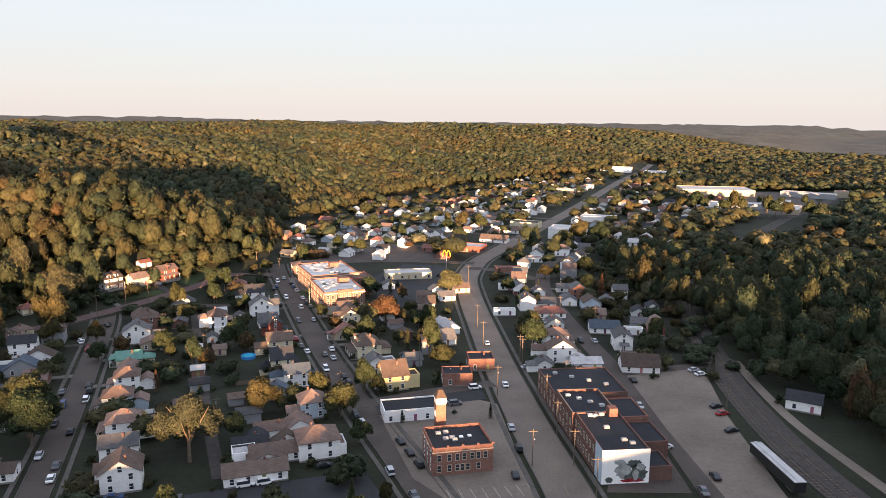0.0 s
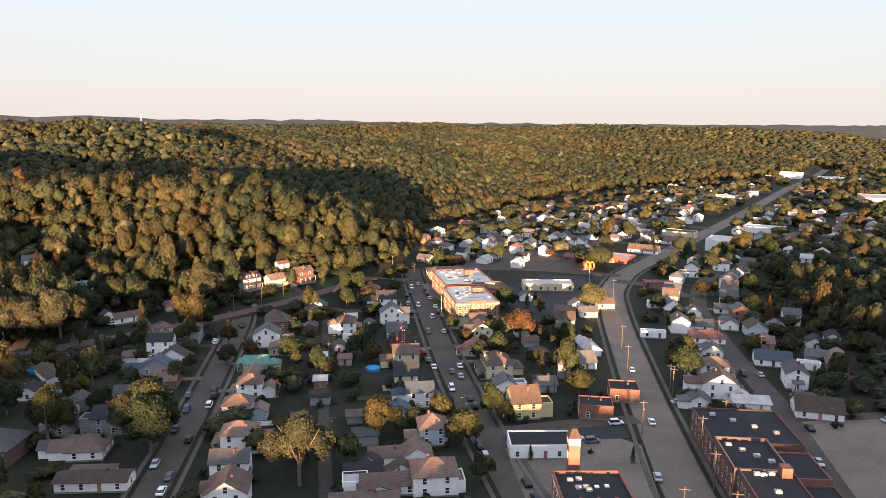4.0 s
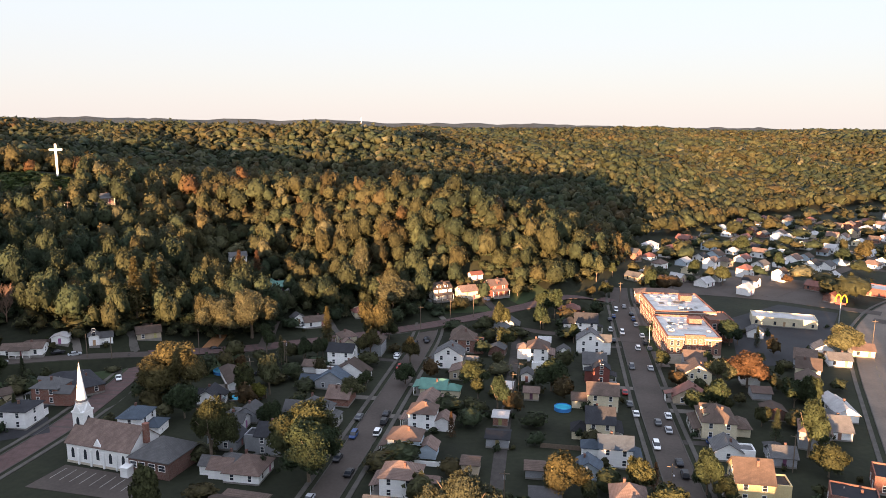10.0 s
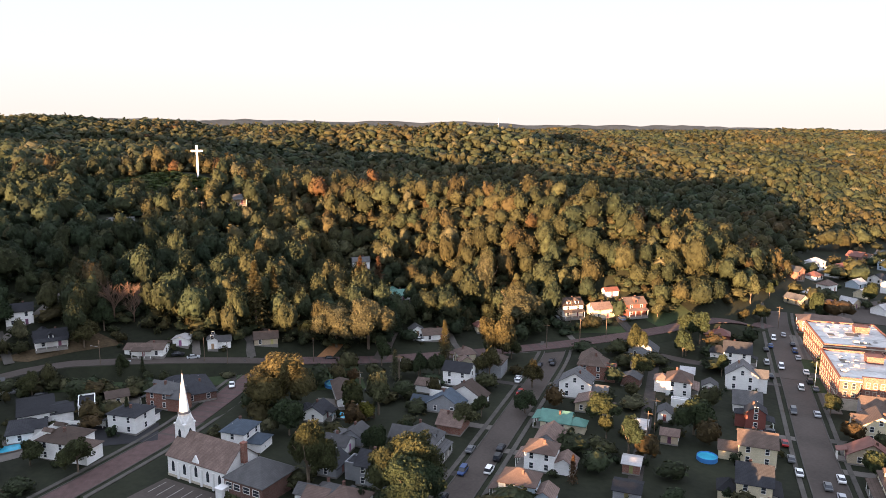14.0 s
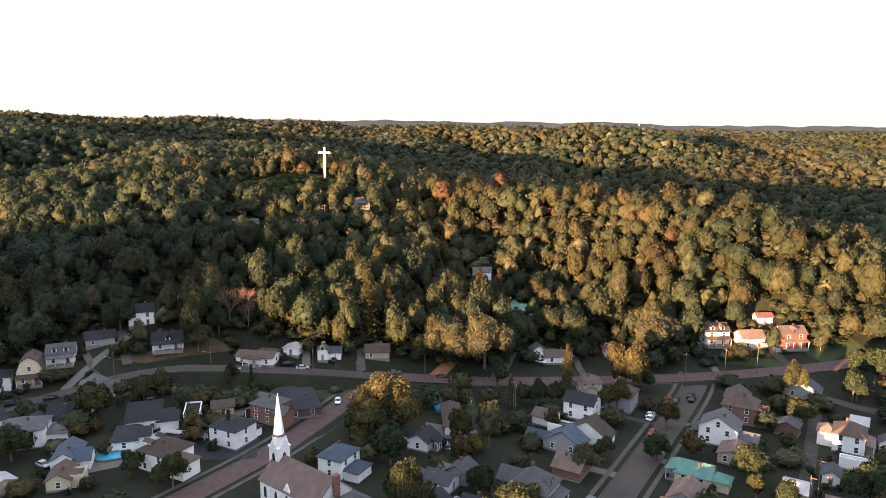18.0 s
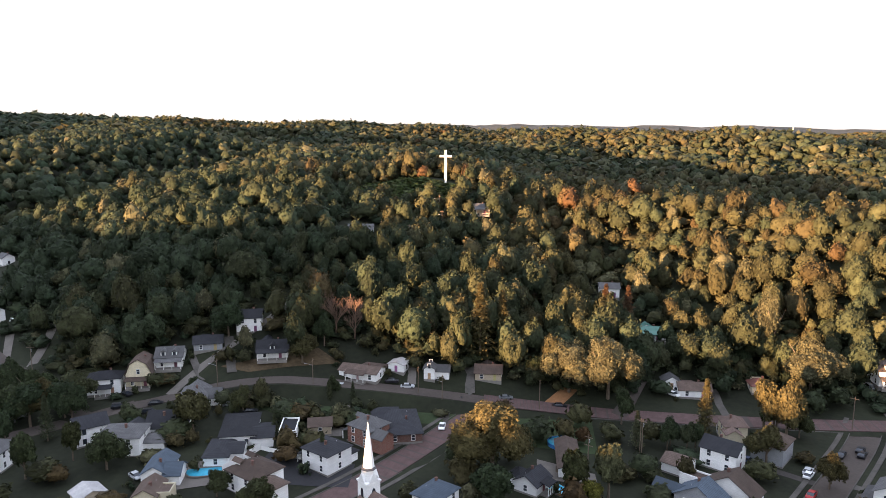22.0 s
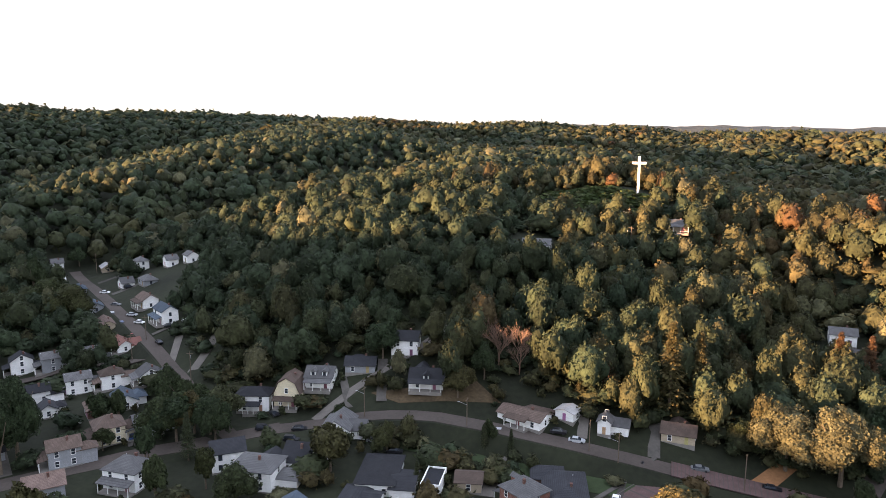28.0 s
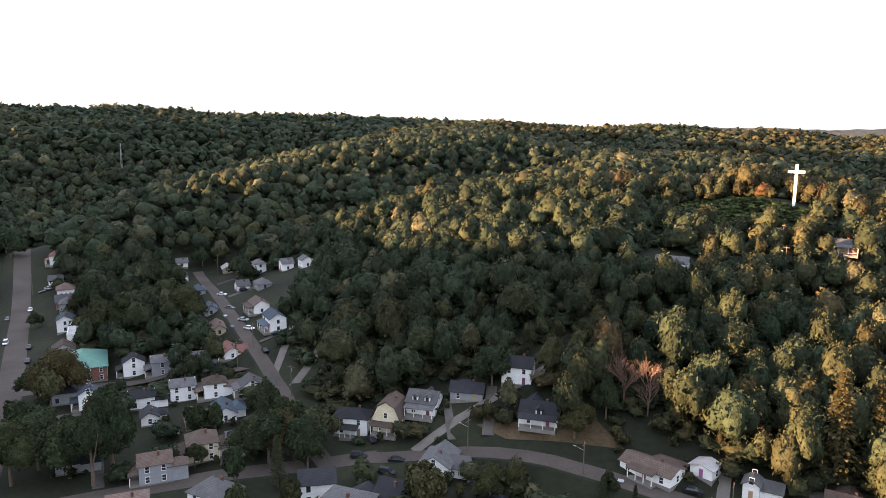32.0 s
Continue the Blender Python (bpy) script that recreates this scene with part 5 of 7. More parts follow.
house(57.6, 451.4, 4, 16, 9, 1, 'flat', 'white', 'red', chimney=0)
house(72.4, 251.5, -4, 17, 12, 1, 'side', 'white', 'brown', detail=2, pitch=0.7)
house(72.4, 277.6, -4, 9, 13, 2, 'front', 'white', 'grey', detail=2)
house(69.9, 298.9, -4, 16, 10, 1, 'side', 'white', 'blue', detail=2)
house(70.2, 319.6, -4, 12, 9, 1, 'side', 'tan', 'rust', detail=2)
house(62.7, 344.7, -4, 9, 10, 1, 'front', 'white', 'grey', detail=2)
house(66.0, 371.2, -4, 14, 7, 1, 'side', 'white', 'grey')
house(81.4, 343.8, -4, 9, 9, 1, 'front', 'white', 'grey')
house(90.6, 357.3, -4, 9, 9, 2, 'side', 'white', 'grey')
house(91.5, 324.5, -10, 8, 10, 1, 'front', 'white', 'dark')
house(97.5, 323.7, -10, 7, 9, 2, 'front', 'white', 'dark')
house(86.8, 305.9, -10, 9, 8, 1, 'side', 'grey', 'grey')
house(91.8, 297.4, -10, 9, 10, 1, 'gambrel', 'red', 'rust', chimney=0, name='barn')
house(81.6, 295.1, -10, 10, 4, 1, 'flat', 'white', 'metal', chimney=0, name='trailer')
house(79.2, 381.3, -4, 10, 7, 1, 'side', 'white', 'grey')
house(115.7, 216.4, -30, 13, 9, 1.3, 'side', 'white', 'dark', chimney=0, name='barn')
house(160.7, 472.0, 0, 14, 8, 1, 'side', 'white', 'grey')
# at the foot of the hill
house(-165.0, 346.6, 55, 12, 10, 2, 'side', 'white', 'brown', dormer=2, porch=1, detail=2)
house(-153.6, 352.6, 55, 11, 9, 1.6, 'side', 'cream', 'rust', detail=2, wing=(7, -1, 5, 7, 1, 'side'))
house(-143.2, 362.6, 55, 12, 9, 2, 'side', 'red', 'rust', dormer=1, porch=1, detail=2)
house(-155.6, 366.0, 55, 8, 5, 1, 'side', 'white', 'red', chimney=0, name='shed')
house(-246.1, 210.0, 40, 7, 6, 1, 'front', 'white', 'metal', chimney=0, detail=2, name='shed', pitch=0.3)
house(-249.3, 198.3, 40, 17, 9, 1, 'side', 'white', 'brown', detail=2, pitch=0.35)
house(-238.9, 217.8, 55, 4.5, 6, 1.4, 'front', 'white', 'grey', detail=2, chimney=0, wing=(4, 2, 8, 6, 1, 'side'))
house(-232.0, 236.0, 55, 11, 8, 1, 'side', 'tan', 'brown', detail=2)
house(-220.0, 266.1, 55, 10, 8, 1, 'side', 'brown', 'dark', detail=2)
house(-273.4, 176.0, 70, 13, 11, 1, 'side', 'white', 'dark', porch=1, dormer=1, detail=2)
house(-289.1, 157.9, 75, 12, 8, 1, 'side', 'grey', 'dark', detail=2)
house(-290.8, 172.8, 70, 11, 9, 2, 'side', 'white', 'dark', detail=2)
house(-288.5, 145.4, 70, 11, 10, 1.4, 'side', 'white', 'grey', porch=1, dormer=2, detail=2)
house(-286.2, 135.7, 70, 10, 11, 1.6, 'gambrel', 'cream', 'brown', porch=1, detail=2)
house(-288.9, 125.0, 75, 13, 9, 2, 'hip', 'white', 'dark', porch=3, detail=2, pitch=0.45)
house(-261.3, 148.0, -20, 13, 10, 1.3, 'side', 'white', 'grey', detail=2)
house(-248.2, 136.9, -25, 13, 9, 1, 'front', 'white', 'dark', detail=2)
house(-245.2, 128.2, -25, 14, 10, 1, 'side', 'white', 'dark', detail=2, wing=(5, -5, 6, 5, 1, 'front'))
house(-242.4, 126.0, -25, 12, 14, 2, 'hip', 'white', 'grey', detail=2, pitch=0.45)
house(-234.5, 155.3, -20, 20, 12, 1.2, 'hip', 'white', 'dark', chimney=0, detail=2, pitch=0.2)
house(-224.5, 147.5, -25, 14, 8, 1, 'hip', 'white', 'dark', chimney=0, detail=2, pitch=0.35)
house(-228.8, 167.5, -25, 12, 6, 1, 'flat', 'white', 'tar', chimney=0, windows=0, name='garage')
house(-227.2, 176.0, -20, 8, 8, 1, 'front', 'tan', 'brown', chimney=0, detail=2, name='garage', pitch=0.4)
house(-216.1, 186.2, -66, 10, 11, 2, 'hip', 'brick', 'grey', dormer=1, porch=1, detail=2)
house(-208.8, 171.3, -66, 11, 12, 2, 'hip', 'white', 'dark', porch=1, detail=2, pitch=0.4, wing=(-7, 2, 5, 6, 1, 'hip'))
house(-206.3, 151.9, -66, 12, 13, 2, 'hip', 'white', 'brown', dormer=2, detail=2, pitch=0.5)
house(-223.1, 132.4, -25, 13, 8, 1, 'side', 'white', 'blue', detail=2)
house(-212.6, 128.6, -25, 10, 7, 1, 'side', 'cream', 'brown', detail=2)
house(-251.1, 94.9, 60, 12, 10, 2, 'hip', 'white', 'grey', porch=1, detail=2)
house(-218.1, 197.2, -20, 22, 13, 1, 'hip', 'brown', 'dark', detail=2, pitch=0.45, wing=(-10, -5, 9, 10, 1, 'hip'))
house(-175.7, 185.5, 114, 11, 9, 2, 'hip', 'white', 'blue', detail=2, pitch=0.5, wing=(0, -7, 8, 6, 1, 'hip'))
house(-173.8, 211.6, 114, 9, 8, 1, 'side', 'white', 'dark', detail=2)
house(-180.1, 227.5, -125, 7, 22, 1, 'front', 'white', 'brown', chimney=0, windows=0, name='garage', pitch=0.35)
house(-169.0, 277.9, 235, 8, 8, 2, 'hip', 'cream', 'rust', detail=2)
house(-159.4, 262.3, 109, 9, 12, 2, 'front', 'white', 'dark', detail=2, wing=(5, 2, 6, 8, 1, 'side'))
house(-146.8, 250.7, 109, 8, 16, 1, 'side', 'white', 'brown', detail=2)
house(-147.7, 241.3, 109, 8, 14, 1, 'side', 'grey', 'blue', detail=2)
house(-133.3, 213.3, 109, 12, 12, 2, 'hip', 'grey', 'grey', porch=1, dormer=1, detail=2, pitch=0.8)
house(-132.7, 195.3, 109, 10, 10, 2, 'front', 'grey', 'dark', detail=2)
house(-152.9, 207.6, 109, 8, 8, 1, 'side', 'grey', 'grey', detail=2)
house(-152.6, 200.7, 109, 7, 9, 1, 'front', 'white', 'grey', detail=2)
house(-145.0, 191.6, 109, 9, 8, 1, 'side', 'grey', 'dark', detail=2)
house(-128.6, 181.0, 109, 12, 12, 1, 'hip', 'white', 'rust', detail=2)
house(-115.2, 165.7, 15, 22, 8, 1, 'side', 'white', 'brown', detail=2, pitch=0.35)
house(-133.3, 180.4, 109, 10, 10, 1, 'hip', 'white', 'grey', porch=1, detail=2)
house(-227.6, 303.2, 55, 14, 7, 1, 'side', 'white', 'green', porch=1, detail=2)
house(-257.3, 310.1, 55, 10, 7, 1.5, 'side', 'white', 'grey')
house(-247.4, 307.7, 55, 8, 6, 1, 'side', 'grey', 'grey')
house(-196.4, 292.5, 55, 13, 7, 1, 'side', 'white', 'brown', detail=2)
house(-202.6, 288.6, 55, 7, 6, 1, 'front', 'white', 'grey', detail=2, chimney=0, name='garage')
house(-187.5, 313.4, 55, 8, 7, 1, 'hip', 'cream', 'red', detail=2)
house(-339.1, 236.0, 60, 14, 8, 1, 'side', 'white', 'grey', chimney=0, name='garage', clearance=9)
house(-335.2, 296.4, 60, 12, 9, 1, 'side', 'tan', 'grey', clearance=5, porch=1, detail=2)
# the western streets
house(-344.5, 43.7, 20, 7.2, 9.0, 2, 'side', 'white', 'dark', porch=1, detail=2)
house(-341.7, 54.5, 20, 7.2, 9.0, 2, 'front', 'grey', 'grey', porch=1, detail=2)
house(-345.1, 66.3, 20, 9.0, 9.0, 1, 'front', 'grey', 'grey', porch=1, detail=2)
house(-350.6, 76.1, 25, 12.6, 7.2, 1, 'side', 'white', 'red', porch=1, detail=2)
house(-321.8, 67.2, 20, 7.2, 9.9, 2, 'front', 'white', 'grey', porch=1, detail=2)
house(-320.7, 77.9, 20, 7.2, 9.0, 2, 'hip', 'white', 'brown', porch=0, detail=2)
house(-319.1, 90.0, 20, 9.0, 9.0, 1.3, 'side', 'white', 'grey', porch=1, detail=2)
house(-315.8, 56.1, 20, 7.2, 9.9, 1.5, 'front', 'white', 'dark', porch=1, detail=2)
house(-303.0, 62.8, 20, 8.1, 6.3, 1, 'side', 'white', 'dark', porch=0, detail=2)
house(-304.1, 84.6, 20, 12.6, 8.1, 1, 'side', 'white', 'blue', porch=0, detail=2)
house(-299.4, 76.5, 20, 10.8, 5.4, 1, 'side', 'brown', 'brown', porch=0, detail=2)
house(-278.2, 84.9, 20, 9.9, 9.9, 2, 'hip', 'cream', 'brown', porch=1, detail=2)
house(-280.1, 94.9, 20, 8.1, 9.9, 1.6, 'front', 'grey', 'grey', porch=1, detail=2)
house(-267.0, 76.1, 20, 8.1, 9.9, 2, 'front', 'grey', 'brown', porch=1, detail=2)
house(-274.5, 52.2, 20, 10.8, 9.0, 1, 'hip', 'grey', 'dark', porch=0, detail=2)
house(-287.7, 107.0, 20, 6.3, 7.2, 1, 'front', 'white', 'grey', porch=0, detail=2)
house(-473.7, 23.9, 20, 8.1, 7.2, 1, 'front', 'white', 'grey', porch=0, detail=1)
house(-472.3, 48.0, 20, 9.9, 7.2, 1, 'side', 'tan', 'metal', porch=0, detail=1)
house(-451.0, 68.4, 25, 9.0, 7.2, 2, 'hip', 'white', 'grey', porch=1, detail=1)
house(-439.6, 83.8, 25, 8.1, 7.2, 1.4, 'front', 'white', 'grey', porch=0, detail=1)
house(-433.2, 94.0, 25, 8.1, 7.2, 1.4, 'side', 'white', 'grey', porch=0, detail=1)
house(-426.2, 65.2, 25, 9.0, 7.2, 1, 'front', 'white', 'grey', porch=0, detail=1)
house(-418.9, 76.1, 25, 10.8, 8.1, 1, 'hip', 'grey', 'grey', porch=0, detail=1)
house(-453.4, 30.2, 20, 12.6, 5.4, 1, 'side', 'white', 'dark', porch=0, detail=1)
house(-387.5, 80.1, 25, 12.6, 8.1, 1.4, 'side', 'white', 'brown', porch=1, detail=1)
house(-364.4, 90.3, 25, 13.5, 8.1, 2, 'side', 'white', 'blue', porch=1, detail=1)
house(-374.6, 66.2, 20, 14.4, 6.3, 1, 'side', 'tan', 'rust', porch=0, detail=1)
house(-399.1, 57.1, 20, 10.8, 7.2, 1, 'side', 'grey', 'blue', porch=0, detail=1)
house(-432.2, 43.4, 20, 10.8, 7.2, 1, 'hip', 'grey', 'blue', porch=0, detail=1)
house(-478.2, -42.4, 20, 10.8, 7.2, 2, 'hip', 'white', 'red', porch=1, detail=1)
house(-455.3, -32.6, 20, 8.1, 8.1, 1, 'front', 'white', 'grey', porch=0, detail=1)
house(-416.7, -10.4, 20, 9.0, 8.1, 2, 'hip', 'grey', 'grey', porch=0, detail=1)
house(-397.9, -3.2, 20, 10.8, 8.1, 2, 'side', 'white', 'blue', porch=0, detail=1)
house(-384.0, 6.7, 20, 16.2, 7.2, 1.6, 'flat', 'white', 'metal', porch=0, detail=1)
house(-315.6, 39.9, 20, 7.2, 7.2, 2, 'side', 'white', 'blue', porch=0, detail=2)
house(-305.9, 46.1, 20, 8.1, 7.2, 1, 'side', 'white', 'grey', porch=0, detail=2)
house(-347.0, 25.0, 22, 26, 20, 2, 'hip', 'brick', 'green', pitch=0.45, detail=2, name='hall', chimney=0)
house(-347.6, 15.9, 22, 12, 14, 1.5, 'flat', 'brick', 'tar', detail=1, name='hall', chimney=0)
# cars
car(-113.8, 217.2, 109, 0, 1)
car(-119.0, 229.8, 109, 2, 0)
car(-116.2, 224.4, 109, 2, 1)
car(-146.6, 302.2, 109, 2, 0)
car(-104.5, 211.3, 109, 1, 0)
car(-124.7, 223.5, 109, 5, 0)
car(-146.0, 278.5, 109, 1, 0)
car(-13.1, 171.8, 109, 1, 1)
car(-89.1, 369.4, 109, 2, 0)
car(-84.3, 353.0, 109, 1, 1)
car(-70.2, 350.9, 109, 0, 0)
car(-66.7, 341.1, 109, 2, 1)
car(-63.5, 334.9, 109, 5, 0)
car(-76.6, 366.4, 109, 1, 0)
car(-82.9, 383.6, 109, 2, 0)
car(-67.6, 333.0, 109, 0, 1)
car(-52.3, 267.3, 109, 0, 0)
car(-56.0, 274.2, 109, 5, 0)
car(-41.1, 260.1, 109, 1, 0)
car(-34.4, 240.5, 109, 2, 0)
car(-31.9, 234.4, 109, 2, 1)
car(-59.9, 283.4, 109, 3, 0)
car(-78.8, 338.3, 109, 2, 0)
car(-89.2, 375.7, 109, 4, 0)
car(-89.5, 395.4, 109, 1, 0)
car(-45.0, 264.1, 109, 5, 0)
car(21.9, 233.9, 94, 0, 0)
car(19.2, 170.5, 94, 2, 0)
car(21.6, 185.5, 94, 2, 1)
car(18.4, 279.7, 94, 0, 0)
car(20.8, 199.2, 94, 1, 0)
car(4.5, 216.9, 20, 5, 1)
car(11.4, 230.9, 20, 0, 1)
car(0.1, 217.5, 20, 1, 0)
car(-48.4, 164.3, 20, 0, 1)
car(-43.7, 165.6, 20, 0, 1)
car(-30.3, 174.6, 20, 2, 0)
car(93.3, 246.1, 20, 0, 0)
car(92.3, 250.3, 20, 1, 0)
car(88.0, 216.7, 20, 2, 0)
car(87.7, 211.0, 20, 3, 0)
car(85.8, 198.6, 20, 2, 0)
car(62.8, 187.3, 20, 1, 0)
car(31.4, 251.7, 20, 1, 0)
car(36.8, 252.8, 20, 5, 0)
car(81.4, 262.6, 20, 5, 0)
car(81.7, 258.2, 20, 1, 0)
car(89.5, 306.5, 20, 0, 0)
car(-225.5, 221.7, 55, 2, 0)
car(-210.8, 249.1, 55, 2, 0)
car(-250.7, 147.1, 70, 2, 1)
car(-246.6, 161.0, 70, 2, 0)
car(-241.5, 205.3, 60, 2, 0)
car(-237.5, 208.9, 60, 1, 0)
car(-261.7, 134.8, 70, 2, 1)
car(-254.0, 156.8, 70, 5, 0)
car(-246.4, 190.2, 60, 1, 0)
car(-224.7, 126.7, 20, 1, 0)
car(-221.0, 235.6, 60, 5, 0)
car(-198.7, 286.0, 10, 0, 0)
car(-198.8, 289.0, 10, 1, 1)
car(-144.6, 276.7, 109, 0, 0)
car(-144.7, 299.8, 109, 2, 0)
car(-176.9, 237.3, 40, 2, 0)
car(-272.3, 127.2, 75, 2, 1)
car(-267.6, 137.3, 75, 2, 0)
car(-281.2, 130.5, 20, 2, 0)
car(-369.2, 79.6, 60, 0, 0)
car(-424.3, 56.2, 70, 0, 0)
car(-398.9, 65.5, 70, 5, 0)
car(-293.4, 72.0, -70, 0, 1)
car(-281.3, 75.9, -70, 1, 0)
car(-383.9, -21.1, 20, 0, 1)
car(-469.2, -59.4, 20, 0, 0)
car(-449.8, -50.9, 20, 1, 0)
car(-430.8, -34.0, 20, 0, 0)
car(-378.2, -9.1, 20, 2, 0)
car(-361.1, -1.3, 20, 2, 0)
car(-347.8, 5.6, 20, 0, 0)
car(-434.5, -44.4, 20, 2, 0)
car(-419.9, -38.8, 20, 5, 0)
car(-355.5, 98.3, 20, 0, 1)
car(-380.1, 75.1, 70, 1, 0)
car(-305.5, 99.1, 20, 2, 0)
car(-314.9, 93.9, 20, 2, 0)
# utility poles
pole(-65.1, 196.1, 20, 1, 0)
pole(-89.1, 257.3, 20, 0, 0)
pole(-91.3, 267.6, 20, 1, 0)
pole(-174.1, 248.1, 20, 1, 0)
pole(-173.5, 228.8, 20, 1, 0)
pole(-174.9, 248.2, 20, 0, 0)
pole(-169.9, 225.6, 20, 0, 0)
pole(-32.3, 218.2, 20, 0, 1)
pole(42.0, 231.2, 0, 1, 0)
pole(33.7, 195.8, 0, 1, 0)
pole(35.2, 176.7, 0, 1, 0)
pole(37.9, 160.9, 0, 1, 0)
pole(29.6, 259.6, 0, 1, 0)
pole(24.2, 176.4, 0, 0, 1)
pole(88.9, 211.0, 0, 0, 0)
pole(18.6, 225.5, 0, 0, 1)
pole(16.7, 277.7, 0, 0, 0)
pole(30.1, 256.2, 0, 1, 0)
pole(33.7, 217.6, 0, 1, 0)
pole(-148.8, 327.2, -35, 0, 0)
pole(-141.9, 336.4, -35, 0, 0)
pole(-265.3, 155.6, -35, 0, 1)
pole(-249.3, 181.6, -35, 0, 1)
pole(-232.2, 210.0, -35, 0, 0)
pole(-210.7, 241.1, -35, 0, 0)
pole(-345.7, 279.9, 0, 0, 1)
pole(-326.9, 240.7, 0, 0, 0)
pole(-225.9, 215.1, -35, 0, 1)
pole(-8.0, 250.4, 0, 0, 0)
pole(-155.7, 313.1, 20, 0, 0)
pole(-160.3, 339.9, -35, 0, 0)
pole(-94.0, 404.5, 0, 0, 1)
pole(14.4, 387.1, 0, 0, 0)
pole(15.6, 303.8, 0, 0, 0)
pole(66.4, 301.4, 0, 0, 0)
pole(54.2, 319.9, 0, 0, 0)
pole(-311.4, 104.1, 70, 1)
pole(-349.9, 84.8, 70, 0)
pole(-469.4, 43.6, 70, 0)
pole(-319.6, 21.8, 20, 0)
pole(-446.3, -39.9, 20, 0)
pole(-262.5, 97.6, 20, 0)
pole(-337.9, 81.6, 70, 0)
pole(-330.5, 273.0, 30, 0, 1)
pole(-322.0, 252.0, 30, 0)
# trees that stand alone in the town
tree(-113.2, 185.6, 1.4, 0, 'Large dense green broad tree over the street')
tree(-66.5, 176.9, 1.55, 2, 'Large dark green tree with silvery leaf tips')
tree(-55.8, 209.1, 1.0, 1, 'Golden broad tree in a back yard')
tree(-30.7, 207.2, 0.95, 3)
tree(-23.1, 189.3, 0.6, 2)
tree(-125.2, 327.9, 0.9, 4)
tree(-110.8, 341.7, 0.75, 0)
tree(-82.1, 273.8, 1.0, 3)
tree(-106.2, 263.0, 0.85, 1)
tree(-153.5, 271.9, 0.95, 2)
tree(-138.2, 275.4, 0.75, 5)
tree(-127.8, 255.1, 0.65, 1)
tree(-90.7, 249.3, 0.9, 4)
tree(3.2, 362.1, 1.2, 0, 'Broad dense tree at the bend of the road')
tree(-25.2, 309.8, 1.15, 1, 'Rust-brown broad tree in a yard')
tree(-33.9, 304.1, 1.0, 2)
tree(-40.7, 318.8, 0.7, 3)
tree(-4.8, 261.6, 1.15, 4, 'Tall leafy tree beside the brick houses')
tree(0.2, 252.1, 0.8, 1)
tree(-25.6, 227.8, 0.8, 5)
tree(-21.1, 226.6, 0.5, 1)
tree(-37.0, 223.3, 0.6, 10)
tree(-55.0, 315.5, 0.6, 0)
tree(-104.1, 414.0, 0.6, 1)
tree(-108.0, 404.0, 0.55, 2)
tree(-94.3, 225.4, 0.55, 11, 'Rust-brown conifer in a back yard')
tree(102.2, 524.2, 1.6, 0, 'Large golden-lit broad tree by the road')
tree(114.8, 517.3, 1.5, 2)
tree(87.5, 510.9, 1.0, 3)
tree(38.1, 295.0, 0.9, 1)
tree(35.0, 369.2, 0.7, 3)
tree(37.0, 336.2, 0.6, 2)
tree(58.9, 403.2, 0.7, 1)
tree(50.3, 367.6, 0.6, 10)
tree(66.0, 404.7, 0.55, 4)
tree(75.7, 363.4, 0.9, 0)
tree(65.1, 486.7, 0.7, 3)
tree(49.5, 449.5, 0.6, 1)
tree(15.1, 206.9, 0.35, 11, 'Small conifer at the edge of a lot')
tree(-11.7, 202.7, 0.3, 10)
tree(17.1, 587.8, 1.2, 0)
tree(29.4, 577.1, 1.2, 2)
tree(4.2, 571.1, 1.0, 3)
tree(-57.2, 584.2, 1.0, 1)
tree(-30.9, 525.6, 0.9, 4)
tree(-127.3, 183.5, 0.4, 3)
tree(-184.3, 206.6, 1.7, 1, 'Large golden-brown broad tree beside the brick street')
tree(-140.5, 180.1, 1.4, 4, 'Dense dark broad tree beside the church')
tree(-117.6, 190.9, 1.6, 0, 'Large round green tree beside the street')
tree(-161.1, 219.2, 0.55, 3, 'Small bright yellow-green garden tree')
tree(-135.2, 233.7, 0.7, 1)
tree(-136.3, 243.9, 0.6, 2)
tree(-174.1, 272.3, 1.25, 11, 'Golden-brown conifer between the houses')
tree(-167.8, 294.4, 0.75, 0)
tree(-160.5, 295.7, 0.7, 3)
tree(-173.6, 257.2, 0.6, 5)
tree(-178.0, 250.0, 0.9, 10, 'Dark spreading conifer beside the lane')
tree(-192.6, 258.1, 0.8, 6)
tree(-207.5, 266.0, 1.75, 0, 'Broad pale-leaved tree lit by the low sun')
tree(-215.5, 256.5, 1.55, 3, 'Broad pale-leaved tree lit by the low sun')
tree(-240.0, 246.5, 1.7, 12, 'Tall golden-green spruce standing before the hill woods')
tree(-239.9, 237.6, 2.0, 10, 'Tall golden-green spruce standing before the hill woods')
tree(-176.8, 324.2, 1.75, 2, 'Weeping pale green tree at the foot of the hill')
tree(-196.4, 328.0, 1.7, 4, 'Broad pale-leaved tree on the slope')
tree(-232.7, 297.1, 1.35, 11, 'Rust-brown conifer on the slope')
tree(-235.0, 288.4, 1.4, 10, 'Rust-brown conifer on the slope')
tree(-185.3, 317.1, 0.8, 10)
tree(-162.1, 292.1, 1.25, 5, 'Golden broad tree at the street corner')
tree(-168.5, 290.7, 1.2, 6, 'Golden broad tree at the street corner')
tree(-191.0, 307.9, 0.6, 12)
tree(-238.9, 190.8, 0.5, 10)
tree(-242.4, 184.6, 0.5, 12)
tree(-244.5, 186.4, 0.5, 5)
tree(-233.1, 120.8, 0.9, 3)
tree(-247.3, 159.1, 0.7, 2)
tree(-229.3, 163.4, 0.5, 10)
tree(-209.2, 170.3, 0.7, 10)
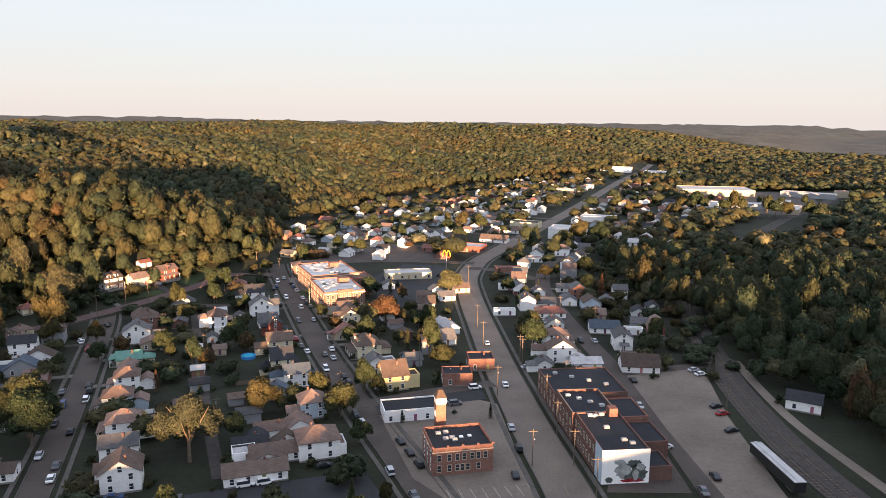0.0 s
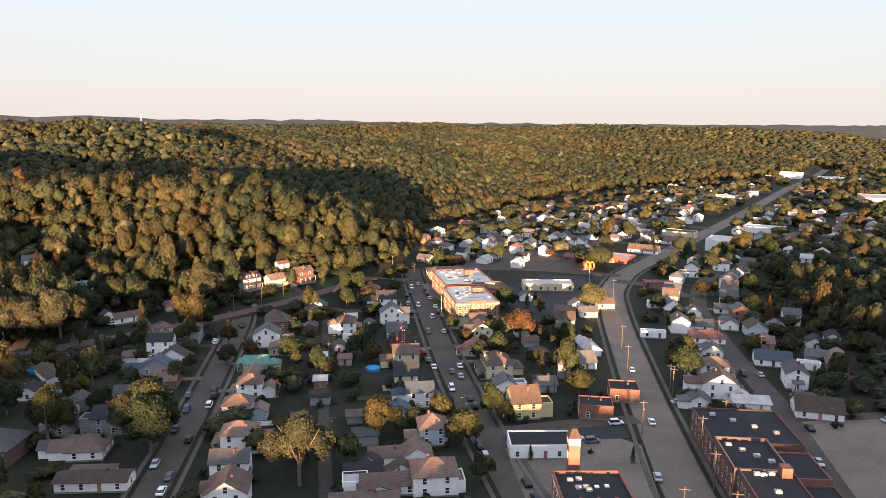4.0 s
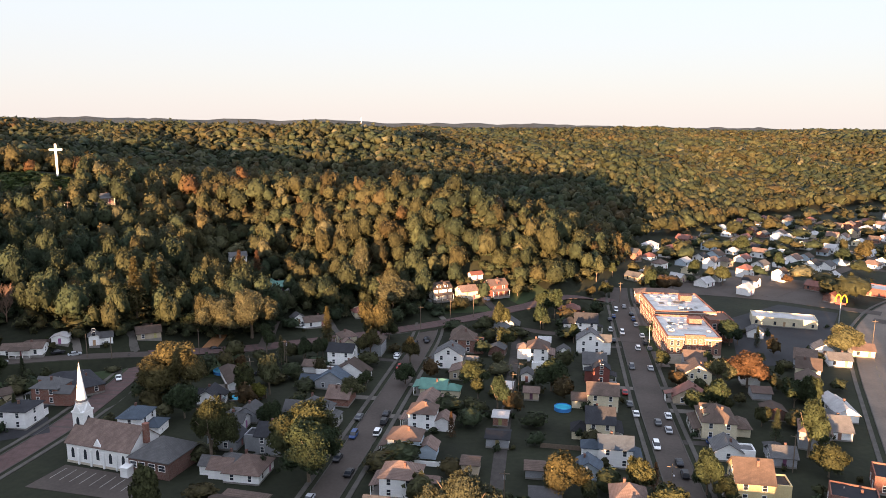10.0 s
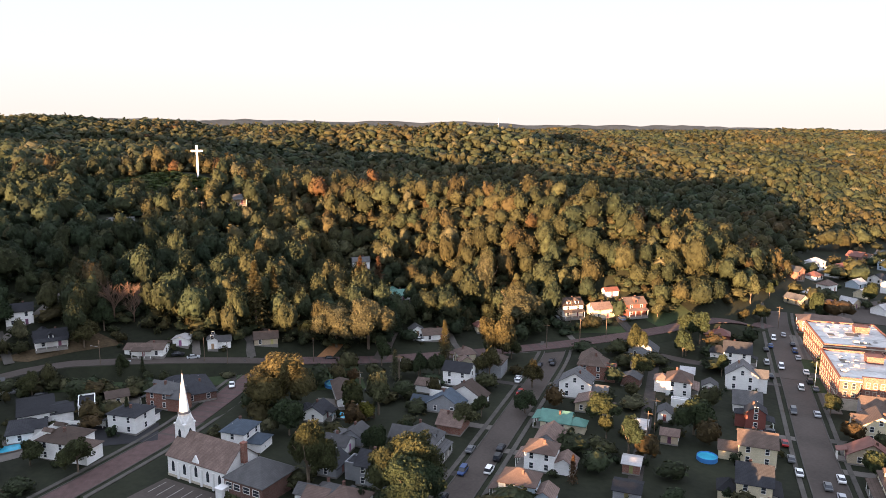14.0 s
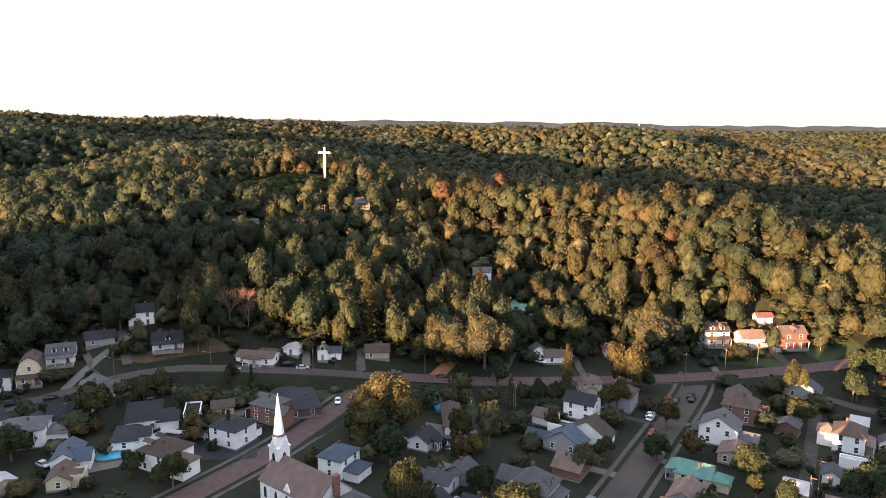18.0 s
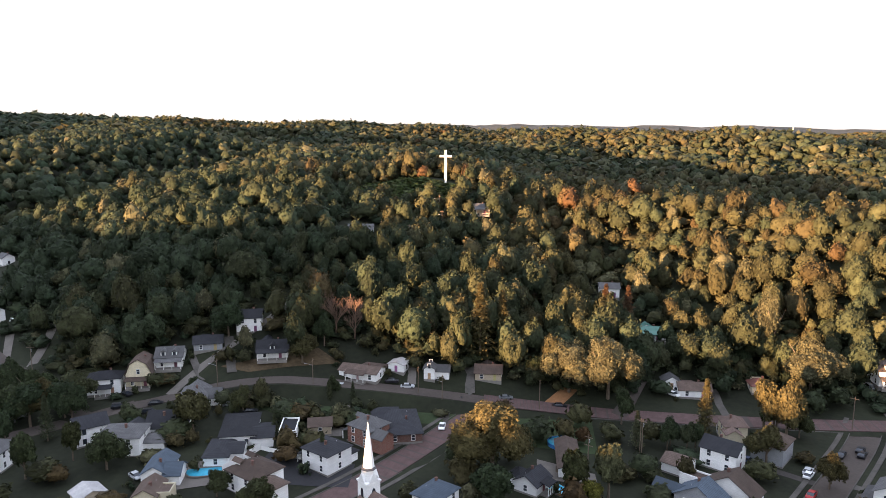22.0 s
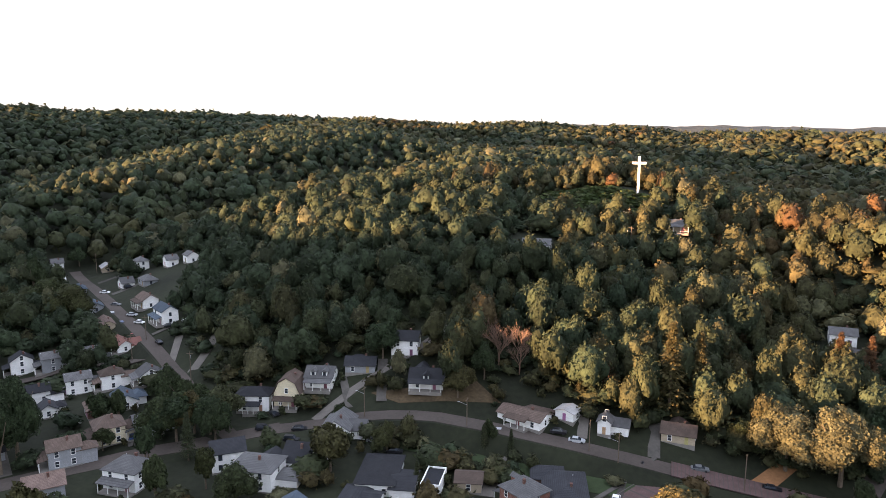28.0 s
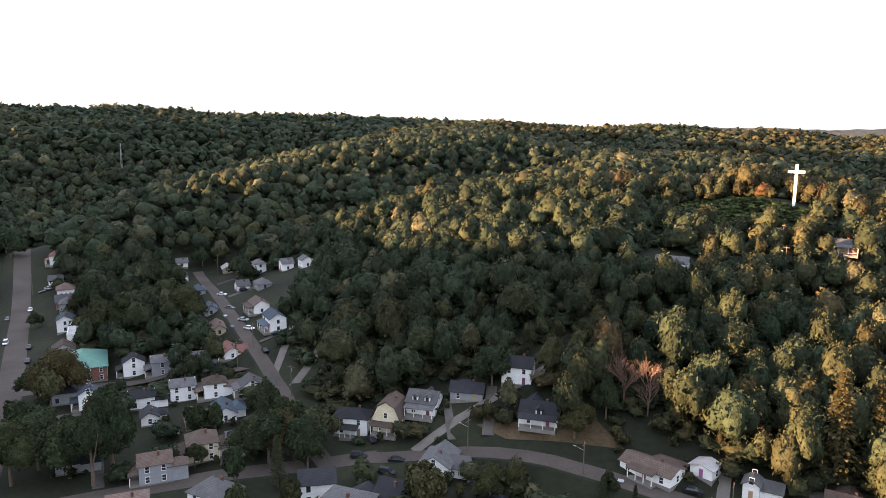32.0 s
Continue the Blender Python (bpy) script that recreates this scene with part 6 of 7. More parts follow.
tree(-193.7, 149.2, 0.8, 0)
tree(-206.4, 142.7, 0.6, 2)
tree(-266.8, 149.0, 0.5, 1)
tree(-268.3, 192.4, 0.8, 5)
tree(-263.3, 182.8, 0.9, 0)
tree(-279.0, 115.7, 1.0, 1)
tree(-289.9, 104.7, 1.1, 2)
tree(-174.6, 272.1, 0.7, 12)
tree(-175.0, 259.8, 0.6, 5)
tree(-167.3, 294.9, 0.9, 4)
tree(-244.5, 231.6, 0.8, 4)
tree(-224.2, 249.2, 0.7, 0)
tree(-290.6, 165.1, 1.0, 3)
tree(-378.4, 29.9, 1.5, 0)
tree(-376.8, 21.3, 1.4, 2)
tree(-378.2, 53.1, 1.5, 1)
tree(-395.4, 40.2, 1.3, 3)
tree(-415.4, 29.1, 1.2, 4)
tree(-319.3, 29.8, 1.5, 1)
tree(-322.9, 22.0, 1.2, 2)
tree(-279.2, 58.8, 1.5, 5)
tree(-272.2, 63.5, 1.6, 6)
tree(-268.4, 54.3, 1.3, 0)
tree(-282.6, 35.8, 1.3, 2)
tree(-273.2, 44.4, 1.4, 1)
tree(-265.1, 41.6, 1.4, 3)
tree(-264.1, 61.9, 1.5, 4)
tree(-298.0, 98.0, 1.1, 5)
tree(-273.6, 103.4, 1.2, 0)
tree(-277.2, 108.0, 1.1, 2)
tree(-275.5, 98.9, 1.0, 1)
tree(-274.6, 112.5, 1.0, 3)
tree(-268.2, 114.3, 0.9, 5)
tree(-272.7, 84.3, 0.6, 0)
tree(-474.4, -23.7, 1.2, 3)
tree(-475.7, -14.1, 1.3, 0)
tree(-447.3, -7.4, 1.2, 1)
tree(-491.8, -72.4, 1.3, 2)
tree(-519.6, -89.6, 1.2, 0)
tree(-406.1, 3.4, 1.2, 4)
tree(-407.2, -20.7, 0.6, 1)
tree(-476.7, 33.8, 0.9, 2)
tree(-445.6, 19.5, 1.0, 0)

# ---- landmarks ----
def windows_on(ob, u0, u1, n, zc, x, y, side, win, pane, arch=False):
    """A row of n windows along a wall whose middle is at (x, y), from u0 to u1 along it."""
    a = radians(side)
    for i in range(n):
        u = u0 + (u1 - u0) * (i + .5) / n
        w = put("window", win, ob, x + u * math.cos(a), y + u * math.sin(a), zc, side)
        put("pane", pane, w, 0, 0, 0)


STONE_WIN, STONE_PANE = window_meshes(0.95, 1.7)
STONE_WIN.materials[0] = STONE
BIG_WIN, BIG_PANE = window_meshes(1.3, 2.2)


def flat_block(name, x, y, rz, w, d, h, wall, cover, label, category, parapet=0.4):
    ob = thing(name, x, y, ground_z(x, y), rz, label, category)
    part("wall", Mesh().box(-w / 2, -d / 2, -1.5, w / 2, d / 2, h - .1), wall, ob)
    cop = part("parapet", Mesh(), wall, ob)
    m = Mesh()
    for x0, y0, x1, y1 in ((-w / 2, -d / 2, w / 2, -d / 2 + .35), (-w / 2, d / 2 - .35, w / 2, d / 2), (-w / 2, -d / 2 + .35, -w / 2 + .35, d / 2 - .35), (w / 2 - .35, -d / 2 + .35, w / 2, d / 2 - .35)):
        m.box(x0, y0, h - .1, x1, y1, h + parapet)
    cop.data = m.data("parapet", wall)
    part("roof", Mesh().box(-w / 2 + .35, -d / 2 + .35, h - .1, w / 2 - .35, d / 2 - .35, h), cover, ob)
    HOUSES.append((x, y, max(w, d) * .55))
    clear(x, y, max(w, d) / 2 + 6)
    return ob


def roof_unit(parent, x, y, z, s=1.0):
    u = part("roof_unit", Mesh().box(x - .9 * s, y - .7 * s, z, x + .9 * s, y + .7 * s, z + .8 * s).box(x - .5 * s, y - .4 * s, z + .8 * s, x + .5 * s, y + .4 * s, z + .95 * s), METAL_ROOF, parent, "grey rooftop air unit")
    return u


# white cross on the hill
cz = ground_z(-389.6, 308)
cross = thing("hilltop_cross", -389.6, 308, cz - 0.4, 60, "Tall white cross standing on the hilltop clearing", "cross")
part("upright", Mesh().box(-.56, -.5, -1, .56, .5, 56.3 + 19.2 - cz), CROSS_WHITE, cross)
part("crossbar", Mesh().box(-3.3, -.51, 56.3 + 15.4 - cz, -.56, .51, 56.3 + 16.5 - cz).box(.56, -.51, 56.3 + 15.4 - cz, 3.3, .51, 56.3 + 16.5 - cz), CROSS_WHITE, cross)
part("footing", Mesh().box(-1.6, -1.4, -1, 1.6, 1.4, .5), CONCRETE, cross)
for bx, by, s in ((-384, 300, .16), (-381, 296, .2), (-379, 291, .22), (-377, 285, .2), (-386, 304, .15), (-375, 279, .2), (-373, 272, .17)):
    tree(bx, by, s, 2, "Low rounded shrub at the edge of the hilltop clearing")

# brick hall with its clock-less tower
hall = flat_block("brick_hall", 4.3, 178.5, 12.5, 16, 13.5, 6.9, BRICK, TAR, "Red brick two-storey hall with black flat roof and stone sills", "hall", 0.7)
part("cornice", Mesh().box(-8.08, -6.84, 6.3, 8.08, -6.75, 6.5).box(-8.09, -6.75, 6.3, -8.0, 6.75, 6.5), STONE, hall)
for px in (-8, -4, 0, 4, 8):
    part("merlon", Mesh().box(px - .3, -6.8, 7.6, px + .3, -6.4, 8.05), BRICK, hall)
for zc, us in ((1.9, (-6.3, -3.6, -1.5, -.1, 1.3, 4.1)), (4.8, (-6.3, -3.6, -1.5, .3, 2.4, 4.1, 6.0))):
    for u in us:
        put("pane", STONE_PANE, put("window", STONE_WIN, hall, u, -6.75, zc), 0, 0, 0)
windows_on(hall, -6, 6, 3, 4.8, -8, 0, 270, BIG_WIN, BIG_PANE)
windows_on(hall, -6, 6, 3, 1.9, -8, 0, 270, BIG_WIN, BIG_PANE)
windows_on(hall, -6, 6, 4, 4.8, 8, 0, 90, BIG_WIN, BIG_PANE)
for u in ((-4.5, 3), (-2.4, 3.4), (-3.2, -.5), (-1.4, -.2), (-1.0, -1.6)):
    roof_unit(hall, u[0], u[1], 6.9, .75)
part("skylight", Mesh().box(.6, -.5, 6.9, 1.6, .6, 7.15).box(3.0, -.2, 6.9, 4.0, .9, 7.15), TRIM, hall, "white roof hatches")
tower = thing("hose_tower", -.3, 188.8, 0, 12.5, "Square red brick tower with white louvred belfry and hipped cap", "tower")
part("shaft", Mesh().box(-1.35, -1.35, -1, 1.35, 1.35, 12.4), BRICK, tower)
belfry = part("belfry", Mesh().box(-1.42, -1.42, 12.4, 1.42, 1.42, 14.2), TRIM, tower, "white painted belfry")
part("cap", Mesh().box(-1.6, -1.6, 14.2, 1.6, 1.6, 14.35).add([(-1.55, -1.55, 14.35), (1.55, -1.55, 14.35), (1.55, 1.55, 14.35), (-1.55, 1.55, 14.35), (-.6, -.6, 16.4), (.6, -.6, 16.4), (.6, .6, 16.4), (-.6, .6, 16.4)], [(0, 1, 5, 4), (1, 2, 6, 5), (2, 3, 7, 6), (3, 0, 4, 7), (4, 5, 6, 7), (3, 2, 1, 0)]), SHINGLE_BROWN, tower)
windows_on(tower, -1.2, 1.2, 1, 5, 0, -1.35, 0, WIN, WIN_PANE)
windows_on(tower, -1.2, 1.2, 1, 9.5, -1.35, 0, 270, WIN, WIN_PANE)

# brick row along the main road, with the painted wall
row = flat_block("brick_row_building", 45.2, 179.2, 6, 12.3, 24, 8.8, DARK_BRICK, TAR, "Long brown brick building with black roof and painted white end wall", "commercial building")
part("painted_wall", Mesh().box(-6.17, -12.06, 0.2, 6.17, -12.0, 9.35), TRIM, row, "white end wall painted with a grey mural")
part("painted_side", Mesh().box(-6.21, -12.0, 0.2, -6.15, -6.5, 9.35), BLUE, row, "pale blue painted side wall")
grey_paint = paint("dark mural paint", (0.08, 0.09, 0.085), 0.7, 0.6, 0.5, fine=1.6)
mid_paint = paint("grey mural paint", (0.3, 0.31, 0.3), 0.7, 0.5, 0.5, fine=1.6)
red_paint = paint("red mural paint", (0.25, 0.02, 0.03), 0.7, 0.4, 0.6)


def blot(cx, cz, rx, rz_, seed, y):
    r = random.Random(seed)
    n = 22
    ring = [(cx + rx * math.cos(6.283 * i / n) * r.uniform(.72, 1.15), cz + rz_ * math.sin(6.283 * i / n) * r.uniform(.72, 1.15)) for i in range(n)]
    return Mesh().add([(a, y, b) for a, b in ring] + [(a, y + .02, b) for a, b in ring], [tuple(range(n))] + [(i, i + n, (i + 1) % n + n, (i + 1) % n) for i in range(n)])


for cx, c, rx, rr, s, mt, dy in ((2.2, 5.4, 2.0, 1.3, 1, grey_paint, 0), (3.3, 3.2, 2.3, 2.4, 2, grey_paint, 0), (1.0, 1.8, 1.4, 1.0, 3, grey_paint, 0), (3.9, 4.6, 1.2, 1.0, 4, mid_paint, -.03), (2.6, 2.6, .8, 1.5, 5, mid_paint, -.03), (-.6, 3.6, 2.2, 2.2, 6, mid_paint, .008), (-4.2, 1.3, 1.0, .9, 7, grey_paint, 0), (1.6, 1.0, 3.4, .5, 8, red_paint, -.012), (-1.6, 6.0, 1.6, .8, 9, mid_paint, .008)):
    part("mural_patch", blot(cx, c, rx, rr, s, -12.1 + dy), mt, row)
for k in range(7):
    put("pane", STONE_PANE, put("window", STONE_WIN, row, -6.15, -4.5 + 2.6 * k, 6.4, 270), 0, 0, 0)
    put("pane", STONE_PANE, put("window", STONE_WIN, row, -6.15, -4.5 + 2.6 * k, 2.4, 270), 0, 0, 0)
for u in ((-.5, 2), (1.5, -6), (-2.5, 10), (-1.2, 9.6), (.8, 10.4), (3, -8)):
    roof_unit(row, u[0], u[1], 8.8, .8)
part("stair_head", Mesh().box(2.6, 8.8, 8.8, 5.0, 11.6, 11.2), BRICK, row, "orange brick stair head")
row2 = flat_block("brick_row_building", 42.6, 200.2, 6, 13, 17.6, 8.2, DARK_BRICK, TAR, "Brown brick row building with black flat roof and stone coping", "commercial building", 0.8)
row3 = flat_block("brick_row_building", 45.2, 220.6, 6, 23, 22.6, 7.2, DARK_BRICK, TAR, "Wide brown brick row building with patched black roof", "commercial building")
row4 = flat_block("brick_row_building", 56.6, 186, 6, 7.5, 13, 5.4, DARK_BRICK, TAR, "Low brown brick annex with black roof", "commercial building")
row5 = flat_block("brick_row_building", 54.2, 200, 6, 9, 14, 6.6, BRICK, TAR, "Low orange brick annex with black roof", "commercial building")
row6 = flat_block("brick_row_building", 55.4, 173.6, 6, 6, 9, 3.6, DARK_BRICK, TAR, "Single-storey brown brick lean-to with dark roof", "commercial building")
for b, w, d, n in ((row2, 13, 17.6, 5), (row3, 23, 22.6, 6)):
    windows_on(b, -d / 2, d / 2, n, 5.6, -w / 2, 0, 270, STONE_WIN, STONE_PANE)
    windows_on(b, -d / 2, d / 2, n, 2.2, -w / 2, 0, 270, STONE_WIN, STONE_PANE)
    for k in range(4):
        roof_unit(b, -w * .3 + k * w * .2, d * (.3 - .16 * k), 8.2 if b is row2 else 7.2, .8)
canopy = house(75, 150, 0, 20, 11, 1.2, "side", "tan", "brown", pitch=.3, chimney=0, name="depot")

# school
def school_block(x, y, rz, w, d, label, rows):
    ob = flat_block("school_building", x, y, rz, w, d, 10, BRICK, WHITE_ROOF, label, "school", 0.7)
    for z0 in (3.4, 9.5):
        for box in ((-w / 2 - .12, -d / 2 - .12, w / 2 + .12, -d / 2), (-w / 2 - .12, -d / 2, -w / 2, d / 2), (w / 2, -d / 2, w / 2 + .12, d / 2)):
            part("stone_band", Mesh().box(box[0], box[1], z0, box[2], box[3], z0 + .4), STONE, ob, "pale stone band course")
    for zc in (1.9, 5.3, 8.1):
        windows_on(ob, -w / 2 + .6, w / 2 - .6, rows[0], zc, 0, -d / 2, 0, STONE_WIN, STONE_PANE)
        windows_on(ob, -d / 2 + .6, d / 2 - .6, rows[1], zc, -w / 2, 0, 270, STONE_WIN, STONE_PANE)
    r = random.Random(w)
    for _ in range(9):
        roof_unit(ob, r.uniform(-w * .38, w * .38), r.uniform(-d * .4, d * .4), 10, r.uniform(.5, 1.1))
    return ob


s1 = school_block(-61.8, 377, 24, 25, 33, "Red brick three-storey school with patched white flat roof", (7, 10))
s2 = school_block(-51.2, 339.6, 22, 19.4, 31, "Red brick school front wing with stone bands and white roof", (8, 9))
for k in (0, 4.6):
    part("entrance_arch", Mesh().box(-2.6 + k, -15.75, 0, -2.1 + k, -15.5, 4.0), STONE, s2)
part("entrance_arch", Mesh().box(-2.6, -15.8, 4.0, 2.5, -15.5, 4.7), STONE, s2)
part("door", Mesh().box(-1.6, -15.62, 0, 1.6, -15.5, 3.2), PANE, s2)
part("stone_base", Mesh().box(-9.78, -15.58, -.5, -2.62, -15.5, 3.3).box(2.52, -15.58, -.5, 9.78, -15.5, 3.3), STONE, s2, "pale stone ground storey")
pav = part("entrance_bay", Mesh().box(-3.4, -16.3, 4.7, 3.4, -15.5, 11.2).box(-3.7, -16.5, 11.2, 3.7, -15.4, 11.6), BRICK, s2, "projecting brick entrance bay")
for u in (-2, 0, 2):
    for zc in (6.2, 9.0):
        put("window", STONE_WIN, pav, u, -16.3, zc)
for s_, ww, dd in ((s1, 25, 33), (s2, 19.4, 31)):
    rr = random.Random(ww)
    for k in range(9):
        x0, y0 = rr.uniform(-ww * .42, ww * .25), rr.uniform(-dd * .44, dd * .35)
        part("roof_patch", Mesh().box(x0, y0, 9.99, x0 + rr.uniform(2, 6), y0 + rr.uniform(1, 5), 10.02 + .006 * k), rr.choice((METAL_ROOF, METAL_ROOF, WORN_LOT)), s_, "mended patch of roofing")
    for k in range(4):
        y0 = -dd * .4 + k * dd * .25
        part("roof_seam", Mesh().box(-ww / 2 + .4, y0, 10.0, ww / 2 - .4, y0 + .14, 10.1), METAL_ROOF, s_, "dark roof seam")
    part("roof_house", Mesh().box(ww * .1, dd * .12, 10, ww * .1 + 5, dd * .12 + 4, 12.2).box(ww * .1 - .2, dd * .12 - .2, 12.2, ww * .1 + 5.2, dd * .12 + 4.2, 12.4), BRICK, s_, "brick stair head on the roof")
s3 = flat_block("school_annex", -43.4, 366, 24, 10, 14, 9, BRICK, SHINGLE_RUST, "Red brick school annex with low rusty roof", "school")
windows_on(s3, -4, 4, 3, 6.5, 0, -7, 0, BIG_WIN, BIG_PANE)
windows_on(s3, -4, 4, 3, 3, 0, -7, 0, BIG_WIN, BIG_PANE)
s4 = house(-78, 414, 20, 27, 13, 2, "hip", "brick", "rust", pitch=.35, chimney=0, detail=2, name="school_annex", label="Red brick annex with pale shallow hip roof behind school")
flag = thing("flagpole", -64.5, 338, 0, 0, "Slender white flagpole on the school lawn", "flagpole")
part("mast", Mesh().tube(0, 0, -.5, 9, .08, .05, 8), TRIM, flag)
part("finial", Mesh().tube(0, 0, 9, 9.25, .12, .06, 8), STEEL, flag)
lot("lawn", [(-71, 352), (-76, 367), (-70, 369), (-65, 354)], 0.2, LAWN, "Mown lawn panel before the school", "lawn")
lot("lawn", [(-64, 332), (-69, 347), (-63, 349), (-58, 335)], 0.2, LAWN, "Mown lawn panel before the school", "lawn")

# church
church = thing("church", -166.5, 170.8, 0, 11, "White wooden church with brown slate roof, arched windows and spire", "church")
HOUSES.append((-164, 171, 17))
part("foundation", Mesh().box(-10.1, -5.6, -1, 10.1, 5.6, .6), STONE, church)
part("nave_wall", wall_mesh("side", 20, 11, 5.6, .85), WHITE, church)
m, _ = roof_mesh("side", 20, 11, 5.6, .85, .4)
part("nave_roof", m, SHINGLE_RUST, church)
gable = part("wall_gable", Mesh().add([(-1.6, -5.62, 5.0), (1.6, -5.62, 5.0), (0, -5.62, 7.6), (-1.6, -5.2, 5.0), (1.6, -5.2, 5.0), (0, -5.2, 7.6)], [(0, 1, 2), (5, 4, 3), (0, 2, 5, 3), (1, 4, 5, 2)]), WHITE, church)


def lancet(w, h):
    pts = [(-w / 2, -h / 2), (w / 2, -h / 2), (w / 2, h * .2), (w * .3, h * .38), (0, h / 2), (-w * .3, h * .38), (-w / 2, h * .2)]
    def slab(k, y0, y1):
        n = len(pts)
        return Mesh().add([(a * k, y0, b * k) for a, b in pts] + [(a * k, y1, b * k) for a, b in pts], [tuple(range(n)), tuple(range(2 * n - 1, n - 1, -1))] + [(i, i + n, (i + 1) % n + n, (i + 1) % n) for i in range(n)])
    return slab(1.18, -.05, .02).data("window", TRIM), slab(1.0, -.09, -.03).data("pane", PANE)


LANCET, LANCET_PANE = lancet(.95, 2.9)
for u in (-8, -4, 0, 4, 8):
    for s, rz_ in ((-1, 0), (1, 180)):
        put("pane", LANCET_PANE, put("window", LANCET, church, u, s * 5.5, 3.0 + (.4 if u == 0 else 0), rz_), 0, 0, 0)
for u in (-6, -2, 2, 6):
    part("buttress", Mesh().box(u - .25, -5.95, -.5, u + .25, -5.5, 4.4), WHITE, church)
tow = part("tower", Mesh().box(-11.1, -1.75, -1, -7.6, 1.75, 12.2).box(-11.3, -1.95, 12.0, -7.4, 1.95, 12.4), WHITE, church, "white clapboard church tower")
part("belfry", Mesh().tube(-9.35, 0, 12.4, 15.0, 1.75, 1.5, 8), WHITE, tow)
part("eaves", Mesh().tube(-9.35, 0, 14.9, 15.3, 1.75, 1.3, 8), SHINGLE_GREY, tow, "weathered green copper band")
part("spire", Mesh().tube(-9.35, 0, 15.3, 25.4, 1.3, .05, 8), TRIM, tow, "tall white tapering spire")
part("finial", Mesh().tube(-9.35, 0, 25.4, 26.4, .05, .02, 6), BLACK_PAINT, tow)
for k in range(4):
    a = radians(90 * k)
    put("gablet", Mesh().add([(-1.2, -1.95, 12.4), (1.2, -1.95, 12.4), (0, -1.95, 14.3), (0, -.6, 14.3)], [(0, 1, 2), (0, 2, 3), (1, 3, 2)]).data("gablet", WHITE), tow, -9.35, 0, 0, 90 * k)
    put("louvre", LANCET_PANE, tow, -9.35 + 1.77 * math.sin(a), -1.77 * math.cos(a), 9.6, 90 * k)
part("rear_wall", Mesh().box(10, -6.0, -1, 22, 6.0, 4.8), DARK_BRICK, church, "brown brick rear wing")
m2, _ = roof_mesh("hip", 12, 12, 4.8, .62, .4)
rear = part("rear_roof", m2, SHINGLE_GREY, church, "grey slate hip roof")
rear.location = (16, 0, 0)
part("chimney", Mesh().box(10.2, -.6, 6, 11.4, .6, 11.0).box(10.1, -.7, 11.0, 11.5, .7, 11.3), BRICK, church, "tall red brick chimney")
for u in (11.5, 14, 17, 20):
    put("pane", WIDE_PANE, put("window", WIDE_WIN, church, u, -6.0, 3.0), 0, 0, 0)
part("porch", Mesh().box(9.2, -8.2, -.5, 11.4, -6.0, 2.6).box(9.0, -8.4, 2.6, 11.6, -5.9, 2.8), WHITE, church, "white boxed side porch")

# pools
def round_pool(x, y, r):
    ob = thing("swimming_pool", x, y, ground_z(x, y), 0, "Round above-ground swimming pool with blue wall", "pool")
    a = [2 * math.pi * i / 24 for i in range(24)]
    m = Mesh()
    for rr, z in ((r, 0), (r, 1.2), (r - .12, 1.2), (r - .12, .9)):
        m.v += [(rr * math.cos(t), rr * math.sin(t), z) for t in a]
    for k in range(3):
        m.f += [(24 * k + i, 24 * k + (i + 1) % 24, 24 * k + 24 + (i + 1) % 24, 24 * k + 24 + i) for i in range(24)]
    part("pool_wall", m, TARP, ob)
    part("water", Mesh().tube(0, 0, .8, .95, r - .13, r - .13, 24), WATER, ob)


round_pool(-73.4, 260.4, 2.7)
round_pool(-190, 233, 3.6)
for x, y, rz_, w, d in ((-218.9, 142.4, 75, 9, 4.2), (-169.4, 217.4, 20, 9, 4)):
    ob = thing("swimming_pool", x, y, ground_z(x, y) + .32, rz_, "In-ground swimming pool with pale blue water", "pool")
    n = 28
    ring = [(w / 2 * math.copysign(abs(math.cos(t)) ** .6, math.cos(t)), d / 2 * math.copysign(abs(math.sin(t)) ** .6, math.sin(t)) + .5 * math.cos(2 * t)) for t in (2 * math.pi * i / n for i in range(n))]
    part("coping", Mesh().add([(a * 1.09, b * 1.13, -.3) for a, b in ring] + [(a * 1.09, b * 1.13, .06) for a, b in ring], [tuple(range(n, 2 * n))] + [(i, (i + 1) % n, (i + 1) % n + n, i + n) for i in range(n)]), CONCRETE, ob)
    part("water", Mesh().add([(a, b, -.1) for a, b in ring] + [(a, b, .075) for a, b in ring], [tuple(range(n, 2 * n))] + [(i, (i + 1) % n, (i + 1) % n + n, i + n) for i in range(n)]), WATER, ob)

# freight car beside the lot
fc = thing("freight_car", 86.6, 172, .55, 94, "Long grey covered freight car standing on the siding", "freight car")
part("body", Mesh().box(-11, -1.5, .9, 11, 1.5, 3.6), BLACK_PAINT, fc)
part("roof", Mesh().box(-11.05, -1.55, 3.6, 11.05, 1.55, 3.75).box(-11, -.5, 3.75, 11, .5, 3.9), METAL_ROOF, fc)
for sx in (-8, 8):
    b = part("bogie", Mesh().box(sx - 1.4, -1.0, .35, sx + 1.4, 1.0, .9), STEEL, fc)
    for dx in (-.9, .9):
        for sy in (-.85, .75):
            put("wheel", WHEEL, b, sx + dx, sy, .33)

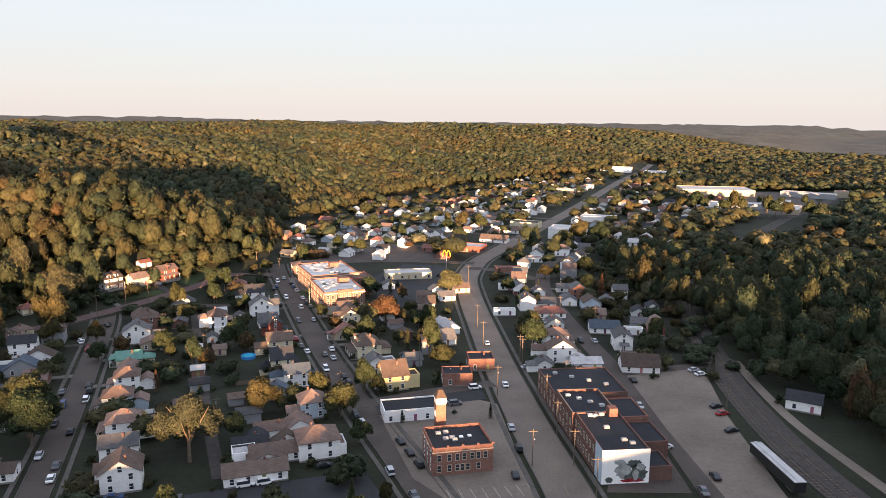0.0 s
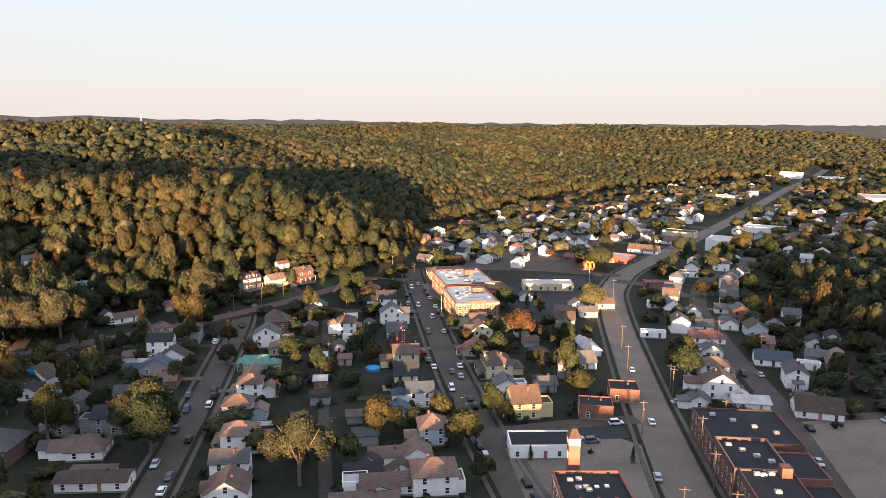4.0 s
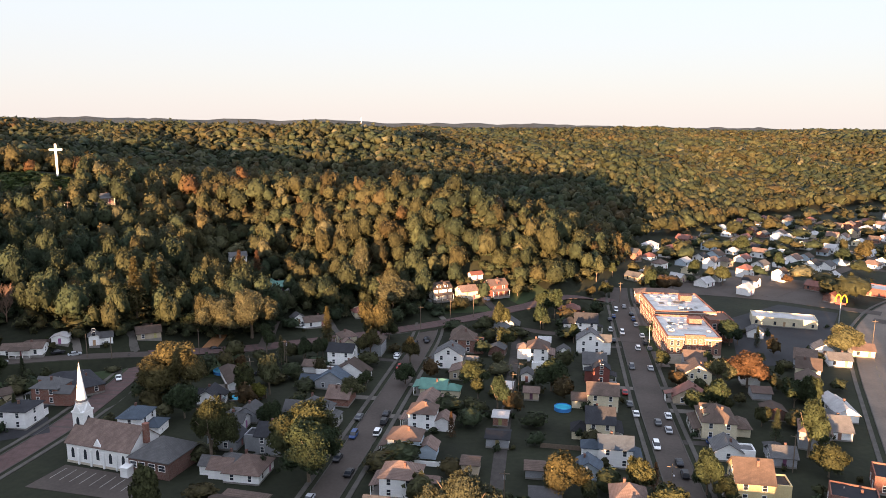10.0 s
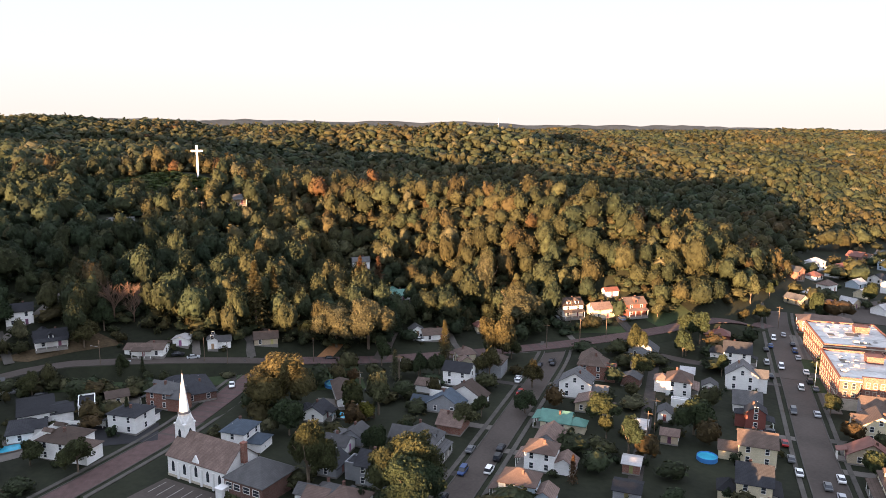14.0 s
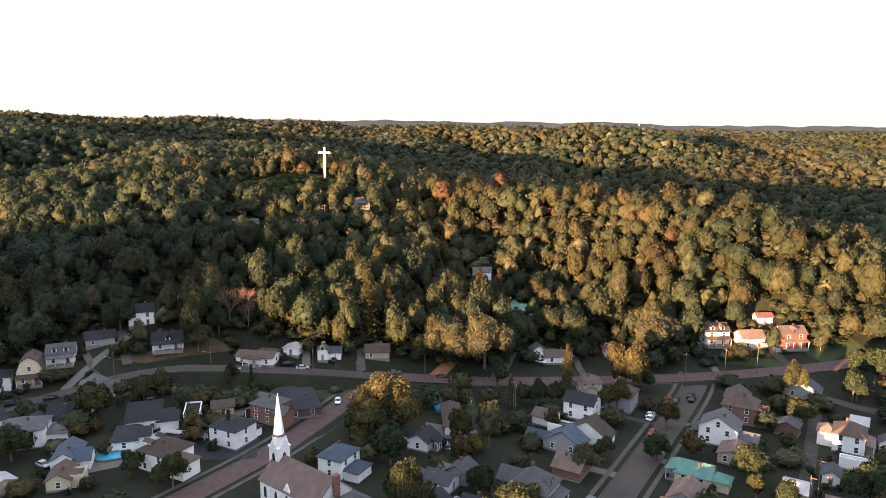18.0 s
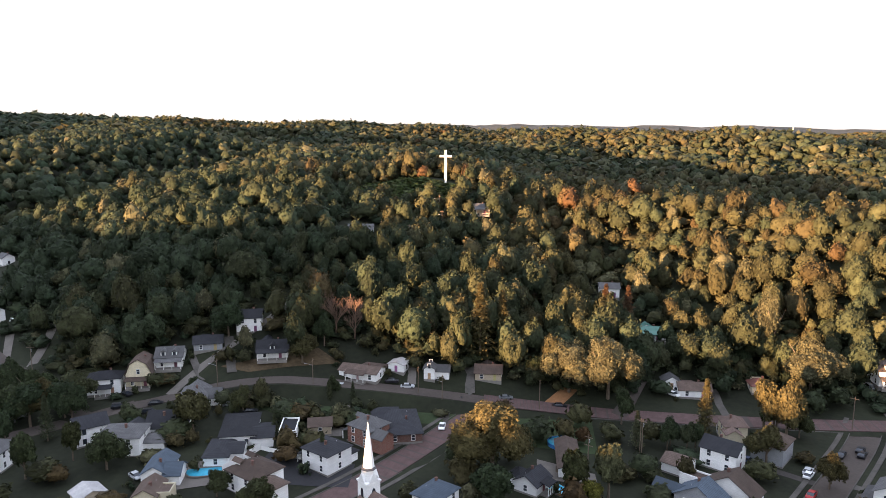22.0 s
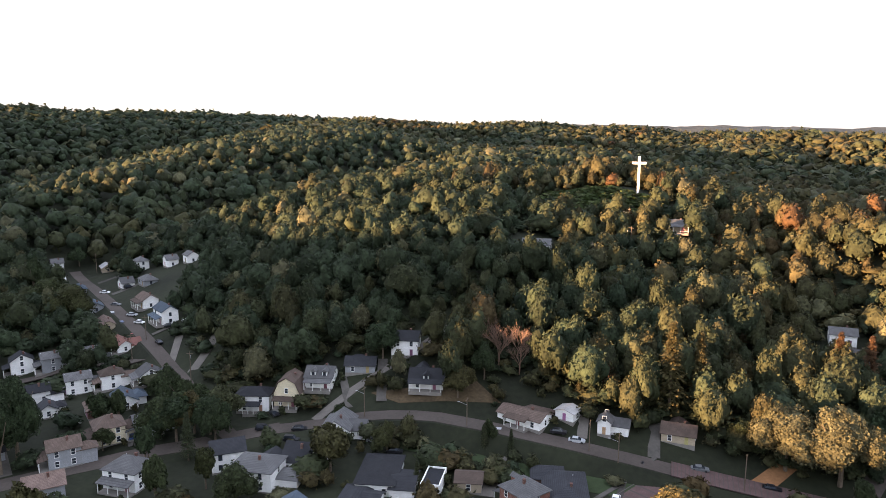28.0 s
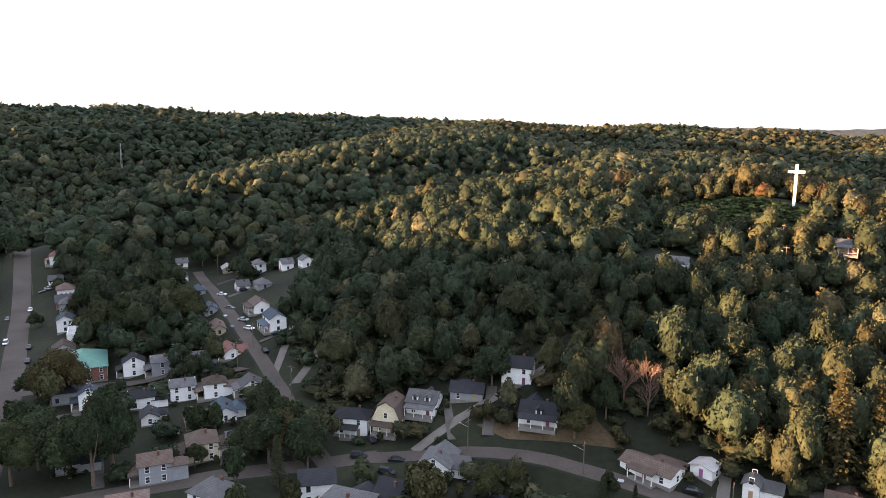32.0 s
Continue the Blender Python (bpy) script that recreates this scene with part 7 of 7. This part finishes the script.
# road sign with two yellow arches, on its post
sign = thing("restaurant_sign", 2.2, 412.7, 0, -5, "Tall post sign with paired yellow arches", "sign")
part("post", Mesh().tube(0, 0, -.5, 10.5, .25, .2, 8), STEEL, sign)
for dx in (-1.15, 1.15):
    m = Mesh()
    for k in range(12):
        a, b = math.pi * k / 12, math.pi * (k + 1) / 12
        m.rod((dx + 1.1 * math.cos(a), 0, 10.6 + 3.4 * math.sin(a)), (dx + 1.1 * math.cos(b), 0, 10.6 + 3.4 * math.sin(b)), .24, .24, 6)
    part("arch", m, YELLOW_SIGN, sign)
part("board", Mesh().box(-2, -.15, 9.6, 2, .15, 10.4), RED_SIGN, sign)

# masts on the ridges
for x, y, h in ((-583, 881, 24), (-760, -110, 34)):
    mz = ground_z(x, y)
    ms = thing("radio_mast", x, y, mz, 0, "Slender steel radio mast on the wooded ridge", "mast")
    for k in range(3):
        a = 2.094 * k
        part("leg", Mesh().rod((1.2 * math.cos(a), 1.2 * math.sin(a), 0), (.3 * math.cos(a), .3 * math.sin(a), h), .14, .1), STEEL, ms)
    for k in range(8):
        z0 = h * k / 8
        part("brace", Mesh().rod((1.1 * (1 - k / 11), 0, z0), (-.6 * (1 - k / 11), .9 * (1 - k / 11), z0 + h / 8), .06, .06, 4), STEEL, ms)
tank = thing("water_tank", -640, -205, ground_z(-640, -205), 0, "Pale blue water tank above the trees", "water tank")
part("shell", Mesh().tube(0, 0, 0, 17, 8, 8, 20).tube(0, 0, 17, 18.5, 8, 2, 20), paint("pale blue tank paint", (0.4, 0.6, 0.68), 0.5, 0.1, 0.5), tank)
part("ladder", Mesh().box(-.3, -8.2, 0, .3, -8.02, 17), STEEL, tank)

# large sheds and shops down the valley
for x, y, rz_, w, d, h, wall, cover, text in ((336, 888, -9, 84, 48, 8, TAN, METAL_ROOF, "Large tan metal warehouse with shallow roof"), (322, 752, -15, 42, 18, 5, GREY, METAL_ROOF, "White metal shed beside the railway"), (282, 762, -15, 26, 16, 5, WHITE, METAL_ROOF, "White metal shed beside the railway"),
                                                (440, 862, -38, 60, 18, 6, GREY, METAL_ROOF, "Grey metal shed beside the railway"), (352, 718, 60, 44, 14, 5, TAN, METAL_ROOF, "White metal shed beside the railway"), (366, 770, 60, 40, 13, 5, WHITE, METAL_ROOF, "White metal shed beside the railway"), (300, 822, -10, 40, 12, 5, BRICK, TAR, "Low brick shed before the warehouse"), (492, 868, -20, 30, 22, 7, TAN, SHINGLE_RED, "Tan shed with faded red roof beside the railway"), (97, 549, -20, 27, 22, 8, WHITE, METAL_ROOF, "White metal workshop with curved roof"), (360, 1180, -22, 60, 36, 7, BLUE, METAL_ROOF, "Pale blue shop with wide flat roof"), (300, 1250, -22, 50, 30, 7, WHITE, METAL_ROOF, "White roadside shop with flat roof"),
                                                (250, 960, -22, 26, 18, 6, BRICK, TAR, "Brick roadside shop with flat roof"), (150, 880, -22, 24, 16, 6, TAN, METAL_ROOF, "Tan roadside shop with flat roof"), (140, 640, -22, 30, 16, 5, WHITE, METAL_ROOF, "White roadside shop with flat roof"), (70, 600, -22, 24, 14, 5, CREAM, SHINGLE_BROWN, "Cream roadside shop with brown roof")):
    flat_block("warehouse" if "warehouse" in text or "shed" in text else "shop", x, y, rz_, w, d, h, wall, cover, text, "warehouse" if "shed" in text else "shop", .3)

# ---- far town along the main road ----
rnd = random.Random(11)
for row in range(15):
    for k in range(35):
        u = 415 + k * 19.5 + rnd.uniform(-4, 4)
        side = -(25 + row * 20) if row < 10 else 25 + (row - 10) * 21
        side += rnd.uniform(-3, 3)
        cx = float(np.interp(u, [p[1] for p in STREET_C], [p[0] for p in STREET_C]))
        px, py = cx + side * 0.94, u - side * 0.36
        if not bool(inside_low(np.array([px + 0.0]), np.array([py]))[()].all()) or rnd.random() < 0.14 or py > 1080 or (py > 800 and (row in (6, 7, 8, 9, 13, 14) or rnd.random() < 0.3)):
            continue
        if any(math.hypot(px - h[0], py - h[1]) < h[2] + 6.5 for h in HOUSES) or seg_dist(np.array([px]), np.array([py]), STREET_B)[0][0] < 12 or seg_dist(np.array([px]), np.array([py]), STREET_C)[0][0] < 14:
            continue
        if (px > -100 and px < 10 and 340 < py < 450) or (row > 9 and py < 470):
            continue
        spec = rnd.choice((-20, 70, -16, 74)), rnd.uniform(8, 12), rnd.uniform(8, 10), rnd.choice((1, 1, 1.5, 2)), rnd.choice(("side", "front", "hip", "side")), rnd.choice(("white", "white", "white", "white", "cream", "tan", "brick", "blue")), rnd.choice(("grey", "brown", "rust", "rust", "dark", "metal", "metal", "red"))
        if py > 520:
            far_house(px, py, spec[0], spec[1] * 0.87, spec[2] * 0.87, *spec[3:])
        else:
            house(px, py, *spec, detail=1, chimney=0, clearance=5)

NEAR_LINES = [(STREET_A, 8), (STREET_B, 9), (STREET_C, 11), (STREET_D, 7), (STREET_E, 8), (STREET_CHURCH, 8), (STREET_W, 7), (STREET_X, 8), (STREET_M, 10), (STREET_N, 6), (HILL_LANE, 5), (bed, 8), (CROSS_STREET, 0), ([(-68, 345), (-94, 338), (-128, 334)], 5), ([(-198, 262), (-212, 285), (-218, 303)], 5)]
# ---- more houses along the near streets ----
BUILT = [(55, 190, 50), (20, 190, 40), (0, 200, 32), (80, 200, 32), (-52, 372, 40), (-20, 400, 40), (-30, 445, 36), (-160, 165, 26), (-214, 158, 20), (-36, 152, 26)]
for line, half, spacing, gaps in ((STREET_A, 15, 10.5, (-1, 1)), (STREET_B[:5], 17, 10.5, (-1, 1)), (STREET_D, 14, 11, (-1, 1)), (STREET_A, 32, 13, (-1, 1)), (STREET_B[:5], 36, 14, (-1, 1)), (STREET_C[1:6], 24, 13, (-1,)), (STREET_M, 18, 13, (-1, 1)), (STREET_X, 15, 12, (-1, 1)), (STREET_CHURCH, 40, 14, (-1, 1))):
    p = along(line, spacing)
    for k in range(1, len(p) - 1):
        d = (p[k + 1] - p[k - 1]) / np.hypot(*(p[k + 1] - p[k - 1]))
        for s in gaps:
            px, py = p[k][0] + d[1] * s * half + rnd.uniform(-1.5, 1.5), p[k][1] - d[0] * s * half + rnd.uniform(-1.5, 1.5)
            back = half > 28
            if back and rnd.random() < 0.5:
                continue
            if any(math.hypot(px - h[0], py - h[1]) < h[2] + (4.6 if back else 5.6) for h in HOUSES) or any(math.hypot(px - a, py - b) < c for a, b, c in BUILT):
                continue
            if any(seg_dist(np.array([px]), np.array([py]), l)[0][0] < w + 2.5 for l, w in NEAR_LINES) or not -1 < ground_z(px, py) < 9:
                continue
            face = math.degrees(math.atan2(d[1], d[0])) + (90 if s < 0 else -90)
            if back:
                house(px, py, face + rnd.choice((0, 90, 0, -8)), rnd.uniform(5, 9), rnd.uniform(6, 9), rnd.choice((0.9, 1, 1.1)), rnd.choice(("front", "side", "side")), rnd.choice(("white", "tan", "grey", "brown")), rnd.choice(("grey", "metal", "rust", "dark", "brown")), chimney=0, detail=0, name=rnd.choice(("garage", "shed")), pitch=0.4)
            else:
                house(px, py, face, rnd.uniform(8.5, 10.5), rnd.uniform(10, 12), rnd.choice((1, 1.5, 2, 2)), rnd.choice(("hip", "front", "side")), rnd.choice(("white", "white", "white", "cream", "grey", "blue", "brick")), rnd.choice(("grey", "dark", "rust", "brown", "grey")), porch=rnd.choice((0, 0, 0, 3)), detail=1, chimney=rnd.choice((0, 1)))

far_mesh = FAR.data("far_houses", FAR_MATERIALS[0])
for mat in FAR_MATERIALS[1:]:
    far_mesh.materials.append(mat)
far_mesh.polygons.foreach_set("material_index", np.array(FAR_FACES, np.int32))
tagged(new("far_houses", far_mesh), "Small white and pale houses of the far town", "houses", kind="stuff")

# ---- cars parked along the kerbs ----
for line, off, first, last, odds in ((STREET_B, 3.3, 1, 40, 0.3), (STREET_A, 2.7, 2, 30, 0.24), (STREET_D, 2.9, 3, 20, 0.2), (STREET_W, 2.6, 2, 18, 0.2)):
    p = along(line, 7.0)
    for k in range(first, min(last, len(p) - 1)):
        d = (p[k + 1] - p[k - 1]) / np.hypot(*(p[k + 1] - p[k - 1]))
        for s in (-1, 1):
            px, py = p[k][0] + d[1] * s * off, p[k][1] - d[0] * s * off
            if rnd.random() < odds and len(CARS_AT) < 150 and all(math.hypot(px - a, py - b) > 5.2 for a, b in CARS_AT):
                car(px, py, math.degrees(math.atan2(d[1], d[0])) + (180 if s < 0 else 0), rnd.choice((0, 1, 2, 2, 3, 4, 5)), rnd.choice((0, 0, 1)))

# ---- drives and worn yard ground ----
for hx, hy, hr in HOUSES[:170]:
    near = min(((seg_dist(np.array([hx]), np.array([hy]), l)[0][0], l, w) for l, w in ((STREET_A, 3.7), (STREET_B, 4.3), (STREET_D, 4), (STREET_E, 3.6), (STREET_W, 3.5), (STREET_X, 4.5), (STREET_M, 7))), key=lambda q: q[0])
    if not near[2] + hr < near[0] < 26 or rnd.random() < 0.45:
        continue
    p = along(near[1], 2.0)
    q = p[np.hypot(p[:, 0] - hx, p[:, 1] - hy).argmin()]
    d = np.array([hx, hy]) - q
    d /= np.hypot(*d)
    off = np.array([-d[1], d[0]]) * (hr + 1.0) * rnd.choice((-1, 1))
    a0, b0 = q + d * (near[2] + 0.3) + off, np.array([hx, hy]) + off + d * rnd.uniform(-1, 4)
    if any(math.hypot(b0[0] - u, b0[1] - v) < w - 0.6 for u, v, w in HOUSES) or np.hypot(*(b0 - a0)) < 5:
        continue
    strip("drive", [tuple(a0), tuple(b0)], rnd.uniform(2.4, 3.2), 0.07, rnd.choice((PAVEMENT, GRAVEL, CONCRETE)), "Narrow worn drive beside the house", "driveway", 0.0, 0.12)
    if rnd.random() < 0.4:
        car(b0[0] - d[0] * 3, b0[1] - d[1] * 3, math.degrees(math.atan2(d[1], d[0])), rnd.choice((0, 1, 2, 3, 4, 5)), rnd.choice((0, 1)))

# ---- infill trees in yards ----
lines = [(STREET_A, 9), (STREET_B, 10), (STREET_C, 13), (STREET_D, 8), (STREET_E, 8), (STREET_CHURCH, 9), (STREET_W, 7), (STREET_X, 7), (STREET_M, 11), (STREET_N, 6)]
NO_TREES = [(55, 190, 50), (20, 190, 45), (0, 200, 28), (85, 215, 26), (-60, 170, 20), (-60, 395, 34), (-20, 400, 40), (-30, 440, 40), (-160, 160, 22), (85, 175, 40)]
count = 0
while count < 900 and len(TREE_COUNT) < 295:
    px, py = rnd.uniform(-430, 110), rnd.uniform(20, 480)
    if not bool(inside_low(np.array([px]), np.array([py])).all()) and height(np.array([px]), np.array([py]))[0] > 6:
        continue
    count += 1
    if any(math.hypot(px - h[0], py - h[1]) < h[2] + 3 for h in HOUSES) or any(math.hypot(px - a, py - b) < c for a, b, c in NO_TREES):
        continue
    if any(seg_dist(np.array([px]), np.array([py]), l)[0][0] < w for l, w in lines):
        continue
    tree(px, py, rnd.uniform(0.4, 1.0), rnd.choice((0, 1, 2, 3, 4, 5, 6, 6, 10)), light=1)

BRUSH = leafage('green brush leaves', ((0.0, (0.03, 0.045, 0.016)), (0.6, (0.05, 0.07, 0.022)), (1.0, (0.08, 0.085, 0.035))))


def far_yards(x, y):
    """The gaps between the houses of the far town."""
    free = inside_low(x, y) & (y > 430) & (y < 1150) & ((x - np.interp(y, [p[1] for p in STREET_C], [p[0] for p in STREET_C])) < 120)
    free &= (np.sin(x * 0.9 + y * 1.7) + np.sin(x * 1.3 - y * 0.7)) > 0.6
    across = x - np.interp(y, [p[1] for p in STREET_C], [p[0] for p in STREET_C])
    free |= inside_low(x, y) & (y > 945) & (y < 1400) & (across > 34) & (x < 560)
    for line, half in ((STREET_B, 9), (STREET_C, 13)):
        free &= seg_dist(x, y, line)[0] > half
    for hx, hy, hr in HOUSES:
        free &= np.hypot(x - hx, y - hy) > hr + 2.5
    for a, b, c in NO_TREES:
        free &= np.hypot(x - a, y - b) > c
    return free


lot('yard_paving', [(262, 740), (340, 690), (420, 800), (470, 920), (290, 930)], 0.1, ASPHALT, 'Pale paved yard round the warehouses', 'paving')


def clearing(x, y):
    u, v = -0.56 * (x + 398) - 0.83 * (y - 282), 0.83 * (x + 398) - 0.56 * (y - 282)
    return (np.hypot(u / 40, (v - 8) / 24) < 1) & (np.hypot(x + 389.6, y - 308) > 3)


for k in range(6):
    clear(-386 - 6.7 * k, 303 - 10 * k, 13)
    clear(-378 - 6.5 * k, 298 - 10 * k, 11)
clear(-376, 300, 18)
clear(-385, 284, 17)
clear(-370, 311, 13)
clear(-366, 292, 12)
clear(-390, 306, 10)
for hx, hy, hr in ((-324, 289, 6), (-328, 231, 7), (-250, 304, 9), (-430, 77, 13), (-418, 86, 13), (-405, 80, 13), (-392, 82, 12), (-381, 86, 10), (-424, 97, 10), (-408, 92, 9)):
    clear(hx, hy, hr)


def town_yards(x, y):
    """Back yards of the near town, between houses and streets."""
    free = (inside_low(x, y) | (height(x, y) < 5)) & (y > 20) & (y < 480) & (x < 112) & (x > -440)
    free &= (np.sin(x * 0.31 + y * 0.77) + np.sin(x * 0.53 - y * 0.29)) > 0.55
    for line, half in lines:
        free &= seg_dist(x, y, line)[0] > half
    for hx, hy, hr in HOUSES:
        free &= np.hypot(x - hx, y - hy) > hr + 1.5
    for a, b, c in NO_TREES + [(tx, ty, 5.0) for tx, ty in TREE_COUNT]:
        free &= np.hypot(x - a, y - b) > c
    return free


for k in range(11):
    tree(243 + 10.5 * k + 4 * math.sin(k * 2.3), 727 - 7 * k + 5 * math.sin(k * 1.7), 1.1 + 0.35 * math.sin(k * 1.9) ** 2, k % 7, "Tall leafy tree before the metal sheds", light=1)
for k in range(5):
    tree(300 + 22 * k, 800 - 9 * k + 4 * math.sin(k * 2.1), 0.8, k % 7, "Leafy tree in the yard of the sheds", light=1)
forest("back_yard_trees", 30, 560, 6.4, 110, 0.08, "Small dark trees and brush in the back yards", 21, town_yards, 5.5)
shrub_v, shrub_f, shrub_s, shrub_t = [], [], [], []
for k in range(420):
    hx, hy, hr = HOUSES[(k * 7) % 150]
    a, sz = rnd.random() * 6.283, rnd.uniform(1.2, 3.4)
    sx, sy = hx + math.cos(a) * (hr + 1.4), hy + math.sin(a) * (hr + 1.4)
    if any(seg_dist(np.array([sx]), np.array([sy]), l)[0][0] < w - 2 for l, w in lines):
        continue
    v, f, sm = crown(90, 0.16, 8, k % 9, (7, 4))
    shrub_f.append(f + sum(len(q) for q in shrub_v))
    shrub_v.append(v * (sz, sz, sz * rnd.uniform(0.7, 1.3)) + (sx, sy, ground_z(sx, sy) - 0.15))
    shrub_s.append(sm)
    shrub_t.append(np.full(len(f), rnd.uniform(0.3, 0.86)))
tagged(new("yard_shrubs", mesh_of_tris("yard_shrubs", np.concatenate(shrub_v), np.concatenate(shrub_f), np.concatenate(shrub_s), WOOD_LEAF, np.concatenate(shrub_t))), "Clipped and wild dark green shrubs beside house walls", "shrubs", kind="stuff")
forest("yard_trees", 300, 1380, 9, 40, 0.1, "Trees between the houses of the far town", 9, far_yards)


def foot_brush(x, y):
    """Undergrowth between the woods and the houses at the foot of the hill."""
    z = height(x, y)
    free = (z > 1.4) & (z < 24) & (x < -120) & (y > 60) & (y < 420) & (seg_dist(x, y, FOOT)[0] < 42)
    for line, half in ((STREET_E, 8.5), (STREET_W, 8), (HILL_LANE, 4.5)):
        free &= seg_dist(x, y, line)[0] > half
    for hx, hy, hr in HOUSES:
        free &= np.hypot(x - hx, y - hy) > hr + 1.8
    free &= (np.hypot((x + 134) / 16, (y - 366) / 16) > 1) & (np.hypot((x + 268) / 14, (y - 176) / 18) > 1)
    return free & ((np.sin(x * 0.21 + y * 0.33) + np.sin(x * 0.4 - y * 0.17)) > -0.5)


forest("foot_brush", 100, 420, 4.2, 70, 0.09, "Tangled undergrowth at the foot of the wooded hill", 33, foot_brush, 3.4, (9, 26))
forest("clearing_shrubs", 200, 500, 2.6, 24, 0.4, "Low green brush on the hilltop clearing", 8, clearing, 1.3, (6, 16), BRUSH)
for name, lo, hi, step, cards, size, dome in (("woods_edge", 90, 300, 6.5, 350, 0.041, (20, 96)), ("woods_near", 300, 440, 6.5, 150, 0.056, (18, 60)), ("woods_middle", 440, 800, 8.4, 22, 0.11, (12, 30)), ("woods_far", 800, 1500, 10.0, 6, 0.22, (8, 13)), ("woods_distant", 1500, 2050, 13, 0, 0, (5, 9))):
    forest(name, lo, hi, step, cards, size, "Dense late-summer hardwood forest over the hills", int(lo) + 1, None, 0.0, dome)


def hill_floor(x, y):
    return woods_at(x, y) & (x < -100)


forest("undergrowth", 90, 440, 5.6, 50, 0.11, "Dark green undergrowth between the trees of the hill", 57, hill_floor, 4.6, (7, 18))

# ---- small things of the yards ----
def fence(x0, y0, x1, y1, h=1.6, material=None, label="Weathered wooden board fence round the yard"):
    L = math.hypot(x1 - x0, y1 - y0)
    n = max(2, int(L / 2.4))
    ob = thing("fence", x0, y0, ground_z(x0, y0), math.degrees(math.atan2(y1 - y0, x1 - x0)), label, "fence", "yard fences")
    for i in range(n):
        a, b = i * L / n, (i + 1) * L / n
        part("panel", Mesh().box(a + .06, -.03, .05, b - .06, .03, h), material or POLE_WOOD, ob)
        part("post", Mesh().box(a - .06, -.06, -.4, a + .06, .06, h + .1), material or POLE_WOOD, ob)
    return ob


def bare_branches(m, r, base, way, length, radius, level):
    tip = base + way * length
    m.rod(base, tip, radius, radius * 0.55, 5 if level > 2 else 3)
    if not level:
        return
    for k in range((0, 8, 6, 9)[level]):
        side = Vector((r.uniform(-1, 1), r.uniform(-1, 1), r.uniform(-0.1, 0.7))).normalized()
        new_way = (way * 0.9 + side * 0.75).normalized()
        bare_branches(m, r, base.lerp(tip, r.uniform(0.35, 1.0)), new_way, length * r.uniform(0.5, 0.72), radius * 0.5, level - 1)


def dead_tree(x, y, size=1.0):
    ob = thing("dead_tree", x, y, ground_z(x, y), x % 360, "Bare dry reddish tree without leaves before the woods", "tree")
    ob.scale = (size,) * 3
    m = Mesh()
    bare_branches(m, random.Random(int(-x)), Vector((0, 0, -0.8)), Vector((0.05, 0, 1)), 7.5, 0.24, 3)
    part("trunk", m, DEAD_WOOD, ob)


dead_tree(-272, 198, 1.25)
dead_tree(-267, 203, 1.05)
dead_tree(-252, 222, .8)
fence(-214, 166, -224, 158, 1.8, TRIM, "White board fence round the black court")
fence(-224, 158, -216, 146, 1.8, TRIM, "White board fence round the black court")
fence(-160, 222, -178, 222, 1.7)
fence(-196, 133, -206, 116, 1.4)
fence(-98, 205, -84, 210, 1.5, TRIM, "White board fence between back yards")
fence(-70, 232, -58, 236, 1.4)
bank = drape("bare_bank", [(-214.7, 245.3), (-210.0, 246.8), (-218.5, 269.5), (-222.1, 268.3)], DIRT, "Bare orange clay bank beside the street", "bank")
drape("dry_bank", [(-276.5, 158.5), (-268, 166), (-257, 194), (-268, 190)], DRY_BANK, "Dry brown grassy bank above the street", "bank")
drape("drive", [(-329.5, 94.5), (-327.5, 97.0), (-346.5, 98.5), (-347.5, 95.5)], CONCRETE, "Pale concrete drive up to the houses", "driveway")
drape("lawn", [(-262, 158), (-243, 186), (-236, 182), (-254, 154)], LAWN, "Mown green lawn beside the street bend", "lawn")
drape("lawn", [(-160, 338), (-140, 352), (-136, 348), (-156, 334)], LAWN, "Mown green lawn before the slope houses", "lawn")
drape("lawn", [(-139, 362), (-132, 382), (-124, 380), (-129, 360)], LAWN, "Mown green lawn climbing beside the red house", "lawn")
drape("lawn", [(-240, 191), (-223, 219), (-214, 213), (-231, 182)], LAWN, "Mown green lawn between the two streets", "lawn")
